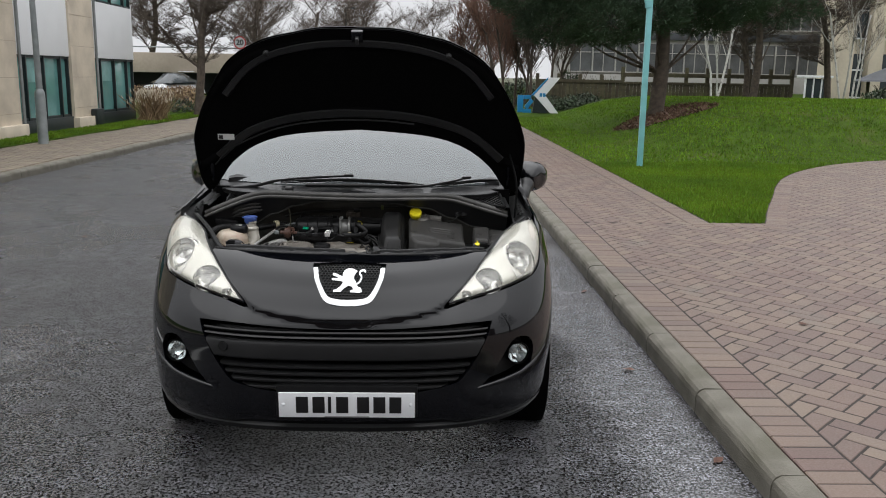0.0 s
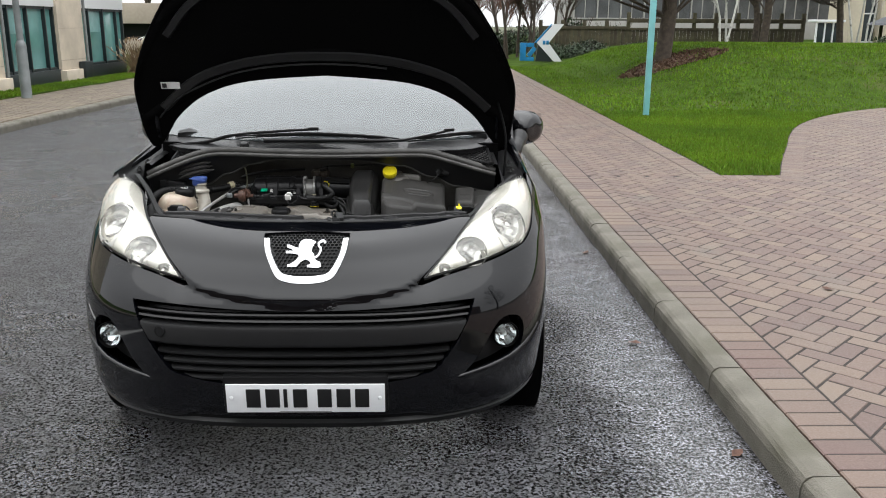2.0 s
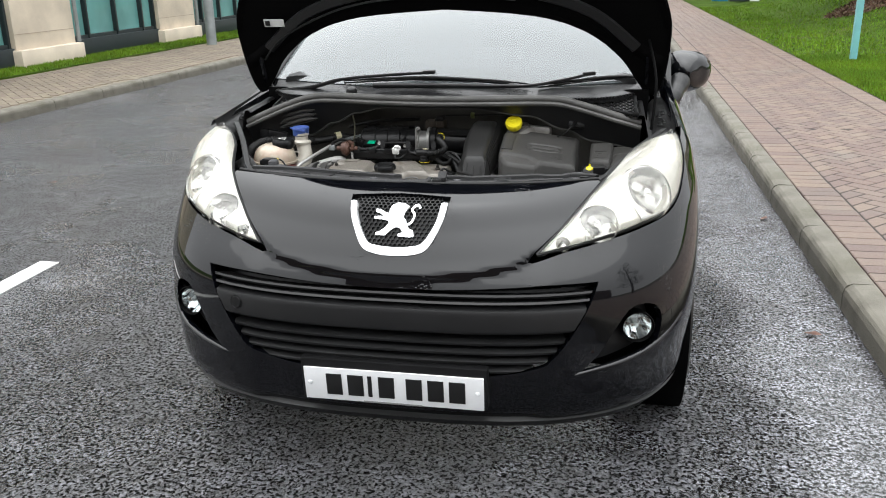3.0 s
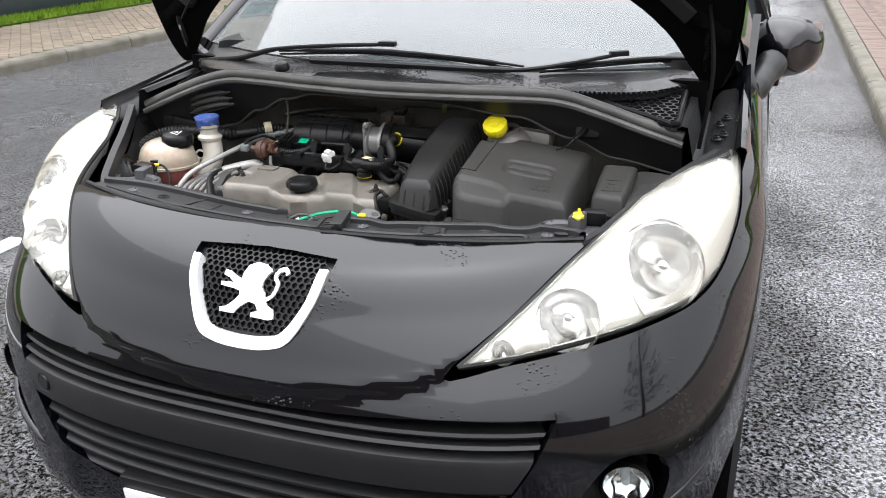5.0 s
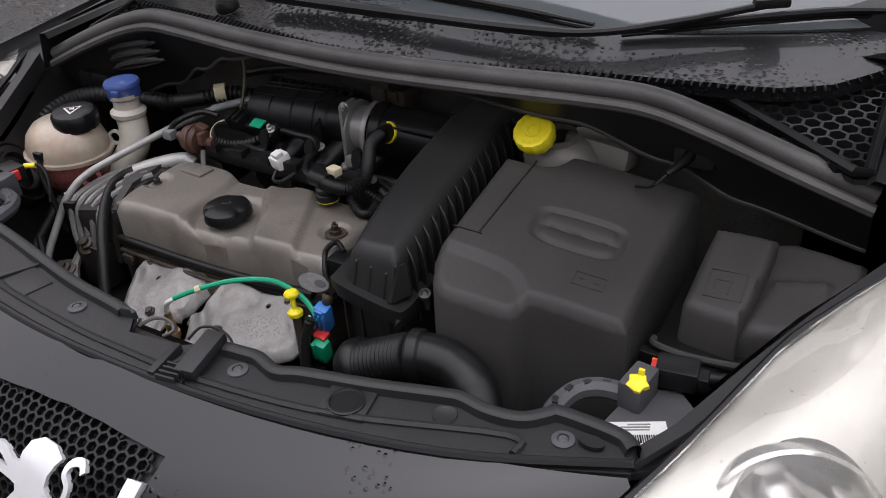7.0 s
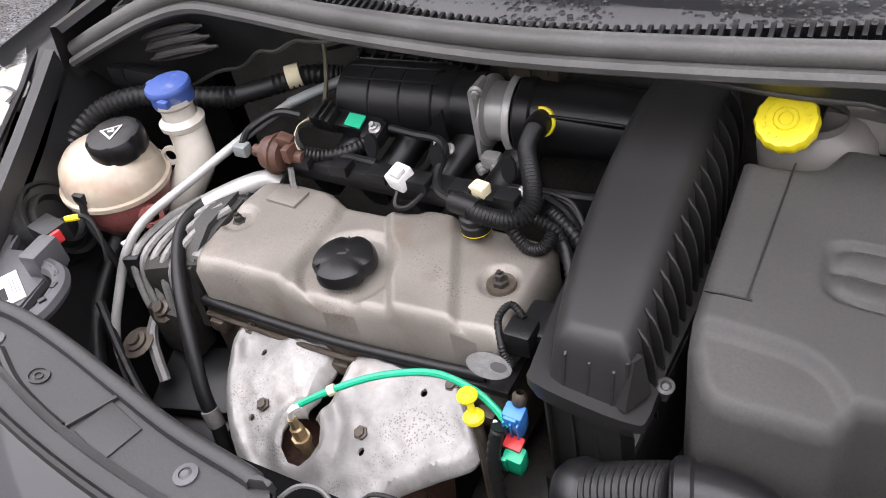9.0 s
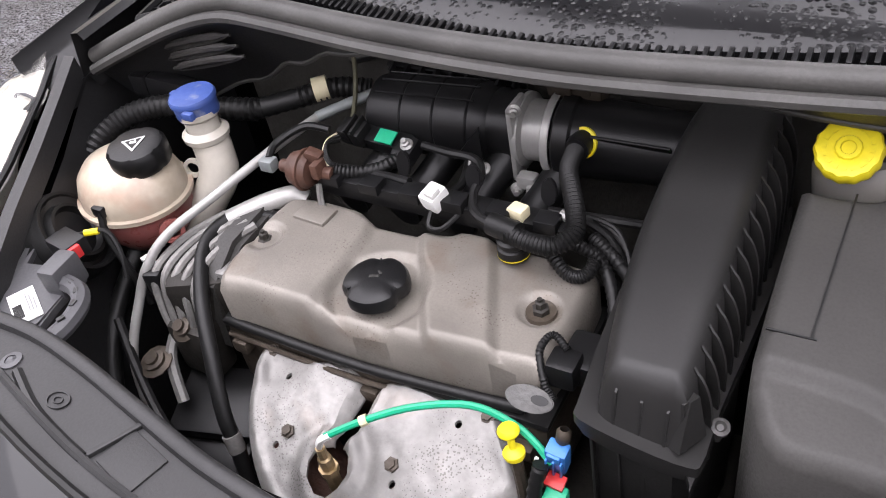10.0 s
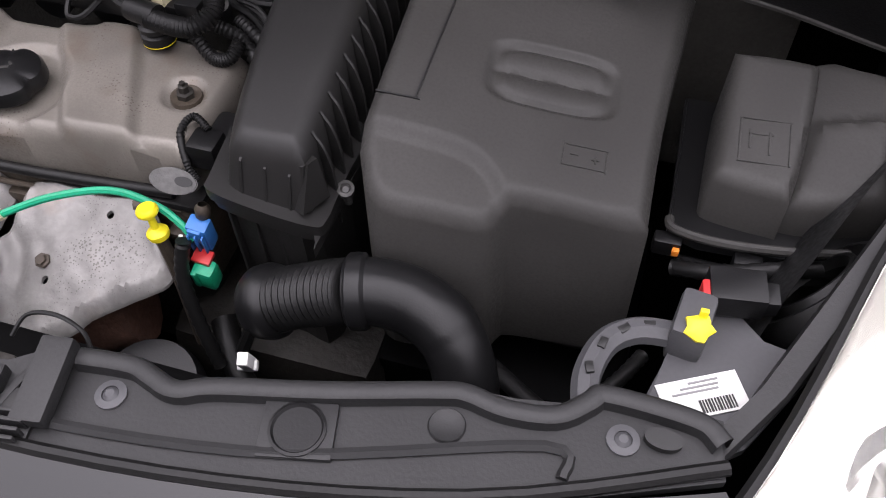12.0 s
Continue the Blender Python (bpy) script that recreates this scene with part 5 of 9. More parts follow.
def comb_pt(q):
    """The scuttle's front edge, q from -1 to 1 across."""
    x = abs(q) * .69
    for (xa, ya), (xb, yb) in zip(COMB, COMB[1:]):
        if x <= xb + 1e-9:
            t = (x - xa) / (xb - xa)
            return Vector((C + math.copysign(x, q), ya + (yb - ya) * t, 1.017 + .004 * (x / .69) ** 2))


rows = []
for i in range(49):
    q = i / 24 - 1
    a = screen_pt(q * .985, 0) + Vector((0, -.002, -.004))
    f = comb_pt(q)
    f.y = min(f.y, a.y - .006)
    rows.append([f + Vector((0, .004, -.02)), f, f.lerp(a, .4) + Vector((0, 0, -.004)), f.lerp(a, .85) + Vector((0, 0, .0)), a])
g = loft(rows)
bmesh.ops.recalc_face_normals(g, faces=g.faces)
scut = part("scuttle_panel", g, "plastic_wet", car, "wet black plastic scuttle panel below the windscreen")
for i in range(130):
    q = (i / 129 * 2 - 1) * .985
    f = comb_pt(q)
    d = comb_pt(min(q + .01, .999)) - comb_pt(max(q - .01, -.999))
    part("comb_tooth", boxes((f + Vector((0, -.003, -.003)), ((.0050, .017, .008) if abs(q) < .5 else (.0032, .009, .005)), .001, (25, 0, math.degrees(math.atan2(d.y, d.x)) - 12))), "plastic", scut)
PIT = .0205
for s in (1, -1):
    quad = [(.452, 3.992), (.655, 3.852), (.668, 3.856), (.664, 4.066), (.60, 4.052)] if s > 0 else [(.452, 3.985), (.60, 3.885), (.612, 4.05), (.56, 4.035)]
    lift_ = lambda y: .981 + (y - 3.9) * .12
    base = part("intake_tray", prismed(quad, .006, pose(C, 0, .966) @ Matrix.Diagonal((s, 1, 1, 1))), "ink_and_shade", car)
    bm = bmesh.new()
    cells = [(.44 + q * PIT + (PIT / 2 if r % 2 else 0), 3.85 + r * PIT * .866) for r in range(14) for q in range(13)]
    hex_cells(bm, lambda x, y, h: (C + s * x, y, lift_(y) + .006 + h), [c for c in cells if in_poly(c, quad)], PIT, .0020, .010)
    part("honeycomb_intake", bm, "plastic", base, smooth=False, kind="stuff")
    edge_ = [Vector((C + s * x, y, lift_(y) + .006)) for x, y in quad]
    part("intake_border", tubed(edge_ + edge_[:1], .0065, seg=6, smooth_path=False), "plastic", base)

# wipers: a blade, its rubber, an arm and a joint each
for blade, arm, at in (([(-.387, 4.029, 1.043), (-.207, 4.006, 1.056), (-.057, 4.001, 1.060), (.143, 3.992, 1.053), (.287, 3.994, 1.041)],
                        [(-.666, 4.069, .992), (-.507, 4.030, 1.016), (-.387, 4.020, 1.046), (-.2, 4.008, 1.064), (-.064, 4.004, 1.072)], 4),
                       ([(.323, 4.000, 1.036), (.493, 4.083, 1.048), (.585, 4.132, 1.051), (.665, 4.169, 1.046)],
                        [(-.259, 3.965, 1.031), (.029, 3.948, 1.035), (.2, 3.955, 1.033), (.295, 3.972, 1.034), (.388, 4.017, 1.044), (.493, 4.083, 1.060)], 5)):
    w = part("wiper", tubed([(x, y, z + .018) for x, y, z in blade], [.003, .0048, .0055, .0048, .003], seg=8), "rubber", car, "black windscreen wiper at rest")
    part("wiper_rubber", tubed([(x, y + .002, z + .010) for x, y, z in blade], .003, seg=6), "rubber", w)
    part("wiper_arm", tubed([(x, y, z + .022) for x, y, z in arm], [.009, .0075, .0055, .005], seg=8), "plastic", w)
    part("wiper_joint", boxes((Vector(arm[at]) + Vector((0, 0, .024)), (.046, .018, .013), .004, (0, 0, 0 if at == 4 else 32))), "rubber", w)
part("spindle_cap", lathed([(.020, 0), (.020, .008), (.014, .017), (0, .020)], (-.335, 3.95, 1.03), (0, -.3, 1), 20), "plastic", car)

# slam panel
SLAM = [(-.56, 3.452), (-.40, 3.389), (-.2, 3.350), (-.01, 3.338), (.2, 3.350), (.39, 3.388), (.545, 3.452), (.54, 3.494), (.50, 3.497), (.458, 3.496), (.44, 3.476), (.405, 3.472), (.36, 3.472), (.28, 3.448), (.21, 3.432), (.18, 3.414), (.15, 3.425), (.085, 3.428), (.055, 3.402), (-.02, 3.392), (-.035, 3.418), (-.055, 3.424), (-.15, 3.436), (-.246, 3.456), (-.34, 3.476), (-.43, 3.489), (-.525, 3.488)]
slam = part("slam_panel", prismed(SLAM, .010, pose(0, 0, .846), bevel=.002), "plastic_slam", car, "dusty black plastic panel over the radiator")


def slam_lip(name, pts):
    """A broad rolled lip along the panel's rear edge."""
    path = spline([(x, y, 0) for x, y in pts], 5)
    rows_ = []
    for i, p in enumerate(path):
        t = (path[min(i + 1, len(path) - 1)] - path[max(i - 1, 0)]).normalized()
        q = Vector((t.y, -t.x, 0))
        if q.y > 0:
            q = -q
        rows_.append([Vector((p.x, p.y, 0)) + q * d + Vector((0, 0, z)) for d, z in ((.001, .836), (-.001, .862), (.001, .8655), (.004, .867), (.011, .8665), (.0135, .8645), (.015, .8555))])
    g = loft(rows_)
    bmesh.ops.recalc_face_normals(g, faces=g.faces)
    return part(name, g, "plastic_slam", slam)


slam_lip("slam_rim", [(.545, 3.478), (.53, 3.490), (.50, 3.494), (.458, 3.494), (.447, 3.484), (.430, 3.470), (.400, 3.466), (.372, 3.470), (.350, 3.466), (.28, 3.446), (.205, 3.428), (.182, 3.419), (.165, 3.423), (.145, 3.428), (.105, 3.424)])
slam_lip("slam_rim", [(-.045, 3.418), (-.055, 3.424), (-.15, 3.436), (-.246, 3.456), (-.34, 3.476), (-.43, 3.489), (-.525, 3.488)])
part("slam_step", tubed([(x, y, .857) for x, y in [(-.50, 3.455), (-.40, 3.425), (-.25, 3.390), (-.10, 3.372), (.0, 3.368), (.12, 3.370), (.27, 3.392), (.43, 3.443), (.445, 3.424)]], .0042, seg=6), "plastic_slam", slam)
part("slam_front_bead", tubed([(x, y + .008, .858) for x, y in SLAM[:7]], .0052, seg=8), "rubber", slam)
for x, y in ((.139, 3.399), (.478, 3.461), (-.425, 3.447), (-.112, 3.399)):
    part("panel_clip", lathed([(.011, 0), (.011, .002), (.006, .003), (.006, .0015), (.003, .004), (0, .004)], (x, y, .856), (0, 0, 1), 20), "grey_lamp", slam)
part("pad_frame", boxes(((.272, 3.409, .8575), (.050, .040, .005), .0012, (0, 0, 12))), "plastic_slam", slam)
# darker plastic than the panel paints the shade of a sunk pad
part("round_pad", lathed([(.0195, .0), (.0195, .0015), (.0175, .0022), (.0160, .0003), (0, .0003)], (.272, 3.409, .860), (0, 0, 1), 28), "plastic", slam)
part("round_pad", lathed([(.013, .0), (.012, .0016), (.010, .0004), (0, .0004)], (.365, 3.440, .856), (0, 0, 1), 24), "plastic_slam", slam)
# black disc laid on top paints the dark of the slot
part("oval_slot", lathed([(.0125, -.004), (.0125, .0012), (0, .0012)], (.503, 3.467, .8605), (0, 0, 1), 20, squash=.6), "ink_and_shade", slam)
part("moulded_rib", boxes(((.07, 3.375, .857), (.05, .006, .006), .001, (0, 0, 78))), "plastic_slam", slam)
part("moulded_rib", boxes(((-.245, 3.418, .857), (.050, .005, .006), .001, (0, 0, 62))), "plastic_slam", slam)
# black strip paints the shade of a sunk channel
part("slam_channel", tubed([(-.408, 3.440, .8545), (-.355, 3.416, .8545), (-.305, 3.402, .8545), (-.262, 3.393, .8545)], .0058, seg=8), "ink_and_shade", slam)
part("oval_boss", lathed([(.014, 0), (.014, .0018), (.0118, .0018), (.0118, .0002), (.006, .0002), (.006, .0016), (.0045, .0016), (.0045, 0), (0, 0)], (-.335, 3.430, .8562), (0, 0, 1), 24, squash=.7), "plastic_slam", slam)
part("slam_pad", boxes(((-.215, 3.408, .8555), (.055, .040, .005), .0015, (0, 0, -14))), "plastic_slam", slam)
latch = part("bonnet_latch", boxes(((.005, 3.394, .830), (.09, .040, .03), .004)), "grimy_shaded", car, "grimy steel bonnet latch")
part("latch_hook", tubed([(-.030, 3.415, .846), (-.018, 3.428, .852), (.002, 3.432, .853), (.018, 3.424, .850), (.010, 3.414, .846)], .0022, seg=6), "dark_steel", latch)
lev = part("latch_lever", boxes(((.097, 3.392, .868), (.024, .062, .014), .003, (6, 0, 8))), "plastic_slam", latch)
for k in range(4):
    part("lever_rib", boxes(((.088, 3.366 - .006 * k, .866 - .001 * k), (.024, .003, .012), .001, (0, 0, 8))), "plastic_slam", lev)
part("latch_cheek", boxes(((.062, 3.372, .856), (.010, .050, .022), .003, (0, 0, 10))), "plastic_slam", latch)
# black plate stands in for the shade in the well
part("latch_well", boxes(((.085, 3.368, .8575), (.030, .038, .004), .001, (0, 0, 8))), "ink_and_shade", latch)
part("latch_spring", tubed([(.030, 3.430, .836), (.037, 3.446, .845), (.062, 3.449, .850), (.085, 3.444, .846), (.094, 3.436, .838)], .0018, seg=6), "rubber", latch)

# valve cover
VC = [(-.345, 3.650), (-.29, 3.643), (-.12, 3.645), (.02, 3.655), (.048, 3.668), (.052, 3.78), (.03, 3.803), (-.10, 3.808), (-.13, 3.796), (-.22, 3.793), (-.25, 3.803), (-.325, 3.803), (-.352, 3.775)]


def inset(poly, d):
    cx, cy = sum(p[0] for p in poly) / len(poly), sum(p[1] for p in poly) / len(poly)
    return [(x + (d if x < cx - .03 else -d if x > cx + .03 else 0), y + (d if y < cy else -d)) for x, y in poly]


def edge_dist(x, y, ring):
    d = 9.0
    for p, q in zip(ring, ring[1:] + ring[:1]):
        t = min(max(((x - p.x) * (q.x - p.x) + (y - p.y) * (q.y - p.y)) / max((q - p).length_squared, 1e-12), 0), 1)
        d = min(d, math.hypot(p.x + (q.x - p.x) * t - x, p.y + (q.y - p.y) * t - y))
    return d


def ramp01(v, w):
    t = min(max(v / w + .5, 0), 1)
    return t * t * (3 - 2 * t)


def smooth_ring(pts, n=4, sharp=()):
    """A closed outline with rounded corners, kept crisp where named."""
    k, out = len(pts), []
    sharp = sorted(sharp) or [0]
    for a, b in zip(sharp, sharp[1:] + [sharp[0] + k]):
        seg = [pts[i % k] for i in range(a, b + 1)]
        out += [Vector((p.x, p.y)) for p in spline([(x, y, 0) for x, y in seg], n)][:-1]
    return out


def lid_mesh(name, ring, height, foot, step, draft=.0, extra=(), skip=None):
    """A moulded lid: a height field inside the ring, with walls down to foot(x, y)."""
    xs, ys = [p.x for p in ring], [p.y for p in ring]
    pts = list(ring) + [Vector((x, y)) for x in np.arange(min(xs), max(xs), step) for y in np.arange(min(ys), max(ys), step)
                        if in_poly((x, y), ring) and edge_dist(x, y, ring) > step * .45 and not (skip and skip(x, y))] + list(extra)
    n = len(ring)
    vs, _, fs, *_ = delaunay_2d_cdt(pts, [(i, (i + 1) % n) for i in range(n)], [], 1, 1e-6)
    co = [(v.x, v.y, height(v.x, v.y, edge_dist(v.x, v.y, ring))) for v in vs]
    fs = [tuple(f) for f in fs]
    rim = {}
    for f in fs:
        for p, q in zip(f, f[1:] + f[:1]):
            rim[(p, q)] = 1
    cx, cy = sum(xs) / n, sum(ys) / n
    for p, q in [e for e in rim if (e[1], e[0]) not in rim]:
        i = len(co)
        for k in (p, q):
            x, y = co[k][:2]
            co.append((x + (x - cx) * draft, y + (y - cy) * draft, foot(x, y)))
        fs.append((q, p, i, i + 1))
    return mesh_of(name, co, fs)


def cover_z(x, y, ring):
    """Cast cover: raised end block, dished seat for the cap, slanting band, sunk bolt seats."""
    z = .812 + .010 * (y - 3.73)
    left = ramp01(-.214 - .35 * max(0, y - 3.76) - x, .016)
    lean_ = .60 * (y - 3.63)
    band = ramp01(x + .062 + lean_, .016) * ramp01(.010 - .48 * (y - 3.63) - x, .016)
    z += .009 * left + .009 * band
    d = math.hypot(x + .157, y - 3.697)
    z -= .0065 * ramp01(.056 - d, .012) * (1 - left)
    for bx, by in ((-.330, 3.722), (.014, 3.728)):
        z -= .006 * ramp01(.021 - math.hypot(x - bx, y - by), .009)
    k = min(edge_dist(x, y, ring) / .013, 1)
    return z - .016 * (1 - k) ** 2.2


ring = [Vector((p.x, p.y)) for p in spline([(x, y, 0) for x, y in VC], 4, closed=True)]
pts = ring + [Vector((x, y)) for x in np.arange(-.352, .055, .0034) for y in np.arange(3.640, 3.812, .0034) if in_poly((x, y), ring) and edge_dist(x, y, ring) > .002]
vs, _, fs, *_ = delaunay_2d_cdt(pts, [(i, (i + 1) % len(ring)) for i in range(len(ring))], [], 1, 1e-6)
co = [(v.x, v.y, cover_z(v.x, v.y, ring)) for v in vs]
fs = [tuple(f) for f in fs]
inside = {}
for f in fs:
    for p, q in zip(f, f[1:] + f[:1]):
        inside[(p, q)] = 1
for p, q in [e for e in inside if (e[1], e[0]) not in inside]:
    i = len(co)
    co += [(*co[p][:2], .752), (*co[q][:2], .752)]
    fs.append((q, p, i, i + 1))
cover = part_me("valve_cover", mesh_of("valve_cover", co, fs), "cover", car, "grey-brown painted cast engine cover with dirt")
part("maker_pad", boxes(((-.292, 3.772, .823), (.046, .030, .005), .0015, (0, 0, -4))), "cover", cover)
for x, y in ((-.333, 3.722), (.016, 3.727)):
    part("bolt_dish", lathed([(.0165, -.004), (.0155, .002), (.012, .001), (0, .001)], (x, y, .8085), (0, 0, 1), 24), "oily", cover)
    part("cover_bolt", lathed([(.009, 0), (.009, .006), (.0055, .007), (.0055, .014), (.003, .015), (.003, .018), (0, .018)], (x, y, .809), (0, 0, 1), 6), "grimy_shaded", cover)
cap = part("oil_cap", lathed([(.033, 0), (.0365, .004), (.0365, .012), (.034, .0175), (.028, .0205), (.015, .022), (0, .0225)], (-.156, 3.694, .812), (0, -.04, 1), 72,
           wave=lambda a: 1 - .13 * max(0, math.cos(3 * a + .6)) ** 5), "plastic", cover, "black scalloped oil filler cap")
for k in range(3):
    a = 2.094 * k + 1.9
    part("cap_rib", boxes(((-.156 + .023 * math.cos(a), 3.694 + .023 * math.sin(a), .8305), (.016, .0016, .002), .0005, (0, 0, math.degrees(a)))), "plastic", cap)
part("cap_emblem", boxes(((-.156, 3.694, .8345), (.011, .004, .001), .0004, (0, 0, 20)), ((-.153, 3.701, .8343), (.007, .003, .001), .0004, (0, 0, -35))), "plastic_grey", cap)
part("cam_end_housing", boxes(((-.362, 3.705, .782), (.022, .085, .040), .006, (0, 0, 4)), ((-.366, 3.755, .790), (.026, .030, .032), .008)), "alu_dull", car, "grey alloy housing at the end of the engine cover")
part("cover_gasket", boxes(((-.15, 3.722, .748), (.415, .17, .010), .004)), "rubber", cover)
part("cylinder_head", boxes(((-.15, 3.722, .69), (.41, .165, .105), .008)), "oily", car, "oily grey cylinder head")
for i in range(9):
    part("head_lug", boxes(((-.33 + .045 * i, 3.636, .725 - .002 * i), (.022, .02, .018), .004)), "oily", cover)
part("front_rail", tubed([(-.345, 3.638, .757), (-.15, 3.634, .758), (.03, 3.646, .759)], .006, seg=10), "rubber", cover)
part("front_flange", tubed([(-.345, 3.634, .738), (-.15, 3.630, .739), (.035, 3.642, .740)], .0034, seg=8), "oily", cover)
eye = prismed(arc(0, 0, .0235, .0125, 28), .005, pose(.040, 3.642, .784, 42, 6, 6), bevel=.001)
lift = part("lifting_eye", eye, "dark_steel", car, "grey steel lifting eye with a hole")
# black piece on the plate paints the hole's dark
part("eye_hole", prismed(arc(.010, .001, .0085, .0048, 20), .0056, pose(.040, 3.642, .7842, 42, 6, 6)), "ink_and_shade", lift)

# heat shield: two pressed lobes with holes
def shield_z(x, y):
    d = 3.652 - y
    z = .738 - .16 * d - 1.9 * d * d
    z += .010 * math.exp(-((x + .05) / .05) ** 2) - .006 * math.exp(-((x + .155) / .012) ** 2)
    z += .006 * math.cos(x * 60) * math.exp(-((d - .03) / .03) ** 2) + .003 * noise.noise(Vector((x, y, 0)) * 60)
    e = math.hypot(x + .152, y - 3.543)
    z += .0045 * math.exp(-((e - .030) / .007) ** 2) - .004 * math.exp(-((e - .046) / .008) ** 2)
    return z - .05 * max(0, .045 - (y - 3.478)) ** 1.2


SHIELD = [(-.293, 3.638), (-.26, 3.642), (-.227, 3.636), (-.198, 3.642), (-.168, 3.646), (-.156, 3.632), (-.156, 3.602), (-.160, 3.580), (-.158, 3.566), (-.147, 3.566), (-.141, 3.582), (-.137, 3.604), (-.136, 3.625), (-.127, 3.641), (-.088, 3.644), (-.044, 3.642), (-.013, 3.646), (.003, 3.640), (.024, 3.619),
          (.046, 3.591), (.040, 3.570), (.008, 3.548), (-.018, 3.528), (-.040, 3.506), (-.085, 3.486), (-.133, 3.478), (-.175, 3.482), (-.214, 3.500), (-.249, 3.530), (-.274, 3.564), (-.291, 3.606)]


def shield(poly, name, holes):
    ring = [Vector((p.x, p.y)) for p in spline([(x, y, 0) for x, y in poly], 4, closed=True)]
    n = len(ring)
    pts, edges = list(ring), [(i, (i + 1) % n) for i in range(n)]
    for hx, hy, hr in holes:
        i0 = len(pts)
        pts += [Vector((hx + hr * math.cos(a), hy + hr * math.sin(a))) for a in [k * math.pi / 5 for k in range(10)]]
        edges += [(i0 + k, i0 + (k + 1) % 10) for k in range(10)]
    pts += [Vector((x, y)) for x in np.arange(-.32, .05, .0045) for y in np.arange(3.45, 3.66, .0045) if in_poly((x, y), ring) and all(math.hypot(x - a, y - b) > c + .003 for a, b, c in holes)]
    vs, _, fs, *_ = delaunay_2d_cdt(pts, edges, [], 0, 1e-6)
    fs = [f for f in fs if (lambda c: in_poly(c, ring) and all(math.hypot(c[0] - a, c[1] - b) > r for a, b, r in holes))((sum(vs[i].x for i in f) / 3, sum(vs[i].y for i in f) / 3))]
    top = []
    for v in vs:
        e = edge_dist(v.x, v.y, ring)
        top.append((v.x, v.y, shield_z(v.x, v.y) + .0045 * math.exp(-((e - .010) / .006) ** 2) - .005 * max(0, 1 - e / .006)))
    k = len(top)
    cnt = {}
    for f in fs:
        for a, b in zip(f, f[1:] + f[:1]):
            cnt[(a, b)] = 1
    side = [(b, a, a + k, b + k) for a, b in cnt if (b, a) not in cnt]
    low = [(x, y, z - .004) for x, y, z in top]
    me = mesh_of(name, top + low, [tuple(f) for f in fs] + [tuple(i + k for i in f[::-1]) for f in fs] + side)
    return part_me(name, me, "alu", car, "stained pressed aluminium heat shield over the exhaust manifold")


sa = shield(SHIELD, "heat_shield", [(-.152, 3.543, .0245), (-.246, 3.613, .004), (-.222, 3.545, .0035), (-.032, 3.619, .004), (-.074, 3.548, .004)])
for x, y, p in ((-.280, 3.634, sa), (-.213, 3.560, sa), (-.081, 3.563, sa), (-.005, 3.634, sa)):
    part("shield_bolt", lathed([(.008, 0), (.008, .003), (.0055, .004), (.0055, .007), (0, .007)], (x, y, shield_z(x, y)), (0, -.4, 1), 6), "oily", p)
part("exhaust_manifold", tubed([(-.28, 3.61, .62), (-.20, 3.57, .60), (-.14, 3.55, .59), (-.02, 3.59, .62)], .04, seg=12), "rust", car, "rusty exhaust manifold behind its shield")
sens = part("exhaust_sensor", lathed([(.008, -.02), (.008, .012), (.0105, .012), (.0105, .021), (.0075, .021), (.0075, .038), (.0052, .040), (.0052, .056), (0, .056)], (-.146, 3.540, .690), (.05, -.05, 1), 8), "brass", car, "brassy exhaust gas sensor with a green lead")
part("sensor_lead", tubed([(-.143, 3.537, .748), (-.135, 3.535, .765), (-.125, 3.54, .772)], .004, seg=6), "white_conn", sens)
part("green_lead", tubed([(-.130, 3.538, .770), (-.095, 3.560, .785), (-.05, 3.585, .797), (.0, 3.604, .800), (.04, 3.606, .790), (.065, 3.600, .780), (.082, 3.592, .770)], .0037, seg=8), "green", sens, "bright green sensor lead")
part("lead_band", tubed([(-.098, 3.558, .784), (-.092, 3.562, .786)], .0056, seg=8), "tape", sens)

dip = part("dipstick", lathed([(.0095, 0), (.0105, .003), (.0105, .006), (.008, .009), (.0036, .011), (.0036, .024), (.008, .027), (.0103, .030), (.0103, .033), (.008, .036), (0, .037)], (.048, 3.588, .769), (-.14, .10, 1), 20), "yellow", car, "yellow engine oil dipstick handle")
part("dipstick_tube", tubed([(.048, 3.588, .771), (.054, 3.583, .72), (.06, 3.57, .62)], .006, seg=8), "oily", dip)
bc = part("sensor_connector", boxes(((.084, 3.602, .770), (.020, .016, .040), .003, (12, 8, 0)), ((.084, 3.593, .776), (.013, .006, .022), .002, (12, 8, 0))), "blue_conn", car, "blue and green wiring connector pair")
for dx in (-.007, .0, .007):
    part("connector_rib", boxes(((.084 + dx, 3.5915, .766), (.002, .004, .030), .0008, (12, 8, 0))), "blue_conn", bc)
part("connector_neck", lathed([(.005, 0), (.007, .003), (.007, .012), (.004, .016)], (.088, 3.606, .788), (.1, .2, 1), 12), "oily", bc)
part("green_half", boxes(((.086, 3.586, .727), (.021, .018, .036), .005, (12, 8, 0)), ((.079, 3.578, .728), (.006, .006, .030), .002, (12, 8, 0))), "green", bc)
part("red_lock", boxes(((.085, 3.590, .748), (.018, .014, .006), .001, (12, 8, 0))), "redplastic", bc)
part("pale_wire", tubed([(.068, 3.592, .772), (.066, 3.584, .752), (.072, 3.578, .735)], .0022, seg=6), "white_conn", bc)
part("connector_loom", tubed([(.075, 3.585, .775), (.072, 3.57, .74), (.082, 3.555, .69), (.10, 3.54, .64)], .0075, seg=10, n=10, ribs=.0012), "rubber", bc)
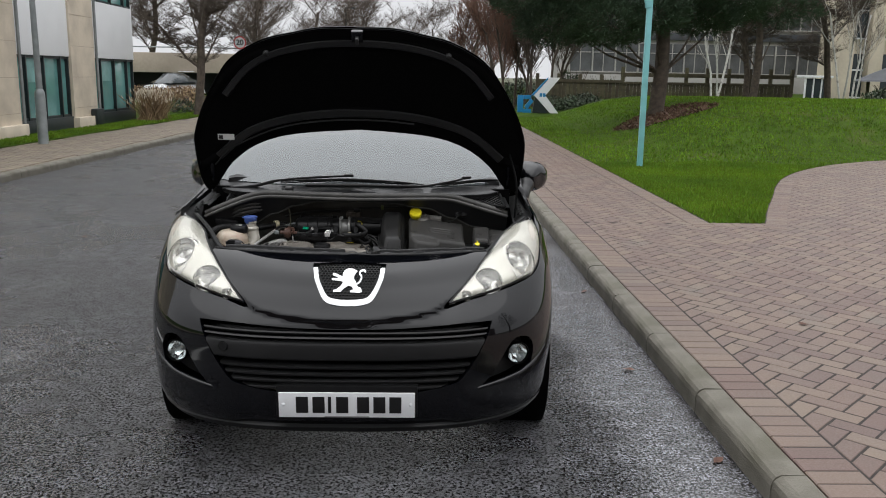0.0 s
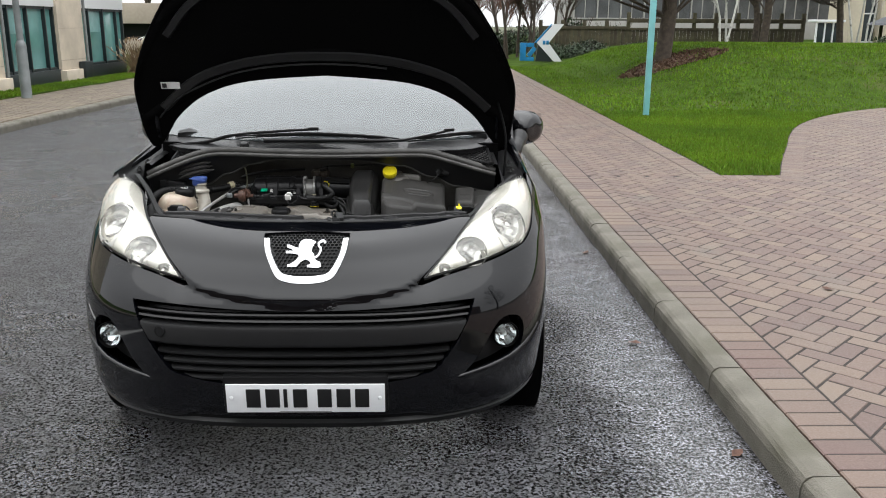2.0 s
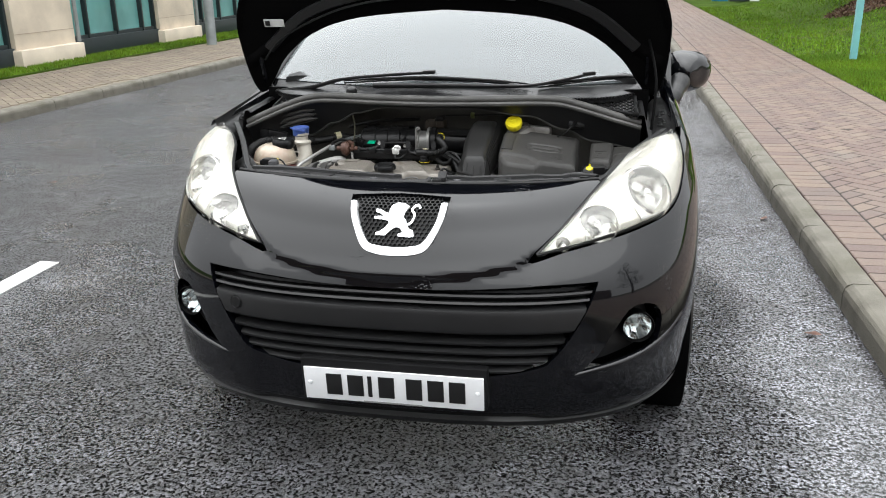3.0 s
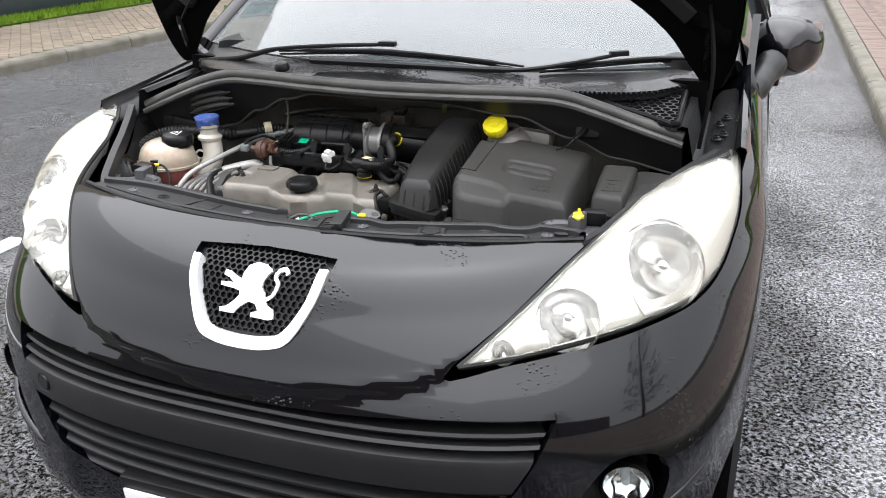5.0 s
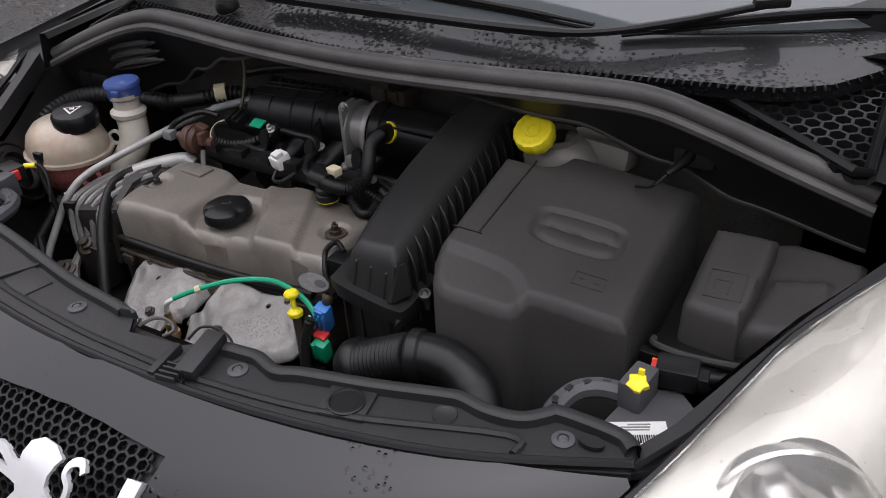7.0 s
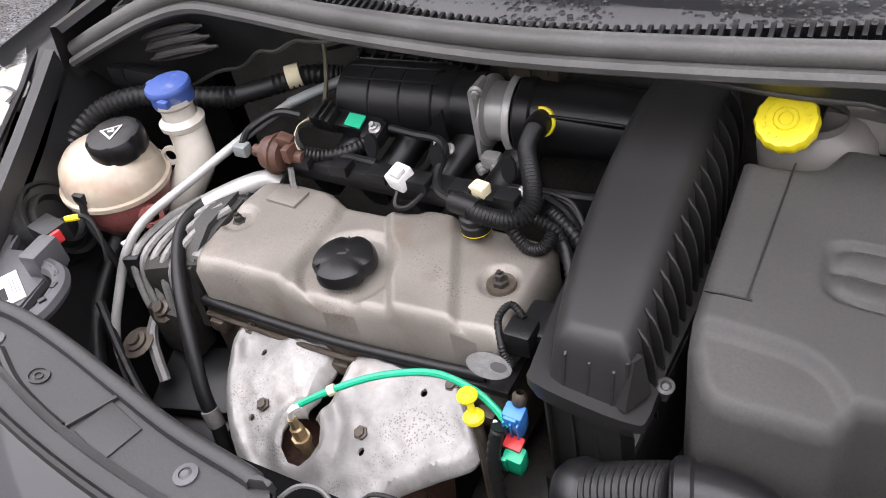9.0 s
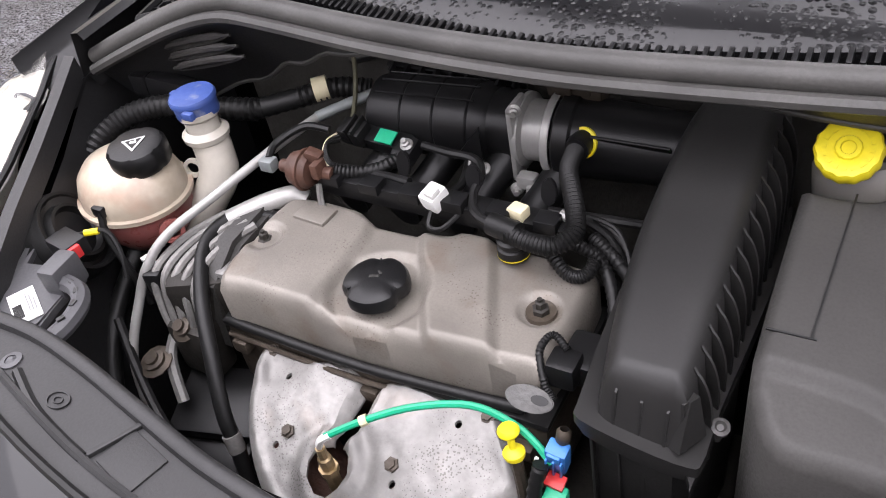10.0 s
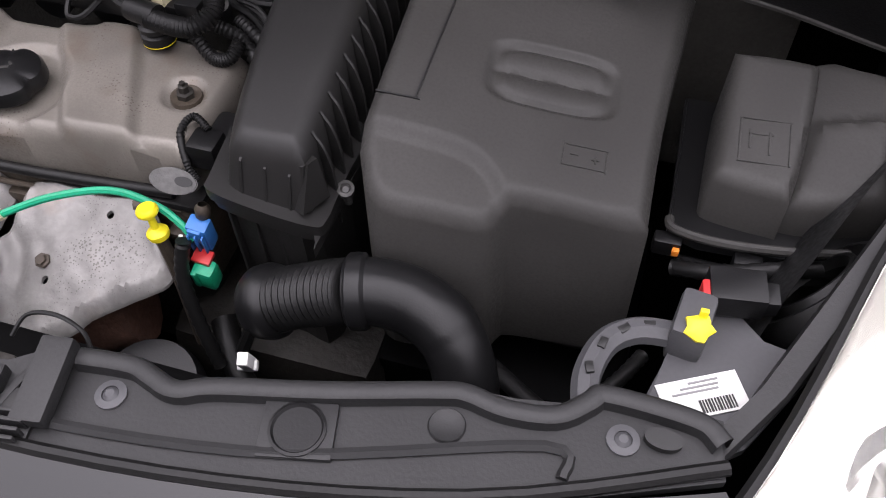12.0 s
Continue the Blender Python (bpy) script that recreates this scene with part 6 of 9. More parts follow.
part("connector_loom", tubed([(.115, 3.60, .70), (.118, 3.59, .66), (.105, 3.57, .62)], .007, seg=8), "rubber", bc)

# air box and inlet tract
AB = [(.1255, 3.626), (.150, 3.6245), (.180, 3.627), (.1895, 3.640), (.187, 3.75), (.187, 3.90), (.186, 3.985), (.104, 3.985), (.099, 3.90), (.098, 3.79), (.106, 3.70), (.1165, 3.640)]
ab_ring = smooth_ring(AB, 4, sharp=(6, 7))


def air_top(x, y, d):
    k = min(d / .016, 1)
    back_ = max(0, y - 3.90)
    return .877 + .20 * (y - 3.63) - .9 * back_ ** 1.6 - .016 * (1 - k) ** 2.0


def flange_z(x, y):
    return .834 - .20 * (x - .103)


air = part_me("air_box", lid_mesh("air_box", ab_ring, air_top, lambda x, y: flange_z(x, y) - .004, .005, .10), "plastic_mid", car, "tall ribbed black plastic air filter box")


def flange(name, outline_, top, thick):
    ring_f = smooth_ring(outline_, 3)
    bm = bmesh.new()
    rows_ = [[bm.verts.new((x, y, flange_z(x, y) + h)) for x, y in ring_f] for h in (top - thick, top - .002, top)]
    for A, B in zip(rows_, rows_[1:]):
        for i in range(len(A)):
            bm.faces.new((A[i], A[(i + 1) % len(A)], B[(i + 1) % len(A)], B[i]))
    bm.faces.new(rows_[-1])
    bmesh.ops.recalc_face_normals(bm, faces=bm.faces)
    return part(name, bm, "plastic_mid", air)


flange("box_flange", [(.100, 3.615), (.106, 3.603), (.155, 3.600), (.198, 3.603), (.207, 3.615), (.206, 3.67), (.204, 3.95), (.086, 3.95), (.088, 3.75)], .0, .012)
flange("box_flange_lip", [(.103, 3.617), (.109, 3.606), (.155, 3.603), (.196, 3.606), (.204, 3.617), (.203, 3.95), (.09, 3.95), (.091, 3.75)], -.012, .012)
part("flange_ear", prismed([(.0, .0), (.030, .0), (.030, .042), (.020, .042)], .014, Matrix.Translation((.1775, 3.614, .8185)) @ Matrix.Rotation(radians(62), 4, "Z") @ Matrix.Rotation(radians(78), 4, "X")), "plastic_mid", air)
g = lid_mesh("box_base", smooth_ring([(.108, 3.620), (.155, 3.612), (.196, 3.620), (.198, 3.80), (.10, 3.80)], 3), lambda x, y, d: flange_z(x, y) - .02, lambda x, y: .60, .02, -.10)
part_me("box_base", g, "plastic_mid", air)
for i in range(3):
    x = .1315 + .0215 * i
    bm = bmesh.new()
    prism(bm, [(0, .862 - .0035 * i), (-.006, .858 - .0035 * i), (-.0165, .826 - .0042 * i), (-.0165, .8185 - .0042 * i), (0, .8185 - .0042 * i)], .0022, Matrix(((0, 0, 1, x), (1, 0, 0, 3.6275), (0, 1, 0, 0), (0, 0, 0, 1))))
    bmesh.ops.recalc_face_normals(bm, faces=bm.faces)
    part("front_fin", bm, "plastic_mid", air)
for i in range(15):
    y = 3.655 + .0205 * i
    top_ = .877 + .20 * (y - 3.63) - .012
    bm = bmesh.new()
    prof_ = [(0, top_ + .004)] + [(.020 * math.sin(a), top_ - .046 + .046 * math.cos(a)) for a in [radians(12 * k) for k in range(1, 8)]] + [(.020, top_ - .10), (0, top_ - .10)]
    prism(bm, prof_, .0022, Matrix.Translation((.1855, y, 0)) @ Matrix.Rotation(radians(-24), 4, "Z") @ Matrix(((1, 0, 0, 0), (0, 0, 1, 0), (0, 1, 0, 0), (0, 0, 0, 1))))
    bmesh.ops.recalc_face_normals(bm, faces=bm.faces)
    part("side_fin", bm, "plastic_mid", air)
part("lid_screw", lathed([(.0045, -.02), (.0045, .006), (.008, .006), (.008, .012), (.005, .013), (.003, .010), (0, .010)], (.209, 3.655, .804), (.15, -.35, 1), 12), "dark_steel", air)
for i in range(4):
    part("base_fin", boxes(((.112 + .024 * i, 3.616, .74), (.003, .008, .13), .001)), "plastic_mid", air)
pipe = part("inlet_pipe", lathed([(.046, 0), (.049, .003), (.049, .02), (.046, .023), (.045, .06), (.043, .10), (.040, .165)], (-.050, 3.952, .861), (1, .03, .0), 28), "plastic", car, "black plastic air inlet pipe")
part("pipe_rib", boxes(((.04, 3.917, .886), (.09, .003, .012), .001, (35, 0, 0))), "plastic", pipe)
part("hose_clip", lathed([(.0475, 0), (.0485, .001), (.0485, .009), (.0475, .010)], (-.062, 3.952, .861), (1, .03, .0), 36), "alu_clean", pipe)
thr = part("throttle_body", lathed([(.040, 0), (.044, .002), (.044, .008), (.036, .011), (.036, .036), (.038, .038)], (-.100, 3.952, .860), (1, .03, .01), 32), "alu_clean", car, "cast aluminium throttle body")
part("throttle_plate", boxes(((-.097, 3.93, .862), (.007, .040, .098), .003)), "alu_clean", thr)
part("throttle_lug", boxes(((-.078, 3.905, .822), (.024, .018, .018), .005), ((-.070, 3.896, .815), (.010, .012, .016), .003)), "alu_clean", thr)
part("throttle_motor", boxes(((-.038, 3.985, .915), (.070, .05, .032), .008, (0, 0, -4)), ((-.050, 3.962, .918), (.020, .012, .024), .004), ((-.025, 3.962, .920), (.016, .012, .018), .003)), "oily", thr)
part("throttle_motor_cap", boxes(((-.022, 3.975, .936), (.03, .03, .014), .004)), "plastic", thr)
for z in (.916, .818):
    ring_bolt("throttle_bolt", (-.090, 3.900 + (.014 if z > .9 else 0), z - .006), .0042, "alu_clean", thr, axis=(.3, -1, 0))
man = part("inlet_manifold", lathed([(0, 0), (.036, 0), (.046, .008), (.049, .025), (.0495, .055), (.0475, .057), (.0495, .059), (.0495, .10), (.0475, .102), (.0495, .104), (.0495, .145), (.0475, .147), (.049, .149), (.046, .165), (.042, .170), (.042, .203)], (-.303, 3.950, .855), (1, .03, .03), 36), "plastic", car, "ribbed black plastic inlet manifold")
part("manifold_flange", boxes(((-.205, 3.985, .900), (.195, .008, .010), .003, (20, 0, 0))), "plastic", man)
for i in range(9):
    part("flange_tab", boxes(((-.29 + .0215 * i, 3.976, .900), (.004, .016, .015), .001, (20, 0, 0))), "plastic", man)
for i in range(4):
    x = -.285 + .075 * i
    part("inlet_runner", tubed([(x + .02, 3.93, .83), (x, 3.88, .80), (x - .005, 3.84, .79)], .021, seg=12), "plastic", man)
part("manifold_gusset", prismed([(0, 0), (.035, 0), (.035, .045)], .004, pose(-.165, 3.895, .845, 90, 0, 10)), "plastic", man)
rail = part("fuel_rail", boxes(((-.145, 3.822, .835), (.335, .030, .026), .005, (0, 0, -1))), "plastic", car, "black wiring rail behind the engine cover")
for i in range(6):
    part("rail_clip", boxes(((-.285 + .055 * i, 3.812, .850), (.026, .022, .014), .002)), "plastic", rail)
for i in range(3):
    part("rail_bracket", prismed(arc(0, 0, .009, .016, 14), .004, pose(-.20 + .09 * i, 3.842, .866, 75, 0, 5), bevel=.001), "plastic", rail)
wc = part("injector_connector", boxes(((-.143, 3.808, .855), (.024, .026, .022), .004, (15, 0, -15))), "white_conn", car, "white wiring connector")
part("connector_step", boxes(((-.141, 3.801, .868), (.015, .014, .008), .002, (15, 0, -15))), "white_conn", wc)
part("connector_wire", tubed([(-.145, 3.800, .842), (-.142, 3.785, .832), (-.125, 3.785, .833), (-.112, 3.805, .842)], .003, seg=6), "rubber", wc)
part("tape_band", boxes(((-.045, 3.815, .852), (.020, .017, .016), .003, (0, 0, -12))), "tape", rail)
sen = part("pressure_sensor", boxes(((-.256, 3.893, .852), (.075, .026, .020), .004, (18, 0, -6)), ((-.225, 3.884, .850), (.030, .034, .022), .008, (18, 0, -6))), "plastic", car, "black pressure sensor with a green label")
part("green_label", boxes(((-.252, 3.884, .8655), (.026, .018, .002), 0, (25, 0, -6))), "green", sen)
ring_bolt("sensor_bolt", (-.222, 3.882, .860), .0042, "alu_clean", sen, axis=(0, -.5, 1))
part("sensor_plug", boxes(((-.302, 3.889, .860), (.036, .026, .024), .003, (18, 0, -8)), ((-.292, 3.887, .866), (.004, .028, .026), .001, (18, 0, -8)), ((-.302, 3.887, .866), (.004, .028, .026), .001, (18, 0, -8))), "rubber", sen)
val = part("purge_valve", lathed([(0, -.028), (.008, -.028), (.009, -.012), (.020, -.010), (.023, .0), (.023, .010), (.019, .016), (.008, .018), (.008, .045), (0, .045)], (-.326, 3.806, .858), (1, .05, -.02), 20), "brown", car, "rusty brown purge valve")
part("valve_socket", boxes(((-.306, 3.812, .876), (.020, .016, .014), .003, (0, 20, 10)), ((-.296, 3.803, .866), (.010, .020, .020), .002)), "brown", val)
part("valve_flange", lathed([(.0235, 0), (.026, .001), (.026, .004), (.0235, .005)], (-.322, 3.806, .858), (1, .05, -.02), 24), "brown", val)
part("valve_bracket", tubed([(-.30, 3.80, .845), (-.295, 3.79, .825), (-.285, 3.785, .82)], .004, seg=6), "alu_dull", val)
part("valve_plug", boxes(((-.371, 3.800, .860), (.020, .016, .016), .003)), "steel", val)
part("valve_hose", tubed([(-.371, 3.803, .866), (-.375, 3.825, .872), (-.355, 3.86, .878), (-.325, 3.87, .872)], .005, seg=8), "rubber", val)
part("valve_hose", tubed([(-.285, 3.815, .858), (-.266, 3.826, .850), (-.240, 3.842, .850), (-.222, 3.862, .854)], .0085, seg=12, n=10, ribs=.0012), "rubber", val)
for i, pts in enumerate(([(-.20, 3.885, .862), (-.16, 3.875, .866), (-.125, 3.872, .866), (-.108, 3.855, .862), (-.105, 3.825, .852), (-.085, 3.800, .848), (-.04, 3.795, .842)],
                         [(-.30, 3.83, .850), (-.24, 3.835, .848), (-.19, 3.83, .85)], [(-.15, 3.90, .84), (-.145, 3.87, .83), (-.15, 3.84, .83)], [(.0, 3.84, .845), (.05, 3.83, .83), (.08, 3.80, .80)],
                         [(-.02, 3.835, .845), (.04, 3.845, .84), (.085, 3.86, .83)])):
    part("wiring_loom", tubed(pts, .0052, seg=8), "rubber", rail)
for x, y, z in ((-.128, 3.876, .856), (-.114, 3.872, .854)):
    ring_bolt("bracket_bolt", (x, y, z), .004, "alu_clean", rail, axis=(0, -.6, 1))
# breather hose, ribbed
br = part("breather_hose", tubed([(-.012, 3.905, .882), (-.010, 3.885, .884), (-.004, 3.858, .884), (.010, 3.832, .880), (.024, 3.806, .874), (.030, 3.785, .867), (.016, 3.770, .860), (-.010, 3.772, .855), (-.038, 3.780, .852)], .0105, seg=14, n=12, ribs=.0022), "rubber", car, "black corrugated breather hose with a yellow collar")
part("breather_elbow", tubed([(.000, 3.945, .866), (-.007, 3.930, .874), (-.012, 3.913, .880), (-.011, 3.895, .883)], [.0165, .0135], seg=14), "plastic", br)
part("yellow_collar", lathed([(.0145, 0), (.0175, .001), (.0175, .006), (.0145, .007)], (-.010, 3.920, .878), (-.2, -.8, .35), 24), "yellow", br)
part("breather_stub", lathed([(.017, 0), (.017, .012), (.014, .014), (.0165, .017), (.0165, .022), (.013, .024), (.013, .036), (0, .038)], (-.040, 3.786, .820), (0, 0, 1), 20), "rubber", br)
part("stub_ring", lathed([(.0176, 0), (.0176, .0012)], (-.040, 3.786, .822), (0, 0, 1), 20), "yellow", br)
part("breather_tee", tubed([(-.030, 3.782, .853), (-.065, 3.790, .852)], .0125, seg=12), "rubber", br)
for pts in ([(.02, 3.80, .84), (.05, 3.80, .825), (.075, 3.77, .80), (.085, 3.73, .77)], [(.0, 3.79, .83), (.025, 3.775, .82), (.045, 3.775, .825), (.05, 3.79, .835)],
            [(.035, 3.82, .835), (.065, 3.805, .825), (.095, 3.79, .80)]):
    part("corrugated_loom", tubed(pts, .0075, seg=10, n=14, ribs=.0012), "rubber", br)
part("silver_pipe_end", tubed([(.0, 3.825, .853), (.025, 3.818, .852)], .006, seg=8), "alu_clean", br)
part("coil_sensor", boxes(((.062, 3.675, .80), (.03, .03, .03), .006), ((.07, 3.70, .79), (.035, .05, .03), .008)), "plastic", car)
part("coil_loom", tubed([(.062, 3.685, .815), (.045, 3.692, .822), (.038, 3.675, .815), (.05, 3.655, .795), (.062, 3.648, .785)], .0042, seg=10, n=14, ribs=.0008), "rubber", car)

# battery cover
def bat_z(x, y):
    return .888 + .16 * (y - 3.705) - .15 * (x - .266)


BAT = [(.222, 3.856), (.262, 3.861), (.287, 3.872), (.300, 3.900), (.330, 3.905), (.460, 3.912), (.471, 3.903), (.467, 3.755), (.470, 3.660), (.462, 3.649), (.372, 3.641), (.358, 3.634), (.352, 3.621), (.340, 3.612), (.300, 3.608), (.264, 3.605), (.246, 3.618), (.236, 3.638), (.226, 3.675)]
bat_ring = smooth_ring(BAT, 3, sharp=(0, 3, 6, 8))
CREASE = [(.20, 3.671), (.226, 3.671), (.276, 3.675), (.313, 3.674), (.336, 3.664), (.350, 3.648), (.362, 3.628), (.37, 3.60)]
BAT_SUB = [Vector((p.x, p.y)) for p in spline([(x, y, 0) for x, y in CREASE], 4)] + [Vector((.30, 3.58)), Vector((.19, 3.58))]


GRIP = (.3665, 3.7625, .055, .0315)


def grip_uv(x, y):
    return x - GRIP[0] + .10 * (y - GRIP[1]), y - GRIP[1] - .09 * (x - GRIP[0])


def grip_q(x, y):
    u, v = grip_uv(x, y)
    return ((abs(u) / GRIP[2]) ** 4 + (abs(v) / GRIP[3]) ** 4) ** .25


grip_ring = []
for c_ in (.70, .75, .80, .85, .90, .95, 1.0, 1.05, 1.10, 1.15):
    for k in range(120):
        a_ = 2 * math.pi * (k + (.5 if int(c_ * 20 + .5) % 2 else 0)) / 120
        f_ = c_ / (abs(math.cos(a_)) ** 4 + abs(math.sin(a_)) ** 4) ** .25
        u_, v_ = GRIP[2] * math.cos(a_) * f_, GRIP[3] * math.sin(a_) * f_
        grip_ring.append(Vector((GRIP[0] + (u_ - .10 * v_) / 1.009, GRIP[1] + (v_ + .09 * u_) / 1.009)))


def bat_top(x, y, d):
    """Sloping lid, a lower front corner panel, and a grip sunk in the middle with two pillows."""
    z = bat_z(x, y)
    e = edge_dist(x, y, BAT_SUB)
    e = e if in_poly((x, y), BAT_SUB) else -e
    z -= .0075 * ramp01(e - .003, .016)
    q = grip_q(x, y)
    if q < 1.2:
        v = grip_uv(x, y)[1]
        w = (abs(v) - .0150) / .0165
        z += -.0070 * ramp01(.98 - q, .26) + .0066 * max(0, 1 - w * w) ** .7 * ramp01(.88 - q, .30)
    k = min(d / .014, 1)
    return z - .013 * (1 - k) ** 2.2


bat = part_me("battery_cover", lid_mesh("battery_cover", bat_ring, bat_top, lambda x, y: .66, .0030, .02, grip_ring, lambda x, y: .68 < grip_q(x, y) < 1.18), "plastic_grey", car, "dusty black plastic battery cover with a grip recess")
part("battery_body", boxes(((.345, 3.78, .66), (.20, .20, .14), .01)), "rubber", bat)


def on_bat(name, cx, cy, s, rot, mt, up=0.0, bev=.001, seg=2):
    bm = boxes(((0, 0, 0), s, bev, None, seg))
    bmesh.ops.transform(bm, matrix=Matrix.Translation((cx, cy, bat_z(cx, cy) + up)) @ Matrix.Rotation(radians(9.1), 4, "X") @ Matrix.Rotation(radians(8.5), 4, "Y") @ Matrix.Rotation(radians(rot), 4, "Z"), verts=bm.verts)
    return part(name, bm, mt, bat)


# thin black strips paint the shade of the lid groove
on_bat("lid_gap", .2640, 3.781, (.0018, .160, .002), -1.5, "ink_and_shade", .0002, 0)
on_bat("lid_gap", .2475, 3.7005, (.038, .0018, .002), 6, "ink_and_shade", .0002, 0)
for dx, dy, sx, sy in ((0, .010, .036, .0012), (0, -.010, .036, .0012), (-.018, 0, .0012, .020), (.018, 0, .0012, .020), (-.009, 0, .007, .0012), (.009, 0, .007, .0012), (.009, 0, .0012, .007)):
    on_bat("moulded_mark", .4085 + dx, 3.695 + dy, (sx, sy, .0016), 5, "plastic_grey", .0002, .0003)
# near-black in place of the shade under the battery
part("battery_tray", boxes(((.355, 3.75, .56), (.27, .27, .06), .01)), "paint_in", bat)
# brake fluid bottle
bf = part("fluid_bottle", lathed([(.05, -.06), (.056, -.02), (.055, .015), (.045, .03), (.03, .038), (.03, .048)], (.275, 3.925, .885), (-.1, -.25, 1), 24, squash=.75), "tank_grey", car, "grey translucent fluid bottle with a yellow cap")
part("bottle_shoulder", boxes(((.325, 3.945, .905), (.10, .05, .035), .012, (-10, 4, -6))), "tank_grey", bf)
ycap = part("yellow_cap", lathed([(.0255, -.006), (.0275, .0), (.0283, .004), (.0283, .014), (.0262, .018), (.0215, .0185), (.0115, .0175), (.0103, .0195), (.0066, .0195), (.0058, .018), (0, .018)], (.252, 3.888, .934), (-.05, -.75, 1), 72, wave=lambda a: 1 + .022 * math.sin(14 * a)), "yellow", bf, "yellow screw cap with moulded rings")
for k in range(16):
    a = 2 * math.pi * k / 16
    q = Vector((0, 0, 1)).rotation_difference(Vector((-.05, -.75, 1)).normalized()).to_matrix()
    c = Vector((.252, 3.888, .934)) + q @ Vector((.0195 * math.cos(a), .0195 * math.sin(a), .0187))
    bm = boxes(((0, 0, 0), (.0035, .005, .001)))
    bmesh.ops.transform(bm, matrix=Matrix.Translation(c) @ q.to_4x4() @ Matrix.Rotation(a, 4, "Z"), verts=bm.verts)
    part("print_mark", bm, "yellow", ycap)

# fuse box: a tall block, a lower wing with a raised pad, on a lipped tray
def fuse_z(x, y):
    return .857 + .26 * (y - 3.712) + .02 * (x - .513)


FB = [(.503, 3.706), (.512, 3.698), (.560, 3.693), (.568, 3.699), (.575, 3.76), (.577, 3.816), (.570, 3.825), (.514, 3.825), (.505, 3.816)]
fb_ring = smooth_ring([(x + .008, y + .012) for x, y in FB], 3)
fuse = part_me("fuse_box", lid_mesh("fuse_box", fb_ring, lambda x, y, d: fuse_z(x, y) - .009 * (1 - min(d / .010, 1)) ** 2.2, lambda x, y: .79, .005, .05), "plastic_grey", car, "black plastic fuse box beside the battery")
FW = [(.560, 3.700), (.60, 3.702), (.662, 3.722), (.672, 3.735), (.672, 3.83), (.66, 3.842), (.562, 3.842)]


def wing_top(x, y, d):
    pad = ramp01(x - .588 - .2 * (y - 3.77), .012) * ramp01(3.795 - y + .25 * (x - .60), .012) * ramp01(.650 - x, .012)
    return fuse_z(x, y) - .024 + .008 * pad - .009 * (1 - min(d / .010, 1)) ** 2.2


part_me("fuse_wing", lid_mesh("fuse_wing", smooth_ring([(x + .008, y + .012) for x, y in FW], 3), wing_top, lambda x, y: .79, .0055, .03), "plastic_grey", fuse)
part("fuse_flange", prismed([(.488, 3.690), (.515, 3.682), (.58, 3.684), (.68, 3.704), (.69, 3.86), (.485, 3.86)], .010, pose(0, 0, .795), bevel=.002), "plastic", fuse)
part("fuse_lip", tubed([(.488, 3.70, .808), (.493, 3.688, .809), (.53, 3.682, .810), (.58, 3.685, .812), (.63, 3.695, .813), (.685, 3.710, .814)], .0042, seg=8), "plastic_grey", fuse)
fz_ = math.degrees(math.atan(.26))
for dx, dy, sx, sy in ((0, .020, .040, .0016), (0, -.020, .040, .0016), (-.020, 0, .0016, .041), (.020, 0, .0016, .041), (-.004, .006, .020, .002), (-.012, 0, .002, .018), (.004, -.002, .002, .022)):
    part("moulded_mark", boxes(((.548 + dx, 3.750 + dy, fuse_z(.548 + dx, 3.750 + dy) + .0004), (sx, sy, .0012), .0004, (fz_, 0, 4))), "plastic_grey", fuse)
for x, y in ((.498, 3.678), (.565, 3.672)):
    hk = part("tray_hook", boxes(((x - .008, y + .004, .795), (.024, .014, .018), .003)), "plastic", fuse)
    part("orange_clip", boxes(((x, y - .005, .797), (.006, .005, .007), .001)), "orange", hk)
part("fuse_cable_tray", tubed([(.50, 3.680, .775), (.56, 3.676, .78), (.63, 3.69, .782), (.68, 3.70, .785)], .008, seg=8), "plastic", fuse)

# intake snorkel
sn = part("intake_snorkel", tubed([(.175, 3.560, .757), (.200, 3.562, .770), (.228, 3.563, .785), (.249, 3.563, .795)], .0285, seg=28, n=9, ribs=.0024), "rubber", car, "black corrugated intake snorkel with a smooth elbow")
part("snorkel_elbow", tubed([(.245, 3.561, .795), (.268, 3.566, .797), (.297, 3.566, .795), (.325, 3.557, .788), (.346, 3.540, .772), (.358, 3.520, .745), (.362, 3.503, .70), (.362, 3.495, .64)], [.0295, .0285, .028, .027, .0265, .026], seg=24, n=8), "plastic", sn)
part("snorkel_cuff", lathed([(.028, -.004), (.0325, 0), (.033, .006), (.0325, .012), (.0295, .015)], (.247, 3.562, .795), (1, .25, .08), 32), "plastic", sn)
part("snorkel_cuff", lathed([(.028, -.02), (.033, -.012), (.0345, .0), (.033, .006), (.029, .01)], (.170, 3.559, .754), (1, .05, .5), 32), "plastic", sn)
part("elbow_seam", tubed([(.262, 3.580, .818), (.295, 3.581, .816), (.330, 3.572, .805), (.358, 3.558, .788)], .0022, seg=6), "plastic", sn)
part("elbow_strap", tubed([(.332, 3.528, .775), (.347, 3.512, .765), (.352, 3.50, .745)], .006, seg=6), "rubber", sn)
part("lower_hose", tubed([(.27, 3.53, .66), (.28, 3.51, .60), (.29, 3.50, .52)], .03, seg=16, n=12, ribs=.003), "rubber", sn)
part("white_clip", boxes(((.165, 3.505, .735), (.010, .012, .034), .002, (20, 0, 15))), "white_conn", car)
part("white_clip", boxes(((.163, 3.507, .725), (.018, .010, .008), .002, (20, 0, 15))), "white_conn", car)

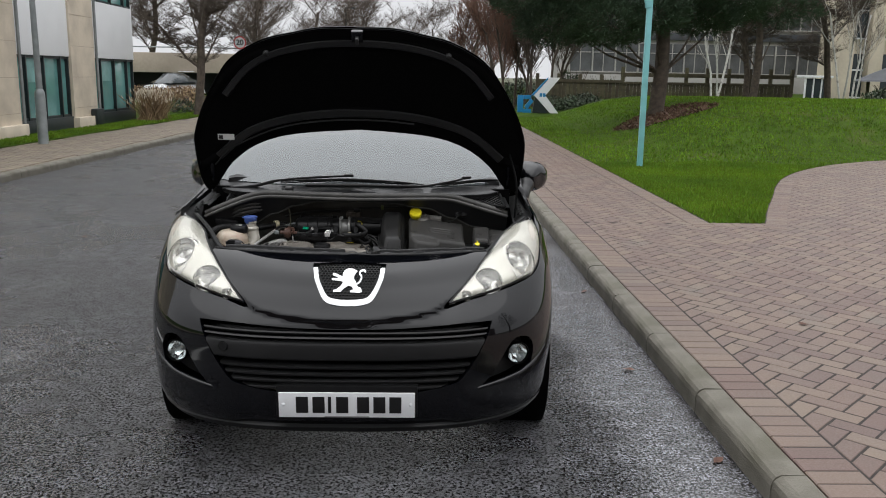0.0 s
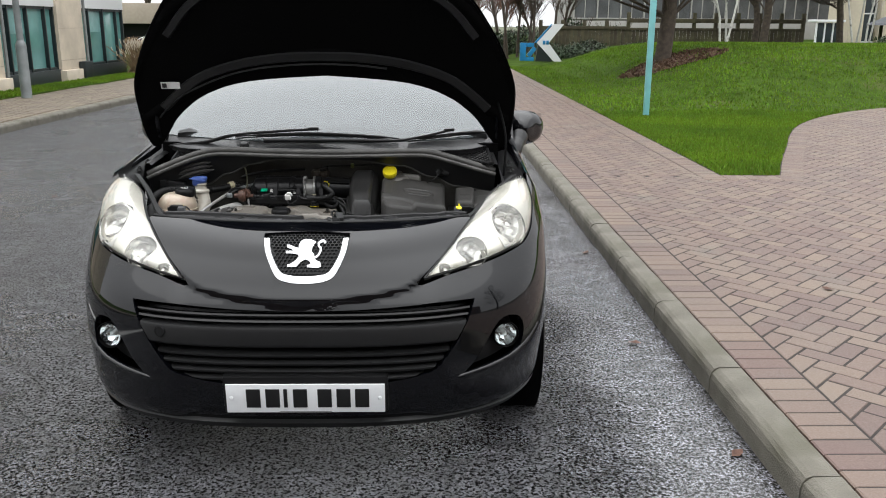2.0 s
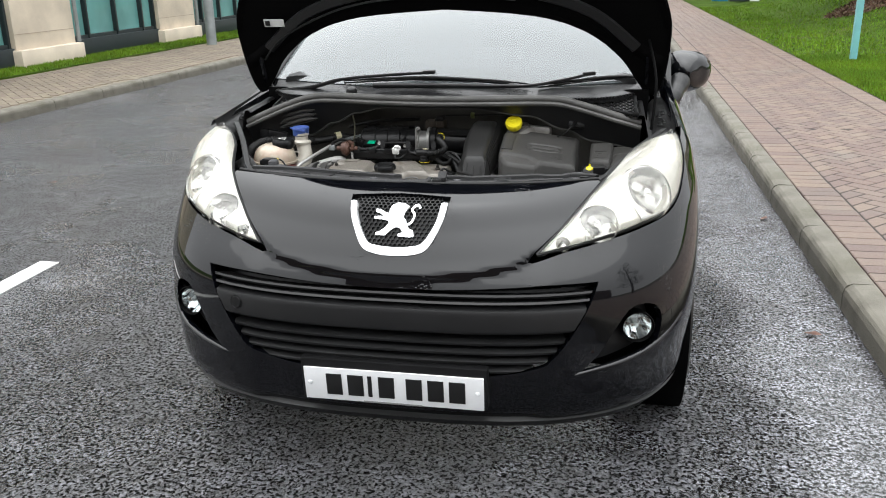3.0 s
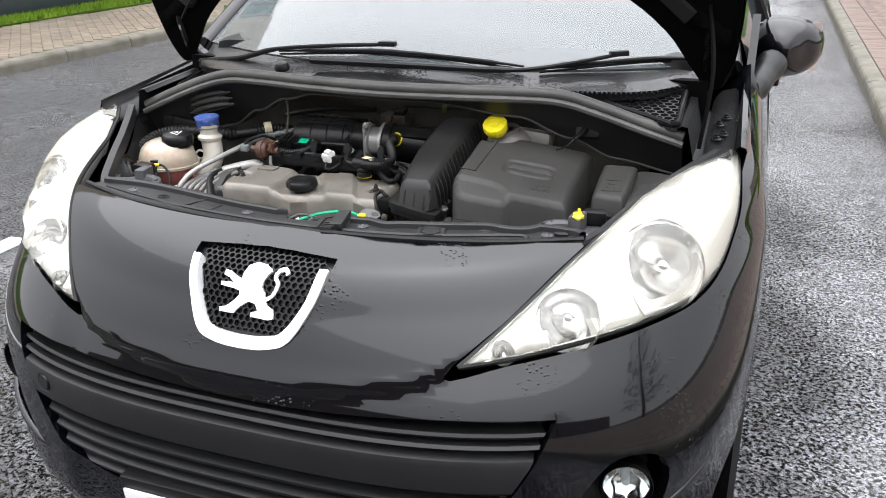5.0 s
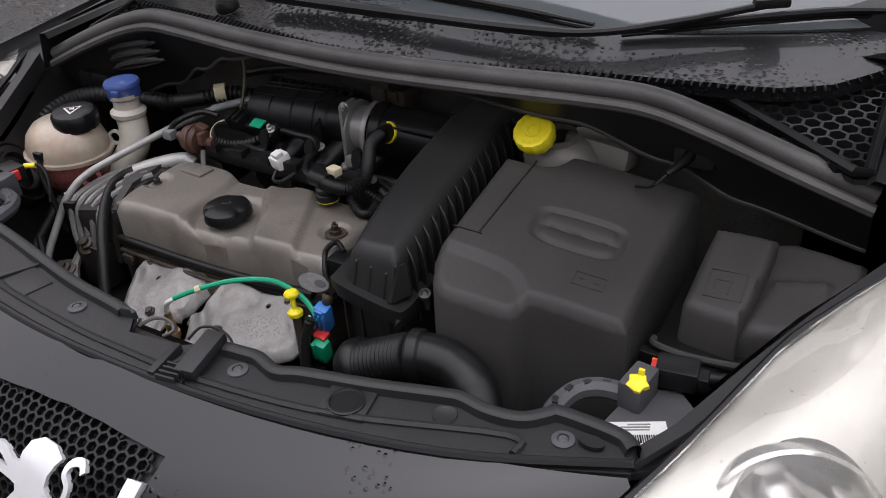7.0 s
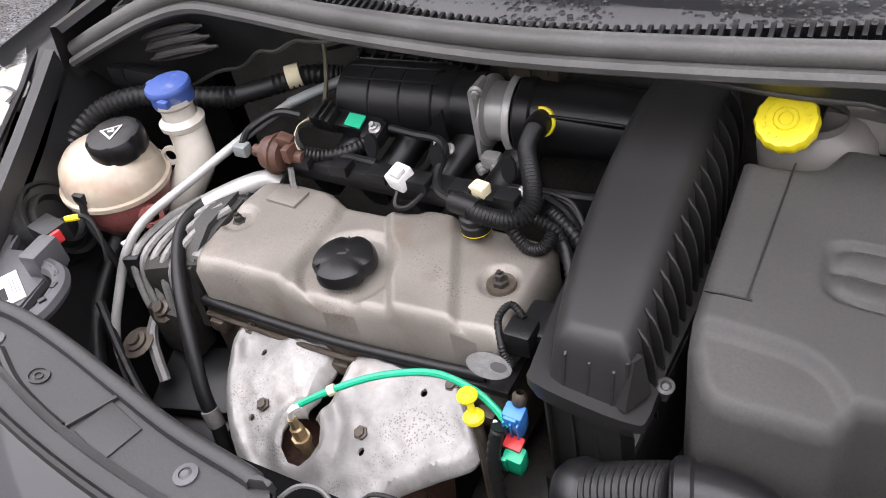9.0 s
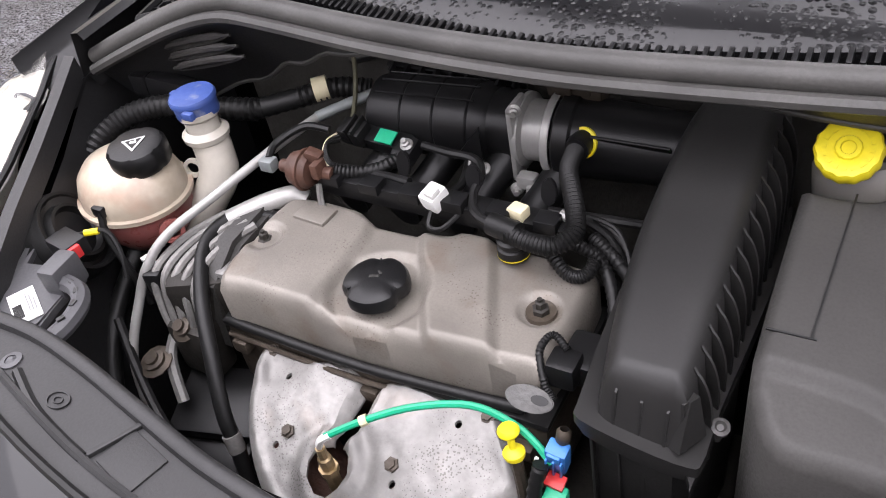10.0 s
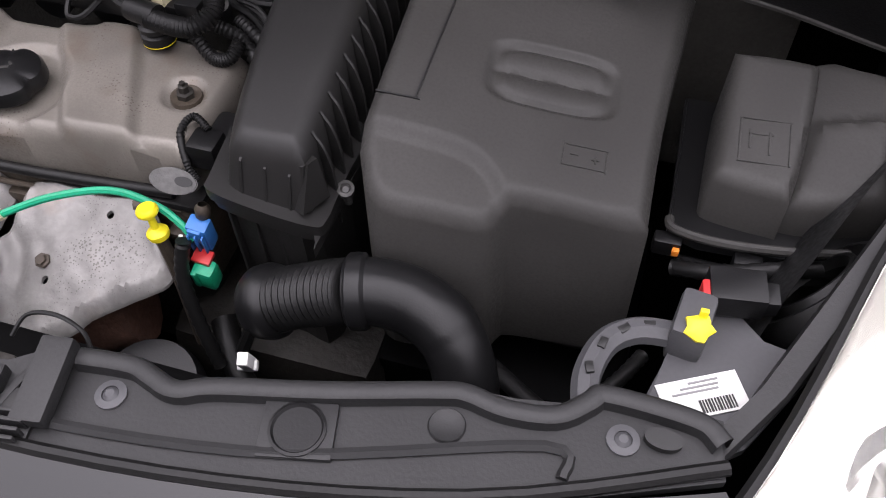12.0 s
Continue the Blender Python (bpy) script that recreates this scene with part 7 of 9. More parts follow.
# headlamp carriers and their plugs on both sides
for s in (1, -1):
    X = (lambda x: x) if s > 0 else (lambda x: -x + .018)
    plate_o = [(X(x), y) for x, y in ((.488, 3.505), (.535, 3.470), (.56, 3.49), (.64, 3.625), (.61, 3.615), (.592, 3.570), (.565, 3.575), (.548, 3.600), (.505, 3.585), (.498, 3.54))]
    br_ = part("lamp_carrier", prismed(plate_o, .012, pose(0, 0, .822), bevel=.003), "grey_lamp", car, "dark grey headlamp carrier with a barcode label")
    part("carrier_arch", tubed([(X(.452), 3.480, .838), (X(.447), 3.510, .840), (X(.455), 3.540, .842), (X(.475), 3.556, .843), (X(.502), 3.560, .843)], .0105, seg=8, n=5), "grey_lamp", br_)
    for k, (x, y) in enumerate(((.4475, 3.512), (.453, 3.534), (.466, 3.550), (.483, 3.558))):
        # black pieces on the arch paint its holes' dark
        part("arch_hole", boxes(((X(x), y, .8515), (.006, .009, .003), .001, (0, 0, s * (20 - 32 * k)))), "ink_and_shade", br_)
    part("carrier_block", boxes(((X(.512), 3.568, .845), (.026, .042, .040), .005, (0, 0, s * -8))), "grey_lamp", br_)
    pl = part("lamp_plug", boxes(((X(.540), 3.604, .850), (.042, .030, .024), .003, (0, 0, s * 8)), ((X(.565), 3.606, .848), (.012, .020, .016), .002, (0, 0, s * 8))), "plastic", br_)
    part("red_lock", boxes(((X(.520), 3.596, .852), (.010, .016, .016), .002, (0, 0, s * 8))), "redplastic", pl)
    lab_ = boxes(((0, 0, 0), (.060, .030, .0012)))
    lm = Matrix.Translation((X(.528), 3.520, .8352)) @ Matrix.Rotation(radians(s * 28), 4, "Z")
    bmesh.ops.transform(lab_, matrix=lm, verts=lab_.verts)
    lb = part("barcode_label", lab_, "label", br_, "white barcode label")
    for k in range(12):
        bb = boxes(((-.004 + .0022 * k, -.008, .0009), (.0011 if k % 3 else .0016, .010, .0008)))
        bmesh.ops.transform(bb, matrix=lm, verts=bb.verts)
        part("bar", bb, "ink_and_shade", lb)
    for k in range(3):
        bb = boxes(((-.004 + .004 * k, .004 + .0035 * k, .0009), (.034 - .006 * k, .0014, .0008)))
        bmesh.ops.transform(bb, matrix=lm, verts=bb.verts)
        part("print_line", bb, "ink_grey", lb)
    if s > 0:
        ym = part("adjuster_wheel", lathed([(.010, 0), (.010, .006), (.006, .008), (0, .008)], (.515, 3.556, .862), (0, -.4, 1), 12, wave=lambda a: 1 + .18 * math.cos(5 * a)), "yellow", br_, "yellow headlamp adjuster")
        part("adjuster_tab", boxes(((.516, 3.562, .872), (.006, .004, .012), .001)), "yellow", ym)
    else:
        part("plug_wire", tubed([(-.525, 3.62, .852), (-.50, 3.64, .85), (-.48, 3.635, .83), (-.47, 3.62, .80)], .0028, seg=6), "rubber", pl)
        part("plug_sleeve", tubed([(-.518, 3.626, .852), (-.505, 3.636, .851)], .0042, seg=8), "yellow", pl)
    # lamp back cover, round black lid and cable
    part("lamp_back_boot", lathed([(.030, -.004), (.034, .004), (.038, .004), (.042, -.006), (.048, -.006), (.052, .002), (.056, .002), (.060, -.010), (.060, -.05)], (X(.605), 3.655, .815), (-s * .75, .45, .5), 32), "rubber", br_)
    side = .012 if s < 0 else 0
    g = loft([[(X(x) - side, y, z - .004), (X(x - .003) - side, y, z + .001), (X(x - .018) - side, y + .004, z - .001), (X(x - .022) - side, y + .004, z - .030)]
              for x, y, z in ((.545, 3.470, .846), (.580, 3.520, .860), (.620, 3.600, .884), (.665, 3.690, .905), (.710, 3.770, .922), (.755, 3.845, .937))])
    bmesh.ops.recalc_face_normals(g, faces=g.faces)
    part("lamp_shroud", g, "plastic_slam", br_)
part("lamp_tie", tubed([(-.735, 3.735, .905), (-.750, 3.758, .925), (-.725, 3.762, .92), (-.725, 3.74, .912)], .003, seg=6), "grey_lamp", car)

# coolant tank with washer neck
TZ = .826
tk = part("coolant_tank", lathed([(.074, .0), (.073, .015), (.066, .034), (.053, .048), (.036, .056), (.0, .058)], (-.556, 3.735, TZ), (.03, -.02, 1), 36, squash=.88), "tank", car, "cream plastic coolant tank stained pink below its seam")
part("tank_lower", lathed([(.073, .0), (.072, -.02), (.064, -.045), (.05, -.065), (.02, -.075), (0, -.076)], (-.556, 3.735, TZ), (.03, -.02, 1), 36, squash=.88), "tank_pink", tk, "pink coolant showing through the plastic")
part("tank_seam", lathed([(.073, -.004), (.0795, -.003), (.0795, .003), (.073, .004)], (-.556, 3.735, TZ), (.03, -.02, 1), 40, squash=.88), "tank", tk)
part("filler_neck", lathed([(.038, -.02), (.037, .01), (.031, .02), (.030, .03)], (-.528, 3.745, .850), (.05, -.05, 1), 28), "tank", tk)
cp = part("tank_cap", lathed([(.036, -.002), (.038, .002), (.038, .020), (.034, .026), (.026, .028), (0, .028)], (-.526, 3.744, .873), (.05, -.05, 1), 48, wave=lambda a: 1 - .06 * max(0, math.cos(6 * a)) ** 6), "plastic", tk, "black ribbed tank cap with a warning triangle")
tri_ = [(0, .016), (-.015, -.010), (.015, -.010)]
tri_i = [(0, .0115), (-.0105, -.0075), (.0105, -.0075)]
part("warning_triangle", prismed(tri_, .0008, pose(-.524, 3.742, .9012, 3, 3, -20)), "white_conn", cp)
part("triangle_field", prismed(tri_i, .0008, pose(-.524, 3.742, .9016, 3, 3, -20)), "plastic", cp)
part("triangle_mark", boxes(((-.524, 3.741, .9026), (.008, .004, .0006), 0, (3, 3, 30)), ((-.524, 3.745, .9026), (.006, .002, .0006), 0, (3, 3, -40))), "white_conn", cp)
part("tank_lug", lathed([(.010, 0), (.016, .0), (.016, .008), (.010, .008), (.010, 0)], (-.482, 3.712, .798), (.7, -.7, .2), 20), "tank_pink", tk)
part("tank_lug", lathed([(.005, 0), (.009, .0), (.009, .005), (.005, .005), (.005, 0)], (-.625, 3.70, .818), (0, 0, 1), 16), "tank", tk)
part("tank_strap", tubed([(-.545, 3.672, .842), (-.540, 3.662, .815), (-.520, 3.655, .775), (-.50, 3.65, .72)], .005, seg=8), "rubber", tk)
part("strap_clip", boxes(((-.547, 3.674, .842), (.018, .014, .014), .002)), "plastic", tk)
wn_ = part("washer_neck", tubed([(-.488, 3.822, .905), (-.486, 3.820, .880), (-.478, 3.815, .850), (-.474, 3.804, .818), (-.492, 3.784, .785), (-.52, 3.77, .745)], [.026, .022, .025, .0255, .025, .024], seg=20, n=6), "neck", car, "cream plastic washer bottle neck with a blue cap")
part("neck_bulge", lathed([(.022, 0), (.0295, .006), (.0305, .013), (.023, .020)], (-.484, 3.818, .864), (.03, .02, 1), 24), "neck", wn_)
bcp = part("blue_cap", lathed([(.0265, -.014), (.028, -.010), (.028, .006), (.0300, .007), (.0304, .012), (.0285, .015), (0, .0165)], (-.490, 3.824, .912), (.0, -.03, 1), 36), "bluecap", wn_, "blue washer fluid cap")
part("cap_tab", boxes(((-.522, 3.826, .921), (.014, .010, .004), .001)), "bluecap", bcp)
part("cap_tab", boxes(((-.468, 3.790, .918), (.016, .008, .010), .002)), "bluecap", bcp)
part("neck_lug", lathed([(.008, 0), (.013, .0), (.013, .006), (.008, .006), (.008, 0)], (-.500, 3.792, .835), (.5, -1, .2), 18), "neck", wn_)

# left flank: loom, silver pipes, ribbed bracket, black hose
part("thick_loom", tubed([(-.47, 3.90, .86), (-.53, 3.875, .868), (-.60, 3.855, .872), (-.645, 3.82, .865), (-.665, 3.77, .84), (-.66, 3.73, .79), (-.64, 3.70, .73)], .0165, seg=14, n=14, ribs=.002), "rubber", car, "thick black corrugated wiring loom")
part("thick_loom", tubed([(-.47, 3.895, .862), (-.42, 3.935, .865), (-.38, 3.965, .868), (-.34, 3.985, .86)], .0145, seg=14, n=12, ribs=.0018), "rubber", car, "thick black corrugated wiring loom")
part("buff_tape", tubed([(-.405, 3.948, .870), (-.390, 3.960, .871)], .0165, seg=14), "tape", car)
part("left_bracket", boxes(((-.60, 3.885, .885), (.07, .025, .03), .005, (0, 12, 10)), ((-.645, 3.875, .892), (.03, .02, .03), .005)), "plastic", car)
part("coolant_pipe", tubed([(-.365, 3.900, .866), (-.382, 3.840, .862), (-.416, 3.735, .845), (-.446, 3.680, .826), (-.462, 3.648, .800), (-.474, 3.623, .76), (-.475, 3.58, .70), (-.47, 3.56, .62)], .006, seg=12), "alu_clean", car, "bare aluminium pipe")
part("coolant_pipe", tubed([(-.27, 3.99, .872), (-.305, 3.972, .872), (-.34, 3.935, .868), (-.366, 3.898, .866)], .007, seg=10), "steel", car)
part("coolant_pipe", tubed([(-.330, 3.802, .812), (-.345, 3.797, .820), (-.37, 3.772, .820), (-.40, 3.735, .815)], .0125, seg=12), "alu_clean", car, "bare aluminium pipe")
for i in range(5):
    o = .016 * i
    part("bracket_rib", tubed([(-.408 + o * .8, 3.742 - o * .1, .818), (-.438 + o * .9, 3.696 - o * .05, .810), (-.452 + o, 3.648, .793), (-.446 + o, 3.630, .752), (-.430 + o * .8, 3.620, .715)], .0055, seg=8), "alu_dull", car)
part("engine_bracket", boxes(((-.40, 3.675, .762), (.085, .075, .07), .015, (0, 0, 25)), ((-.405, 3.632, .70), (.06, .04, .08), .01)), "grimy_shaded", car, "cast alloy engine bracket with ribs")
ring_bolt("bracket_bolt", (-.408, 3.622, .735), .009, "oily", car, axis=(0, -.6, 1), h=.016)
part("belt_cover", prismed([(3.64, .70), (3.80, .70), (3.81, .80), (3.78, .825), (3.70, .82), (3.65, .79)], .03, Matrix(((0, 0, 1, -.385), (1, 0, 0, 0), (0, 1, 0, 0), (0, 0, 0, 1))), bevel=.008), "plastic_grey", car, "black plastic timing belt cover")
part("heater_hose", tubed([(-.352, 3.765, .806), (-.385, 3.752, .815), (-.402, 3.728, .816), (-.401, 3.687, .810), (-.366, 3.632, .788), (-.332, 3.590, .75), (-.304, 3.554, .70), (-.289, 3.541, .66), (-.27, 3.52, .60)], .0090, seg=12), "rubber", car, "black rubber hose along the engine")
part("hose_sleeve", tubed([(-.295, 3.545, .68), (-.288, 3.540, .66)], .0105, seg=12), "alu_dull", car)
part("horn_bracket", boxes(((-.36, 3.60, .64), (.13, .09, .02), .004, (12, 0, 15)), ((-.36, 3.55, .60), (.11, .05, .03), .004, (20, 0, 15))), "plastic", car)
# deep parts coloured dark to stand in for the bay's shade
part("lower_block", boxes(((-.16, 3.72, .56), (.40, .18, .16), .02)), "grimy_shaded", car)
part("gearbox", boxes(((.12, 3.70, .53), (.24, .24, .14), .03)), "grimy_shaded", car)
part("bay_hose", tubed([(.07, 3.60, .62), (.12, 3.54, .60), (.20, 3.50, .62), (.30, 3.47, .63)], .014, seg=10), "rubber", car)
part("bay_hose", tubed([(.36, 3.60, .66), (.42, 3.56, .67), (.47, 3.54, .68)], .009, seg=10), "rubber", car)
# near-black colour paints the dark void behind the radiator
part("cooling_fan_shroud", boxes(((-.05, 3.43, .66), (.75, .05, .3), .015)), "paint_in", car)
part("expansion_hose", tubed([(-.56, 3.70, .75), (-.55, 3.62, .70), (-.50, 3.55, .66), (-.42, 3.50, .64)], .012, seg=10), "rubber", car)

part("bulkhead_cable", tubed([(-.02, 3.99, .945), (.05, 3.985, .948), (.10, 3.98, .950), (.2, 3.975, .955), (.32, 3.96, .955), (.43, 3.93, .945)], .003, seg=6), "rubber", car)
part("green_grommet", lathed([(.008, 0), (.011, .002), (.011, .012), (.008, .014)], (.088, 3.981, .949), (1, 0, 0), 16), "moss", car)
part("bulkhead_pipe", tubed([(-.36, 3.985, .90), (-.30, 3.99, .915), (-.22, 3.995, .925), (-.10, 4.0, .93)], .006, seg=8), "rubber", car)
part("bulkhead_wire", tubed([(-.345, 3.97, .95), (-.335, 3.96, .92), (-.33, 3.94, .88), (-.335, 3.92, .84)], .003, seg=6), "tape_dark", car)
for i in range(4):
    part("loose_wire", tubed([(-.318, 3.886 - .004 * i, .862 - .003 * i), (-.330 + .002 * i, 3.866 - .003 * i, .858), (-.322 + .003 * i, 3.842, .850), (-.30 + .004 * i, 3.828, .846)], .0016, seg=6), "tape" if i == 0 else "rubber", car)
for i in range(4):
    part("loose_wire", tubed([(.03 + .008 * i, 3.835, .848 - .004 * i), (.060 + .006 * i, 3.828 - .006 * i, .842 - .006 * i), (.082 + .004 * i, 3.80 - .006 * i, .818 - .006 * i), (.086, 3.76, .785)], .0026, seg=6), "rubber", car)
for k in range(5):
    a = radians(60 + 24 * k)
    part("manifold_rib", tubed([(-.285, 3.951 - .0495 * math.cos(a), .856 + .0495 * math.sin(a)), (-.150, 3.955 - .0495 * math.cos(a), .860 + .0495 * math.sin(a))], .0014, seg=5, smooth_path=False), "plastic", man)
# small things deep in the bay
part("lower_cable", tubed([(-.50, 3.60, .74), (-.46, 3.57, .70), (-.41, 3.54, .67), (-.36, 3.52, .65)], .006, seg=8), "rubber", car)
part("lower_cable", tubed([(-.44, 3.64, .72), (-.43, 3.60, .70), (-.40, 3.57, .66)], .0075, seg=8), "alu_dull", car)
part("hose_connector", boxes(((-.455, 3.645, .778), (.022, .020, .034), .004, (0, 0, 20))), "plastic", car)
part("white_tag", boxes(((-.475, 3.66, .79), (.030, .010, .006), .001, (0, 0, -12))), "white_conn", car)
ring_bolt("mount_bolt", (-.44, 3.585, .70), .011, "oily", car, axis=(0, -.3, 1), h=.014)
part("fan_motor", lathed([(0, .018), (.02, .018), (.024, .010), (.050, .008), (.052, 0), (.052, -.02)], (.04, 3.50, .63), (0, -.2, 1), 28), "plastic", car)
for k in range(9):
    a = 2 * math.pi * k / 9
    part("fan_rib", boxes(((.04 + .036 * math.cos(a), 3.50 + .036 * math.sin(a), .640), (.024, .003, .006), .001, (0, 0, math.degrees(a)))), "plastic", car)
part("bay_loom", tubed([(.40, 3.50, .70), (.44, 3.53, .74), (.47, 3.56, .75), (.49, 3.60, .74)], .007, seg=10, n=10, ribs=.001), "rubber", car)
part("bay_loom", tubed([(.66, 3.70, .79), (.60, 3.68, .80), (.54, 3.66, .80), (.50, 3.67, .78)], .008, seg=10, n=10, ribs=.001), "rubber", car)


# ---- planting and trees ----
def limb(V, F, a, b, ra, rb, seg):
    """A tapered piece of branch from a to b."""
    t = (b - a)
    if t.length < 1e-5:
        return
    t.normalize()
    u = t.cross(Vector((0.3, 0.2, 1) if abs(t.z) < .9 else (1, 0, 0))).normalized()
    w = t.cross(u)
    i = len(V)
    for p, r in ((a, ra), (b, rb)):
        for j in range(seg):
            q = 2 * math.pi * j / seg
            V.append(p + (u * math.cos(q) + w * math.sin(q)) * r)
    for j in range(seg):
        F.append((i + j, i + (j + 1) % seg, i + seg + (j + 1) % seg, i + seg + j))


def bare_tree(name, label, base, height, r0, seed, bark="bark", twig="twig", spread=0.9, fork=0.28, levels=5, up=0.35, droop=0.0, lean=(0, 0), kids=3, thin=0.0035):
    """A leafless tree: tapered trunk, limbs and a haze of twigs."""
    rnd = random.Random(seed)
    wood, fine = ([], []), ([], [])

    def grow(p, d, length, r, lvl):
        n = 4 if lvl < 2 else 3
        seg = (9, 7, 5, 3, 3, 3)[min(lvl, 5)]
        V, F = wood if lvl < 3 else fine
        for k in range(n):
            d2 = (d + Vector((rnd.gauss(0, .10), rnd.gauss(0, .10), rnd.gauss(0, .06) + (up * .12 if lvl else 0) - droop * lvl * .03))).normalized()
            q = p + d2 * length / n
            rb = r * (1 - .5 * (k + 1) / n) if lvl else r * (1 - .35 * (k + 1) / n)
            ra = r * (1 - .5 * k / n) if lvl else r * (1 - .35 * k / n)
            limb(V, F, p, q, ra, rb, seg)
            if lvl < levels and (lvl > 0 or k >= 1):
                for _ in range(rnd.randint(kids - 1, kids)):
                    a = rnd.uniform(0, 6.283)
                    side = Vector((math.cos(a), math.sin(a), rnd.uniform(.0, .7) * (1 if lvl < 2 else .6)))
                    nd = (d2 * (1 - spread * .55) + side.normalized() * spread).normalized()
                    grow(p.lerp(q, rnd.uniform(.2, 1)), nd, length * rnd.uniform(.38, .62), max(rb * rnd.uniform(.30, .48), thin), lvl + 1)
            p, d = q, d2
    e = thing(name, label, "tree", base)
    b = Vector(base)
    limb(*wood, b - Vector((0, 0, .15)), b + Vector((lean[0] * .1, lean[1] * .1, .12)), r0 * 1.5, r0 * 1.05, 9)
    grow(b + Vector((lean[0] * .1, lean[1] * .1, .1)), Vector((lean[0], lean[1], 1)).normalized(), height * .62, r0, 0)
    part_me("trunk", mesh_of("trunk", *wood), bark, e)
    part_me("crown", mesh_of("crown", *fine), twig, e, kind="stuff")
    return e


def pine(name, label, base, height, r0, seed, clumps, dense=1.0):
    """A pine: scaly trunk, crooked limbs and clumps of needles; clumps: ellipsoids (centre, radii, count)."""
    rnd = random.Random(seed)
    V, F = [], []
    e = thing(name, label, "tree", base)
    b = Vector(base)
    path = [b - Vector((0, 0, .2))] + [b + Vector((.10 * math.sin(k * 1.1), .05 * k * .1, height * k / 8)) for k in range(9)]
    for k in range(len(path) - 1):
        limb(V, F, path[k], path[k + 1], r0 * (1.12 - .10 * k), r0 * (1.12 - .10 * (k + 1)), 12)
    NV, NF = [], []
    for c, rad, n in clumps:
        n = int(n * dense)
        c = Vector(c)
        root = path[min(8, max(2, int((c.z - b.z) / height * 8)))]
        mid = root.lerp(c, .5) + Vector((0, 0, -.15))
        limb(V, F, root, mid, r0 * .20, r0 * .13, 6)
        limb(V, F, mid, c, r0 * .13, r0 * .05, 5)
        for _ in range(n):
            d = Vector((rnd.gauss(0, 1), rnd.gauss(0, 1), rnd.gauss(0, 1))).normalized() * rnd.uniform(.25, 1.0) ** .5
            p = c + Vector((d.x * rad[0], d.y * rad[1], d.z * rad[2]))
            if rnd.random() < .10:
                limb(V, F, c.lerp(p, .3), p, .012, .006, 3)
            out = Vector((d.x, d.y, d.z * .5 + .35)).normalized()
            for _ in range(11):
                g = (out + Vector((rnd.gauss(0, .55), rnd.gauss(0, .55), rnd.gauss(0, .55)))).normalized() * rnd.uniform(.09, .17)
                w = g.cross(Vector((rnd.random(), rnd.random(), rnd.random()))).normalized() * .011
                i = len(NV)
                q = p + Vector((rnd.gauss(0, .06), rnd.gauss(0, .06), rnd.gauss(0, .05)))
                NV += [q - w, q + w, q + g]
                NF.append((i, i + 1, i + 2))
    part_me("trunk", mesh_of("trunk", V, F), "bark", e)
    part_me("crown", mesh_of("crown", NV, NF), "needle", e, smooth=False, kind="stuff")
    return e


def shrub(name, label, base, rad, n, mt, seed, leaf=0.05):
    rnd = random.Random(seed)
    V, F = [], []
    c = Vector(base)
    TV, TF = [], []
    for _ in range(14):
        a = rnd.uniform(0, 6.283)
        limb(TV, TF, c, c + Vector((math.cos(a) * rad[0] * .6, math.sin(a) * rad[1] * .6, rad[2] * 1.2)), .02, .006, 4)
    for _ in range(n):
        d = Vector((rnd.gauss(0, 1), rnd.gauss(0, 1), abs(rnd.gauss(0, 1)))).normalized() * rnd.uniform(.3, 1) ** .4
        k = 1 + .22 * noise.noise(d * 3 + Vector((seed, 0, 0)))
        p = c + Vector((d.x * rad[0] * k, d.y * rad[1] * k, d.z * rad[2] * 1.9 * k * .55 + .05))
        u = Vector((rnd.gauss(0, 1), rnd.gauss(0, 1), rnd.gauss(0, 1))).normalized() * leaf
        w = u.cross(d + Vector((.1, .2, .3))).normalized() * leaf * .5
        i = len(V)
        V += [p - u, p + w, p + u, p - w]
        F.append((i, i + 1, i + 2, i + 3))
    e = thing(name, label, "shrub", base)
    part_me("stems", mesh_of("stems", TV, TF), "twig", e)
    part_me("foliage", mesh_of("foliage", V, F), mt, e, smooth=False, kind="stuff")
    return e


pine("pine_tree", "dark green pine with a thick scaly trunk on the lawn", (6.22, 21.5, lawn_z(6.22, 21.5)), 7.9, .20, 3,
     [((4.9, 21.1, 2.85), (1.05, .95, .55), 420), ((3.65, 21.7, 2.85), (1.05, .95, .55), 400), ((2.8, 21.5, 3.6), (.95, .95, .6), 330), ((5.9, 20.9, 3.05), (.8, .9, .45), 260), ((4.5, 22.0, 3.85), (1.5, 1.2, .7), 520),
      ((7.3, 21.7, 3.15), (.95, .95, .5), 330), ((8.2, 21.9, 3.6), (.95, .95, .6), 330), ((6.7, 21.3, 3.95), (1.4, 1.2, .7), 430), ((5.3, 21.7, 5.1), (1.9, 1.5, .95), 480), ((6.6, 21.5, 6.5), (1.6, 1.4, .95), 380), ((6.3, 21.5, 7.9), (.95, .95, .85), 220), ((3.2, 21.1, 4.7), (1.05, .95, .75), 260)], dense=1.8)
pine("pine_tree", "dark green pine standing behind the mound", (12.0, 30.0, .75), 9.0, .14, 8,
     [((10.6, 29.5, 4.0), (1.4, 1.2, .7), 420), ((12.6, 29.6, 4.0), (1.5, 1.2, .7), 420), ((11.6, 30, 5.2), (1.9, 1.5, .9), 460), ((13.4, 30, 5.6), (1.5, 1.2, .8), 330), ((12, 30, 7.2), (1.6, 1.4, 1.0), 330), ((9.6, 30, 4.8), (1.2, 1.1, .7), 300)])
bare_tree("bare_tree", "leafless roadside tree with spreading limbs on the verge", (-6.95, 28.0, .13), 7.6, .14, 21, spread=1.05, up=.12, kids=3, levels=5, thin=.0045)
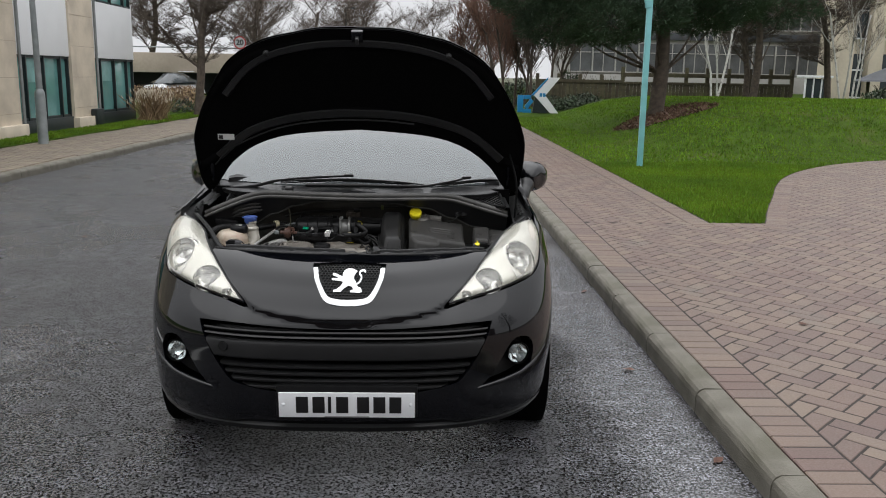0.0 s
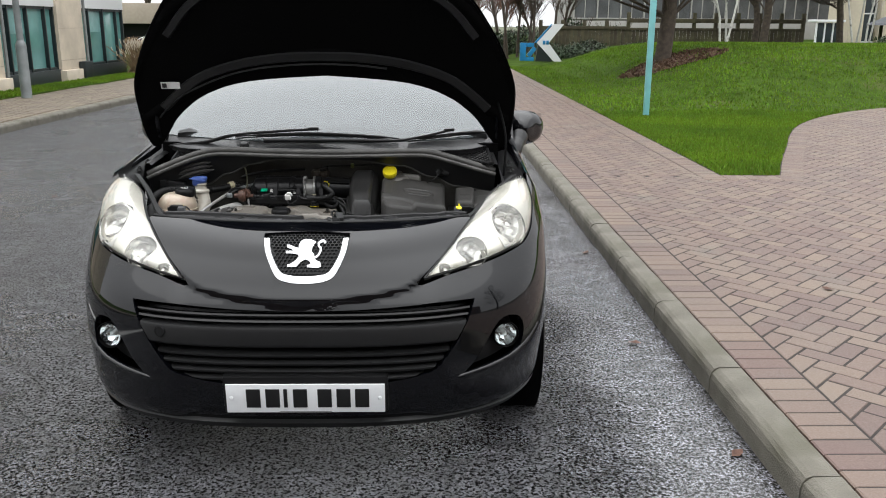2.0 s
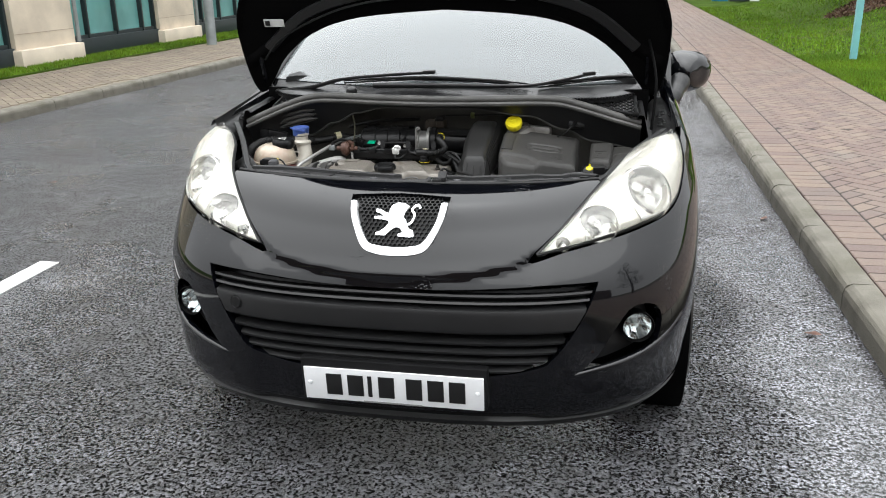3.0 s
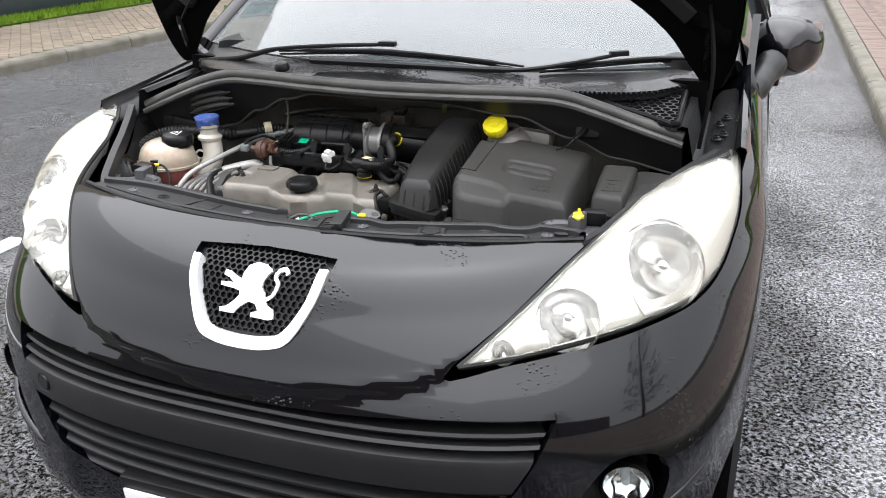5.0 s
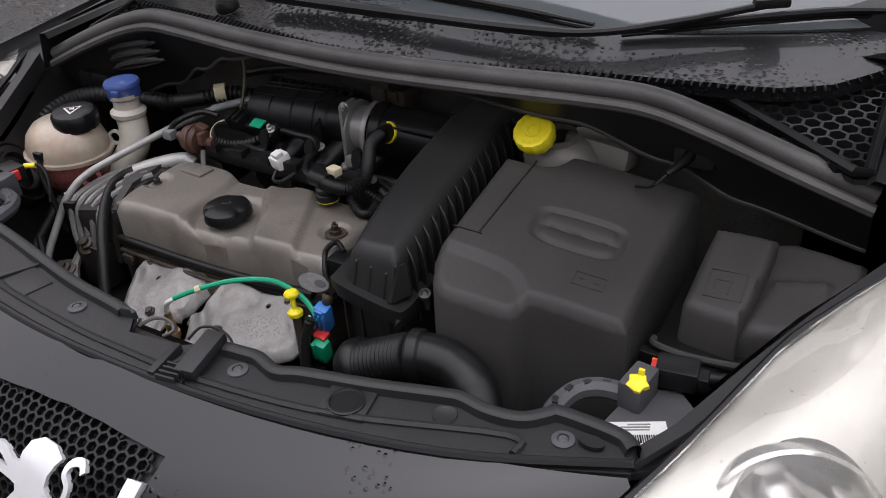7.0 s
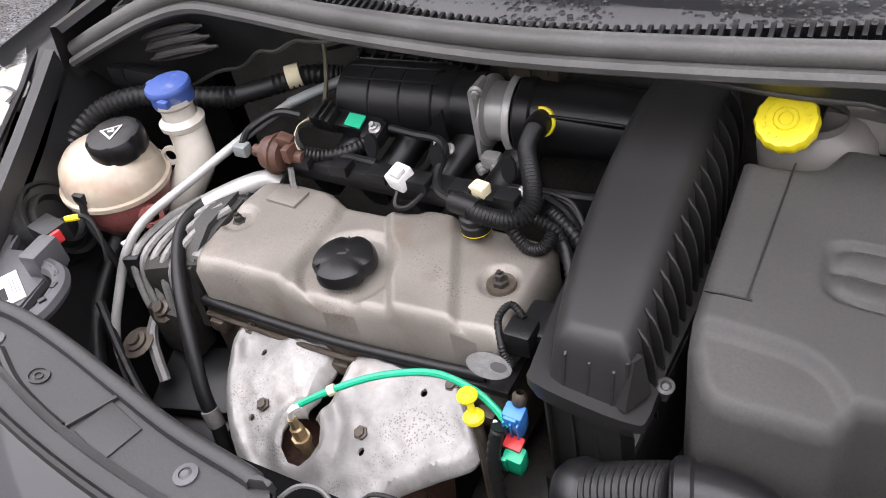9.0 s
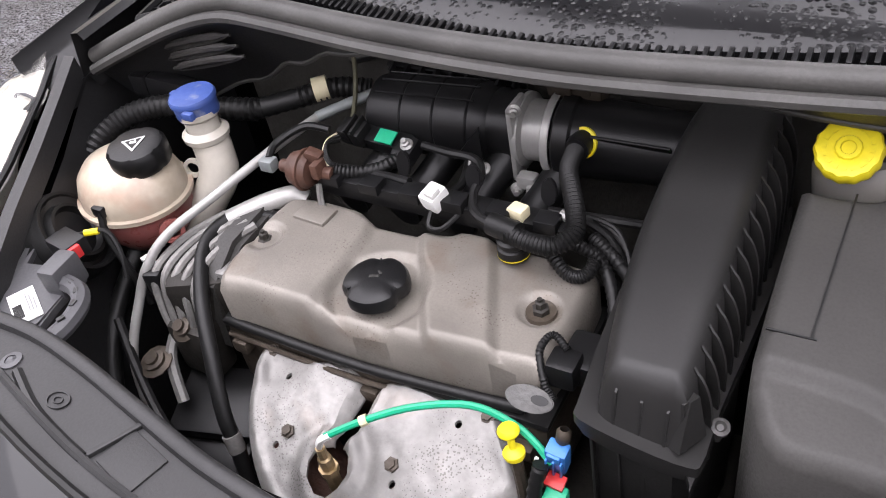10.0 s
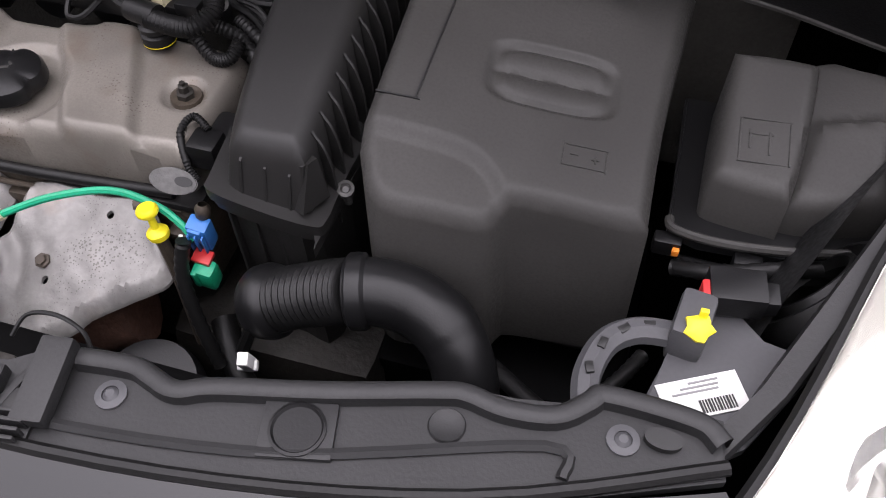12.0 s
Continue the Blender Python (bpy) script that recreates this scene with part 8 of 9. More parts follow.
bare_tree("bare_tree", "leafless tree with thin dark branches behind the fence", (15.9, 32.5, .6), 7.6, .13, 33, spread=1.1, up=.1, kids=3, levels=5, thin=.004)
bare_tree("bare_tree", "leafless tree with thin dark branches behind the fence", (12.9, 33.0, .6), 7.0, .12, 37, spread=1.1, up=.1, kids=3, levels=5, thin=.004)
bare_tree("bare_tree", "tall leafless tree behind the office building", (-15.5, 62, .1), 13, .22, 41, spread=.75, kids=3, levels=4, thin=.012)
bare_tree("bare_tree", "tall leafless tree behind the office building", (-20.5, 66, .1), 14, .24, 43, spread=.75, kids=3, levels=4, thin=.012)
for i, (x, y, h, sd) in enumerate(((-7.6, 40, 7, 51), (-5.4, 46, 7.5, 52), (-8.8, 52, 9, 53), (-3.6, 55, 8, 54), (-6.2, 60, 9, 55), (-1.5, 66, 8, 57), (2.0, 72, 8.5, 58), (5.2, 78, 9, 59))):
    bare_tree("bare_tree", "slender leafless tree in a far row beside the road", (x, y, .0), h, .10, sd, spread=.8, kids=3, levels=4, thin=.0065)
bare_tree("bare_tree", "upright reddish leafless tree beside the road", (4.2, 44, .2), 5.6, .09, 61, twig="twig_red", spread=.5, up=.8, kids=3, levels=4, thin=.008)
bare_tree("bare_tree", "upright reddish leafless tree beside the road", (3.1, 52, .2), 6.2, .09, 62, twig="twig_red", spread=.5, up=.8, kids=3, levels=4, thin=.009)
for i, (x, y) in enumerate(((3.9, 36.5), (4.4, 37.5), (4.8, 35.9), (5.2, 37.2), (5.7, 36.0), (6.2, 37.4), (4.1, 40), (5.2, 40.5), (6.4, 40))):
    bare_tree("bare_shrub", "many-stemmed leafless shrub near the fence", (x, y, .1), 6.4 - .3 * (i % 4), .06, 170 + i, twig="twig_red" if i % 3 == 0 else "twig", spread=.42, up=.8, kids=3, levels=4, lean=(.16 * (i % 3 - 1), 0), thin=.005)
for i, (x, y, l) in enumerate(((9.5, 27.0, -.05), (9.75, 27.2, .12), (9.62, 26.8, .28), (15.15, 30, -.06), (15.38, 30.3, .05), (15.55, 30, .16), (15.75, 30.2, .3))):
    bare_tree("birch_tree", "slim white-barked birch without leaves", (x, y, .85 if x < 12 else .7), 5.2, .036, 80 + i, bark="birch", twig="twig", spread=.45, up=.5, kids=2, levels=4, lean=(l * .4, 0))
for i, (x, y, rx, rz) in enumerate(((6.9, 37.5, 1.2, 1.5), (8.6, 38, 1.4, 1.3), (3.2, 41, 1.3, 1.2), (5.2, 42, 1.6, 1.3))):
    shrub("hedge_shrub", "tall dense dark evergreen shrub behind the fence", (x, y, .1), (rx, 1.0, rz), 2400, "leaf", 140 + i, .08)
shrub("hedge_shrub", "rounded dark evergreen shrub beside the sign", (6.25, 31.3, .3), (1.0, .8, .62), 2600, "leaf", 5, .055)
shrub("hedge_shrub", "low dark evergreen shrub beside the sign", (5.2, 31.8, .3), (.7, .6, .5), 1500, "leaf", 6, .05)
for i in range(9):
    shrub("ground_shrub", "low evergreen planting along the fence", (8.4 + 1.1 * i, 32.8, .55), (.8, .5, .3), 700, "leaf", 20 + i, .05)
shrub("hedge_shrub", "dark evergreen shrub beside the shelter", (20.4, 36, .5), (1.5, 1, .8), 2200, "leaf", 9, .07)
for i, (x, y) in enumerate(((-7.45, 24.6), (-7.6, 25.6))):
    rnd = random.Random(90 + i)
    e = thing("dry_grass_clump", "tall buff ornamental grass with pale plumes", "grass clump", (x, y, .13))
    V, F = [], []
    PV, PF = [], []
    for _ in range(520):
        a, l, h = rnd.uniform(0, 6.28), abs(rnd.gauss(0, .34)), rnd.uniform(.45, .85)
        p, q = Vector((x + rnd.gauss(0, .16), y + rnd.gauss(0, .16), .12)), Vector((x + math.cos(a) * l, y + math.sin(a) * l, .12 + h))
        limb(V, F, p, q, .008, .003, 3)
        if rnd.random() < .28:
            limb(PV, PF, q, q + Vector((math.cos(a) * .03, math.sin(a) * .03, rnd.uniform(.06, .13))), .016, .006, 5)
    part_me("blade_tuft", mesh_of("blade_tuft", V, F), "dry", e, kind="stuff")
    part_me("plume", mesh_of("plume", PV, PF), "plume", e, kind="stuff")
for i, (x, y) in enumerate(((-14.2, 44), (-13.0, 43.2), (-11.9, 42.4), (-10.9, 41.5), (-12.2, 45.5))):
    shrub("verge_shrub", "brown dry shrub in front of the parking deck", (x, y, .1), (.85, .7, .62), 1100, "dry", 150 + i, .06)
for i in range(7):
    shrub("verge_shrub", "brownish low shrubs along the verge", (-8.3 + .5 * i, 30 + 1.1 * i, .12), (.9, .7, .45), 800, "dry" if i % 2 else "leaf", 110 + i, .05)
mul = [(6.35 + 1.2 * math.cos(a) * (1 + .12 * math.sin(3 * a)), 21.0 + 1.0 * math.sin(a) * (1 + .1 * math.cos(2 * a))) for a in [k * math.pi / 12 for k in range(24)]]
bm = bmesh.new()
ctr = bm.verts.new((6.35, 21.0, lawn_z(6.35, 21.0) + .05))
ring_ = [bm.verts.new((x, y, lawn_z(x, y) + .012)) for x, y in mul]
for i in range(24):
    bm.faces.new((ctr, ring_[i], ring_[(i + 1) % 24]))
tagged(part("mulch", bm, "litter"), "brown leaf litter under the pine", "mulch", kind="structure")
def litter_spot(r):
    a, d = r.uniform(0, 6.283), math.sqrt(r.random()) * 1.25
    x, y = 6.35 + d * math.cos(a), 21.0 + d * math.sin(a) * .85
    return (x, y, lawn_z(x, y) + .03)


blades("leaf_litter", 1600, litter_spot, .05, "litter", "scattered brown leaves under the pine", w=.03, lean=1.5, seed=9, cat="leaf litter")
rnd_l = random.Random(14)
for x, y, z in ((1.53, 3.30, .004), (1.50, 6.1, .004), (2.6, 4.9, .123), (1.35, 2.5, .004), (1.42, 4.4, .004), (-3.4, 6.4, .004), (-2.9, 8.0, .004)):
    bm = bmesh.new()
    a = rnd_l.uniform(0, 6.28)
    pts = [(math.cos(a + k * 1.047) * (.035 if k % 3 == 0 else .02), math.sin(a + k * 1.047) * (.035 if k % 3 == 0 else .02)) for k in range(6)]
    vs_ = [bm.verts.new((x + p[0], y + p[1], z + rnd_l.uniform(.001, .012))) for p in pts]
    c0 = bm.verts.new((x, y, z + .004))
    for k in range(6):
        bm.faces.new((c0, vs_[k], vs_[(k + 1) % 6]))
    e = tagged(part("fallen_leaf", bm, "rust"), "small brown fallen leaf on the wet ground", "leaf", group="fallen leaves")


# ---- office building across the road ----
office = thing("office_building", "office block with buff stone piers, white panels and teal glazing", "building", (-8.4, 4, 0))
PIERS = [21.1 - 4.3 * k for k in range(3, -1, -1)]
part("back_wall", boxes(((-13.0, 16.9, 3.6), (8.6, 17.6, 7.0))), "stone", office, smooth=False)
part("plinth", boxes(((-8.36, 16.9, .25), (.36, 17.5, .34), .01)), "frame", office)
for y in PIERS:
    part("pier", boxes(((-8.40, y + .75, 3.6), (.50, 1.5, 7.0), .02)), "stone", office)
    part("pier_base", boxes(((-8.34, y + .75, .24), (.62, 1.6, .30), .02)), "stone", office)
    for k in range(9):
        part("stone_course", boxes(((-8.1475, y + .75, .62 + .74 * k), (.006, 1.502, .008))), "stone_joint", office, smooth=False)
    part("downpipe", tubed([(-8.12, y + 1.55, .4), (-8.12, y + 1.55, 7.0)], .035, seg=8, smooth_path=False), "steel", office)
for y in PIERS:
    a, b = y + 1.5, y + 4.3 if y < 21 else 25.75
    for z0, z1 in ((.42, 1.84), (3.28, 4.9), (5.6, 7.0)):
        w = part("window", boxes(((-8.35, (a + b) / 2, (z0 + z1) / 2), (.10, b - a, z1 - z0))), "teal", office, "teal tinted window", smooth=False)
        part("frame", boxes(((-8.28, (a + b) / 2, z0 + .03), (.08, b - a, .06)), ((-8.28, (a + b) / 2, z1 - .03), (.08, b - a, .06))), "frame", w)
        for k in (.012, .19, .51, .83, .988):
            part("mullion", boxes(((-8.27, a + (b - a) * k, (z0 + z1) / 2), (.10, .05, z1 - z0), .006)), "frame", w)
        # thin pale sheet on the glass paints a reflection
        part("blind", boxes(((-8.297, a + (b - a) * .36, z1 - .34), (.008, (b - a) * .24, .5))), "teal_pale", w, smooth=False)
    for z0, z1 in ((1.84, 3.28), (4.9, 5.6)):
        part("white_panel", boxes(((-8.30, (a + b) / 2, (z0 + z1) / 2), (.20, b - a, z1 - z0), .008)), "panel", office, "white cladding panel")
part("end_wall", boxes(((-10.6, 25.72, 3.6), (4.2, .1, 7.0))), "panel", office, smooth=False)
part("bollard_box", boxes(((-8.05, 22.3, .35), (.16, .5, .42), .02)), "frame", office)

# lamp post, speed sign, turquoise finger post
lp = thing("lamp_post", "grey galvanised steel lamp post on the far footway", "lamp post", (-7.04, 16.7, .12))
part("base_column", lathed([(.10, 0), (.095, .02), (.095, .95), (.088, 1.0), (.06, 1.06)], (-7.04, 16.7, .11), (0, 0, 1), 16), "steel", lp)
part("shaft", tubed([(-7.04, 16.7, 1.1), (-7.06, 16.7, 5.8)], [.060, .04], seg=12, smooth_path=False), "steel", lp)
part("lantern", boxes(((-6.75, 16.7, 5.85), (.7, .18, .10), .03)), "steel", lp)
sg = thing("speed_sign", "round white speed sign with a red border on a post", "road sign", (-5.95, 30, .1))
part("post", tubed([(-5.95, 30.03, .1), (-5.95, 30.03, 2.75)], .035, seg=10, smooth_path=False), "steel", sg)
part("border", lathed([(0, .012), (.215, .012), (.215, 0), (0, 0)], (-5.95, 30, 2.53), (0, -1, 0), 32), "red", sg)
part("face", lathed([(0, .016), (.176, .016), (.176, .010)], (-5.95, 30, 2.53), (0, -1, 0), 32), "plate", sg)
tx = bpy.data.curves.new("numerals", "FONT")
tx.body, tx.size, tx.align_x, tx.align_y, tx.extrude, tx.offset = "20", .26, "CENTER", "CENTER", .002, .006
tx.materials.append(M["ink_and_shade"])
tob = new("numerals", tx)
tob.matrix_basis = pose(-5.95, 29.98, 2.53, 90, 0, 0)
tob.parent = sg
tob.matrix_parent_inverse = Matrix.Translation((5.95, -30, -.1))
fp = thing("finger_post", "turquoise painted direction post on the lawn", "sign post", (3.89, 13.84, .2))
part("post", boxes(((3.89, 13.84, 1.75), (.085, .085, 3.2), .008)), "turq", fp)
part("finger", boxes(((3.53, 13.84, 2.86), (.72, .03, .14), .006, (0, 0, 4))), "turq", fp)
part("finger", boxes(((3.86, 13.50, 3.08), (.03, .72, .14), .006, (0, 0, 8))), "turq", fp)
part("bracket", boxes(((3.85, 13.81, 2.73), (.09, .06, .14), .006, (0, -10, 0))), "turq", fp)

# monument sign: blue block and pale chevron, its figures left as plain bars
ms = thing("monument_sign", "blue and white entrance sign with a large pale chevron", "sign", (4.4, 30.0, .28))
part("blue_block", boxes(((3.78, 30.0, .62), (.20, .12, .60), .01), ((4.02, 30.0, .85), (.26, .12, .14), .01), ((4.08, 30.0, .62), (.14, .12, .36), .01, (0, 38, 0)), ((4.02, 30.0, .38), (.30, .12, .14), .01)), "blue", ms)
chev = [(4.86, .30), (5.14, .30), (4.66, .92), (5.16, 1.54), (4.82, 1.54), (4.26, .92)]
part("chevron", prismed(chev, .10, Matrix(((1, 0, 0, 0), (0, 0, 1, 30.02), (0, 1, 0, 0), (0, 0, 0, 1))), bevel=.005), "panel", ms)
part("chevron_side", prismed([(x - .09, z) for x, z in ((4.82, 1.54), (4.86, 1.54), (4.34, .92), (4.26, .92))], .09, Matrix(((1, 0, 0, 0), (0, 0, 1, 30.03), (0, 1, 0, 0), (0, 0, 0, 1)))), "blue", ms)
part("dark_backing", prismed([(4.30, .88), (4.84, .30), (4.22, .30)], .08, Matrix(((1, 0, 0, 0), (0, 0, 1, 30.05), (0, 1, 0, 0), (0, 0, 0, 1)))), "frame", ms)
for x in (4.50, 4.62):
    part("bar", boxes(((x, 30.012, .93), (.09, .02, .13), .004)), "blue", ms)

# fence behind the mound
fence = thing("fence", "weathered green-brown timber fence with tall posts behind the mound", "fence", (11.6, 34, .5))
fx = [4.9 + .85 * i for i in range(13)]
for i, x in enumerate(fx):
    tall = x > 7.9
    part("post", boxes(((x, 34 + .02 * (i % 3), 1.05), (.13, .12, 1.9 if tall else 1.3), .008)), "wood", fence)
for x0, x1 in zip(fx, fx[1:]):
    xm = (x0 + x1) / 2
    if x0 > 7.8:
        part("rail", boxes(((xm, 33.93, 1.70), (.86, .05, .16), .006)), "wood", fence)
        part("rail", boxes(((xm, 33.93, 1.38), (.86, .05, .10), .006)), "wood", fence)
    else:
        part("rail", boxes(((xm, 33.93, 1.42), (.86, .06, .12), .006)), "wood", fence)
    for k in range(6):
        part("board", boxes(((x0 + .07 + .142 * k, 33.95, .86), (.13, .022, .95 if x0 > 7.8 else 1.02), .003)), "wood", fence)

# buildings beyond
rb_ = thing("far_office", "pale rendered office building with window bands behind the fence", "building", (22, 58, 0))
part("wall", boxes(((26, 61, 5.0), (32, 6, 10.4))), "pale_wall", rb_, smooth=False)
part("ground_band", boxes(((26, 57.9, .9), (32, .3, 1.8), .02)), "pale_wall", rb_)
part("roof", boxes(((26, 61, 10.4), (33, 7, .4), .03)), "slate", rb_)
for k in range(20):
    x = 11.0 + 1.55 * k
    for z, hgt in ((2.9, 1.9), (5.9, 2.1), (8.8, 1.8)):
        w = part("window", boxes(((x, 57.95, z), (1.5, .16, hgt))), "dim_win", rb_, smooth=False)
        part("frame", boxes(((x - .72, 57.86, z), (.09, .10, hgt)), ((x, 57.86, z), (.05, .10, hgt)), ((x, 57.86, z + hgt * .18), (1.4, .08, .05)), ((x, 57.86, z - hgt / 2), (1.5, .12, .08))), "pale_wall", w, smooth=False)
for z in (4.35, 7.35):
    part("louvre_band", boxes(((26, 57.9, z), (32, .2, .5), .02)), "slate", rb_)
rc_ = thing("stone_office", "buff stone office wing with tall columns", "building", (25, 46, 0))
part("wall", boxes(((30.5, 46.9, 6), (16, 1.8, 12))), "cream", rc_, smooth=False)
for k in range(9):
    part("column", boxes(((22.9 + 1.6 * k, 45.8, 6), (.75, .8, 12), .03)), "cream", rc_)
    for z in (1.9, 5.0, 8.1):
        w = part("window", boxes(((23.7 + 1.6 * k, 45.95, z), (.82, .1, 2.3))), "dark_win", rc_, smooth=False)
        part("transom", boxes(((23.7 + 1.6 * k, 45.88, z + .3), (.82, .06, .07)), ((23.7 + 1.6 * k, 45.88, z - 1.15), (.82, .1, .08))), "panel", w, smooth=False)
gh = thing("glass_porch", "low glazed porch with white frames", "porch", (20.8, 44, 0))
for k in range(3):
    part("pane", boxes(((20.38 + .42 * k, 44, .9), (.38, .06, 1.6))), "dark_win", gh, smooth=False)
    part("frame", boxes(((20.17 + .42 * k, 43.95, .9), (.06, .12, 1.7))), "panel", gh, smooth=False)
part("roof", boxes(((20.8, 44.3, 1.80), (1.5, 1.0, .12), .02)), "panel", gh)
sh_ = thing("shelter", "small dark-roofed garden shelter", "shelter", (23.1, 40, .5))
part("roof", lathed([(2.3, 0), (2.2, .08), (.1, 1.0), (0, 1.02)], (23.1, 40, 1.60), (0, 0, 1), 8), "slate", sh_, smooth=False)
for a in range(4):
    part("post", boxes(((23.1 + 1.6 * math.cos(a * 1.571 + .78), 40 + 1.6 * math.sin(a * 1.571 + .78), .95), (.12, .12, 1.5), .01)), "wood", sh_)
dk = thing("parking_deck", "buff concrete parking deck with a dark open level", "building", (-16, 54, 0))
part("beam", boxes(((-18.0, 54, 2.0), (17, 5, 1.15), .03)), "tan", dk)
# near-black wall stands in for the shade inside the open level
part("back_wall", boxes(((-18, 56.4, .72), (17, .2, 1.45))), "frame", dk, smooth=False)
for k in range(5):
    part("column", boxes(((-25 + 3.6 * k, 51.8, .72), (.5, .5, 1.45), .02)), "tan", dk)
part("parapet_rail", tubed([(-26, 51.6, 2.9), (-9.6, 51.6, 2.9)], .04, seg=6, smooth_path=False), "steel", dk)
part("light_strip", boxes(((-13.6, 51.4, 1.50), (.9, .12, .05))), "panel", dk, smooth=False)


def far_car(x, y, rot, mt, label):
    e = thing("parked_car", label, "car", (x, y, 0), group="parked cars")
    m = pose(x, y, 0, 0, 0, rot)
    rows_ = []
    for t, hgt, w in ((-2.1, .55, .70), (-2.0, .75, .84), (-1.2, .85, .86), (.9, .92, .86), (1.9, .9, .82), (2.05, .6, .70)):
        rows_.append([m @ Vector((t, w * q, .25 + (hgt - .25) * (1 - abs(q) ** 4))) for q in (-1, -.98, -.8, -.4, 0, .4, .8, .98, 1)])
    part("body", loft(rows_), mt, e)
    rows_ = [[m @ Vector((t, w * q, z0 + (hgt - z0) * (1 - abs(q) ** 3))) for q in (-1, -.8, -.4, 0, .4, .8, 1)] for t, hgt, w, z0 in ((-1.3, .87, .76, .85), (-.5, 1.40, .66, .88), (.6, 1.45, .66, .9), (1.8, .93, .74, .9))]
    part("glass_cabin", loft(rows_), "dark_win", e)
    for sx in (-1.3, 1.3):
        for sy in (-.8, .8):
            part("wheel", lathed([(0, -.1), (.3, -.1), (.31, 0), (.3, .1), (0, .1)], m @ Vector((sx, sy, .31)), m.to_3x3() @ Vector((0, 1, 0)), 20), "rubber", e)


far_car(-13.7, 49, 70, "white_car", "white car parked before the deck")
far_car(-10.9, 58, 80, "white_car", "white car parked before the deck")
far_car(4.6, 64, 75, "white_car", "pale car parked far along the road")
cl = thing("lamp_column", "slim dark street lamp far down the road", "lamp post", (-4.2, 52, 0))
part("column", tubed([(-4.2, 52, 0), (-4.2, 52, 5.3)], [.07, .05], seg=8, smooth_path=False), "frame", cl)
part("lantern", boxes(((-3.95, 52, 5.35), (.6, .2, .08), .02)), "frame", cl)

# unseen helpers out of view: a dark wall and two trees added to darken reflections
hb = thing("unseen_wall", "unseen dark wall added behind the camera to darken reflections", "building", (0, -17, 0))
part("wall", boxes(((0, -20, 3.9), (70, 6, 8.0))), "dark_unseen_wall", hb, smooth=False)
for i, (x, y) in enumerate(((11, -9), (12, 0))):
    pine("pine_tree", "unseen evergreen tree added to darken reflections", (x, y, .1), 8, .2, 200 + i, [((x, y, 3.2), (2.2, 2.2, 1.3), 300), ((x, y, 5.2), (1.9, 1.9, 1.2), 260), ((x, y, 7.2), (1.2, 1.2, 1.1), 150)])


# ---- paving blocks ----
def clip_half(poly, nx, ny, c):
    """Keep the part of poly where nx x + ny y <= c."""
    out = []
    for i, p in enumerate(poly):
        q = poly[(i + 1) % len(poly)]
        dp, dq = nx * p[0] + ny * p[1] - c, nx * q[0] + ny * q[1] - c
        if dp <= 0:
            out.append(p)
        if dp * dq < 0:
            t = dp / (dp - dq)
            out.append((p[0] + (q[0] - p[0]) * t, p[1] + (q[1] - p[1]) * t))
    return out


def block(poly, z, V, F, inset_d=.005, depth=.03):
    cx, cy = sum(p[0] for p in poly) / len(poly), sum(p[1] for p in poly) / len(poly)
    i, n = len(V), len(poly)
    for p in poly:
        V.append((p[0], p[1], z - depth))
    for p in poly:
        V.append((p[0], p[1], z - .004))
    for p in poly:
        d = math.hypot(p[0] - cx, p[1] - cy) or 1
        V.append((p[0] + (cx - p[0]) / d * inset_d * 1.3, p[1] + (cy - p[1]) / d * inset_d * 1.3, z))
    F.append(tuple(range(i + 2 * n, i + 3 * n)))
    for r in (0, n):
        for k in range(n):
            F.append((i + r + k, i + r + (k + 1) % n, i + r + n + (k + 1) % n, i + r + n + k))


def herringbone(x0, x1, y0, y1, test, halves, gap=.006, ox=0.0, oy=0.0):
    """Blocks of 0.2 x 0.1 m laid at 45 degrees to the kerb."""
    c, s = math.cos(radians(45)), math.sin(radians(45))
    span = int((abs(x1 - x0) + abs(y1 - y0)) / .1) + 4
    out = []
    for a in range(-span, span):
        for b in range(-span, span):
            k = (a - b) % 4
            if k == 0:
                w, h = 2, 1
            elif k == 3:
                w, h = 1, 2
            else:
                continue
            u, v = a * .1, b * .1
            mx, my = x0 + ox + ((u + w * .05) * c - (v + h * .05) * s), y0 + oy + ((u + w * .05) * s + (v + h * .05) * c)
            if not (x0 - .15 < mx < x1 + .15 and y0 - .15 < my < y1 + .15) or not test(mx, my):
                continue
            g = gap / 2
            poly = [(x0 + ox + p * c - q * s, y0 + oy + p * s + q * c) for p, q in ((u + g, v + g), (u + w * .1 - g, v + g), (u + w * .1 - g, v + h * .1 - g), (u + g, v + h * .1 - g))]
            for hx, hy, hc in halves:
                poly = clip_half(poly, hx, hy, hc)
                if len(poly) < 3:
                    break
            if len(poly) >= 3:
                out.append(poly)
    return out


EDGE_R = [(3.262, 8.53)] + CURVE


def near_lawn(x, y, d=.10):
    if in_poly((x, y), LAWN):
        return True
    for (ax, ay), (bx, by) in zip(EDGE_R, EDGE_R[1:]):
        t = min(max(((x - ax) * (bx - ax) + (y - ay) * (by - ay)) / ((bx - ax) ** 2 + (by - ay) ** 2), 0), 1)
        if math.hypot(ax + (bx - ax) * t - x, ay + (by - ay) * t - y) < d:
            return True
    return False


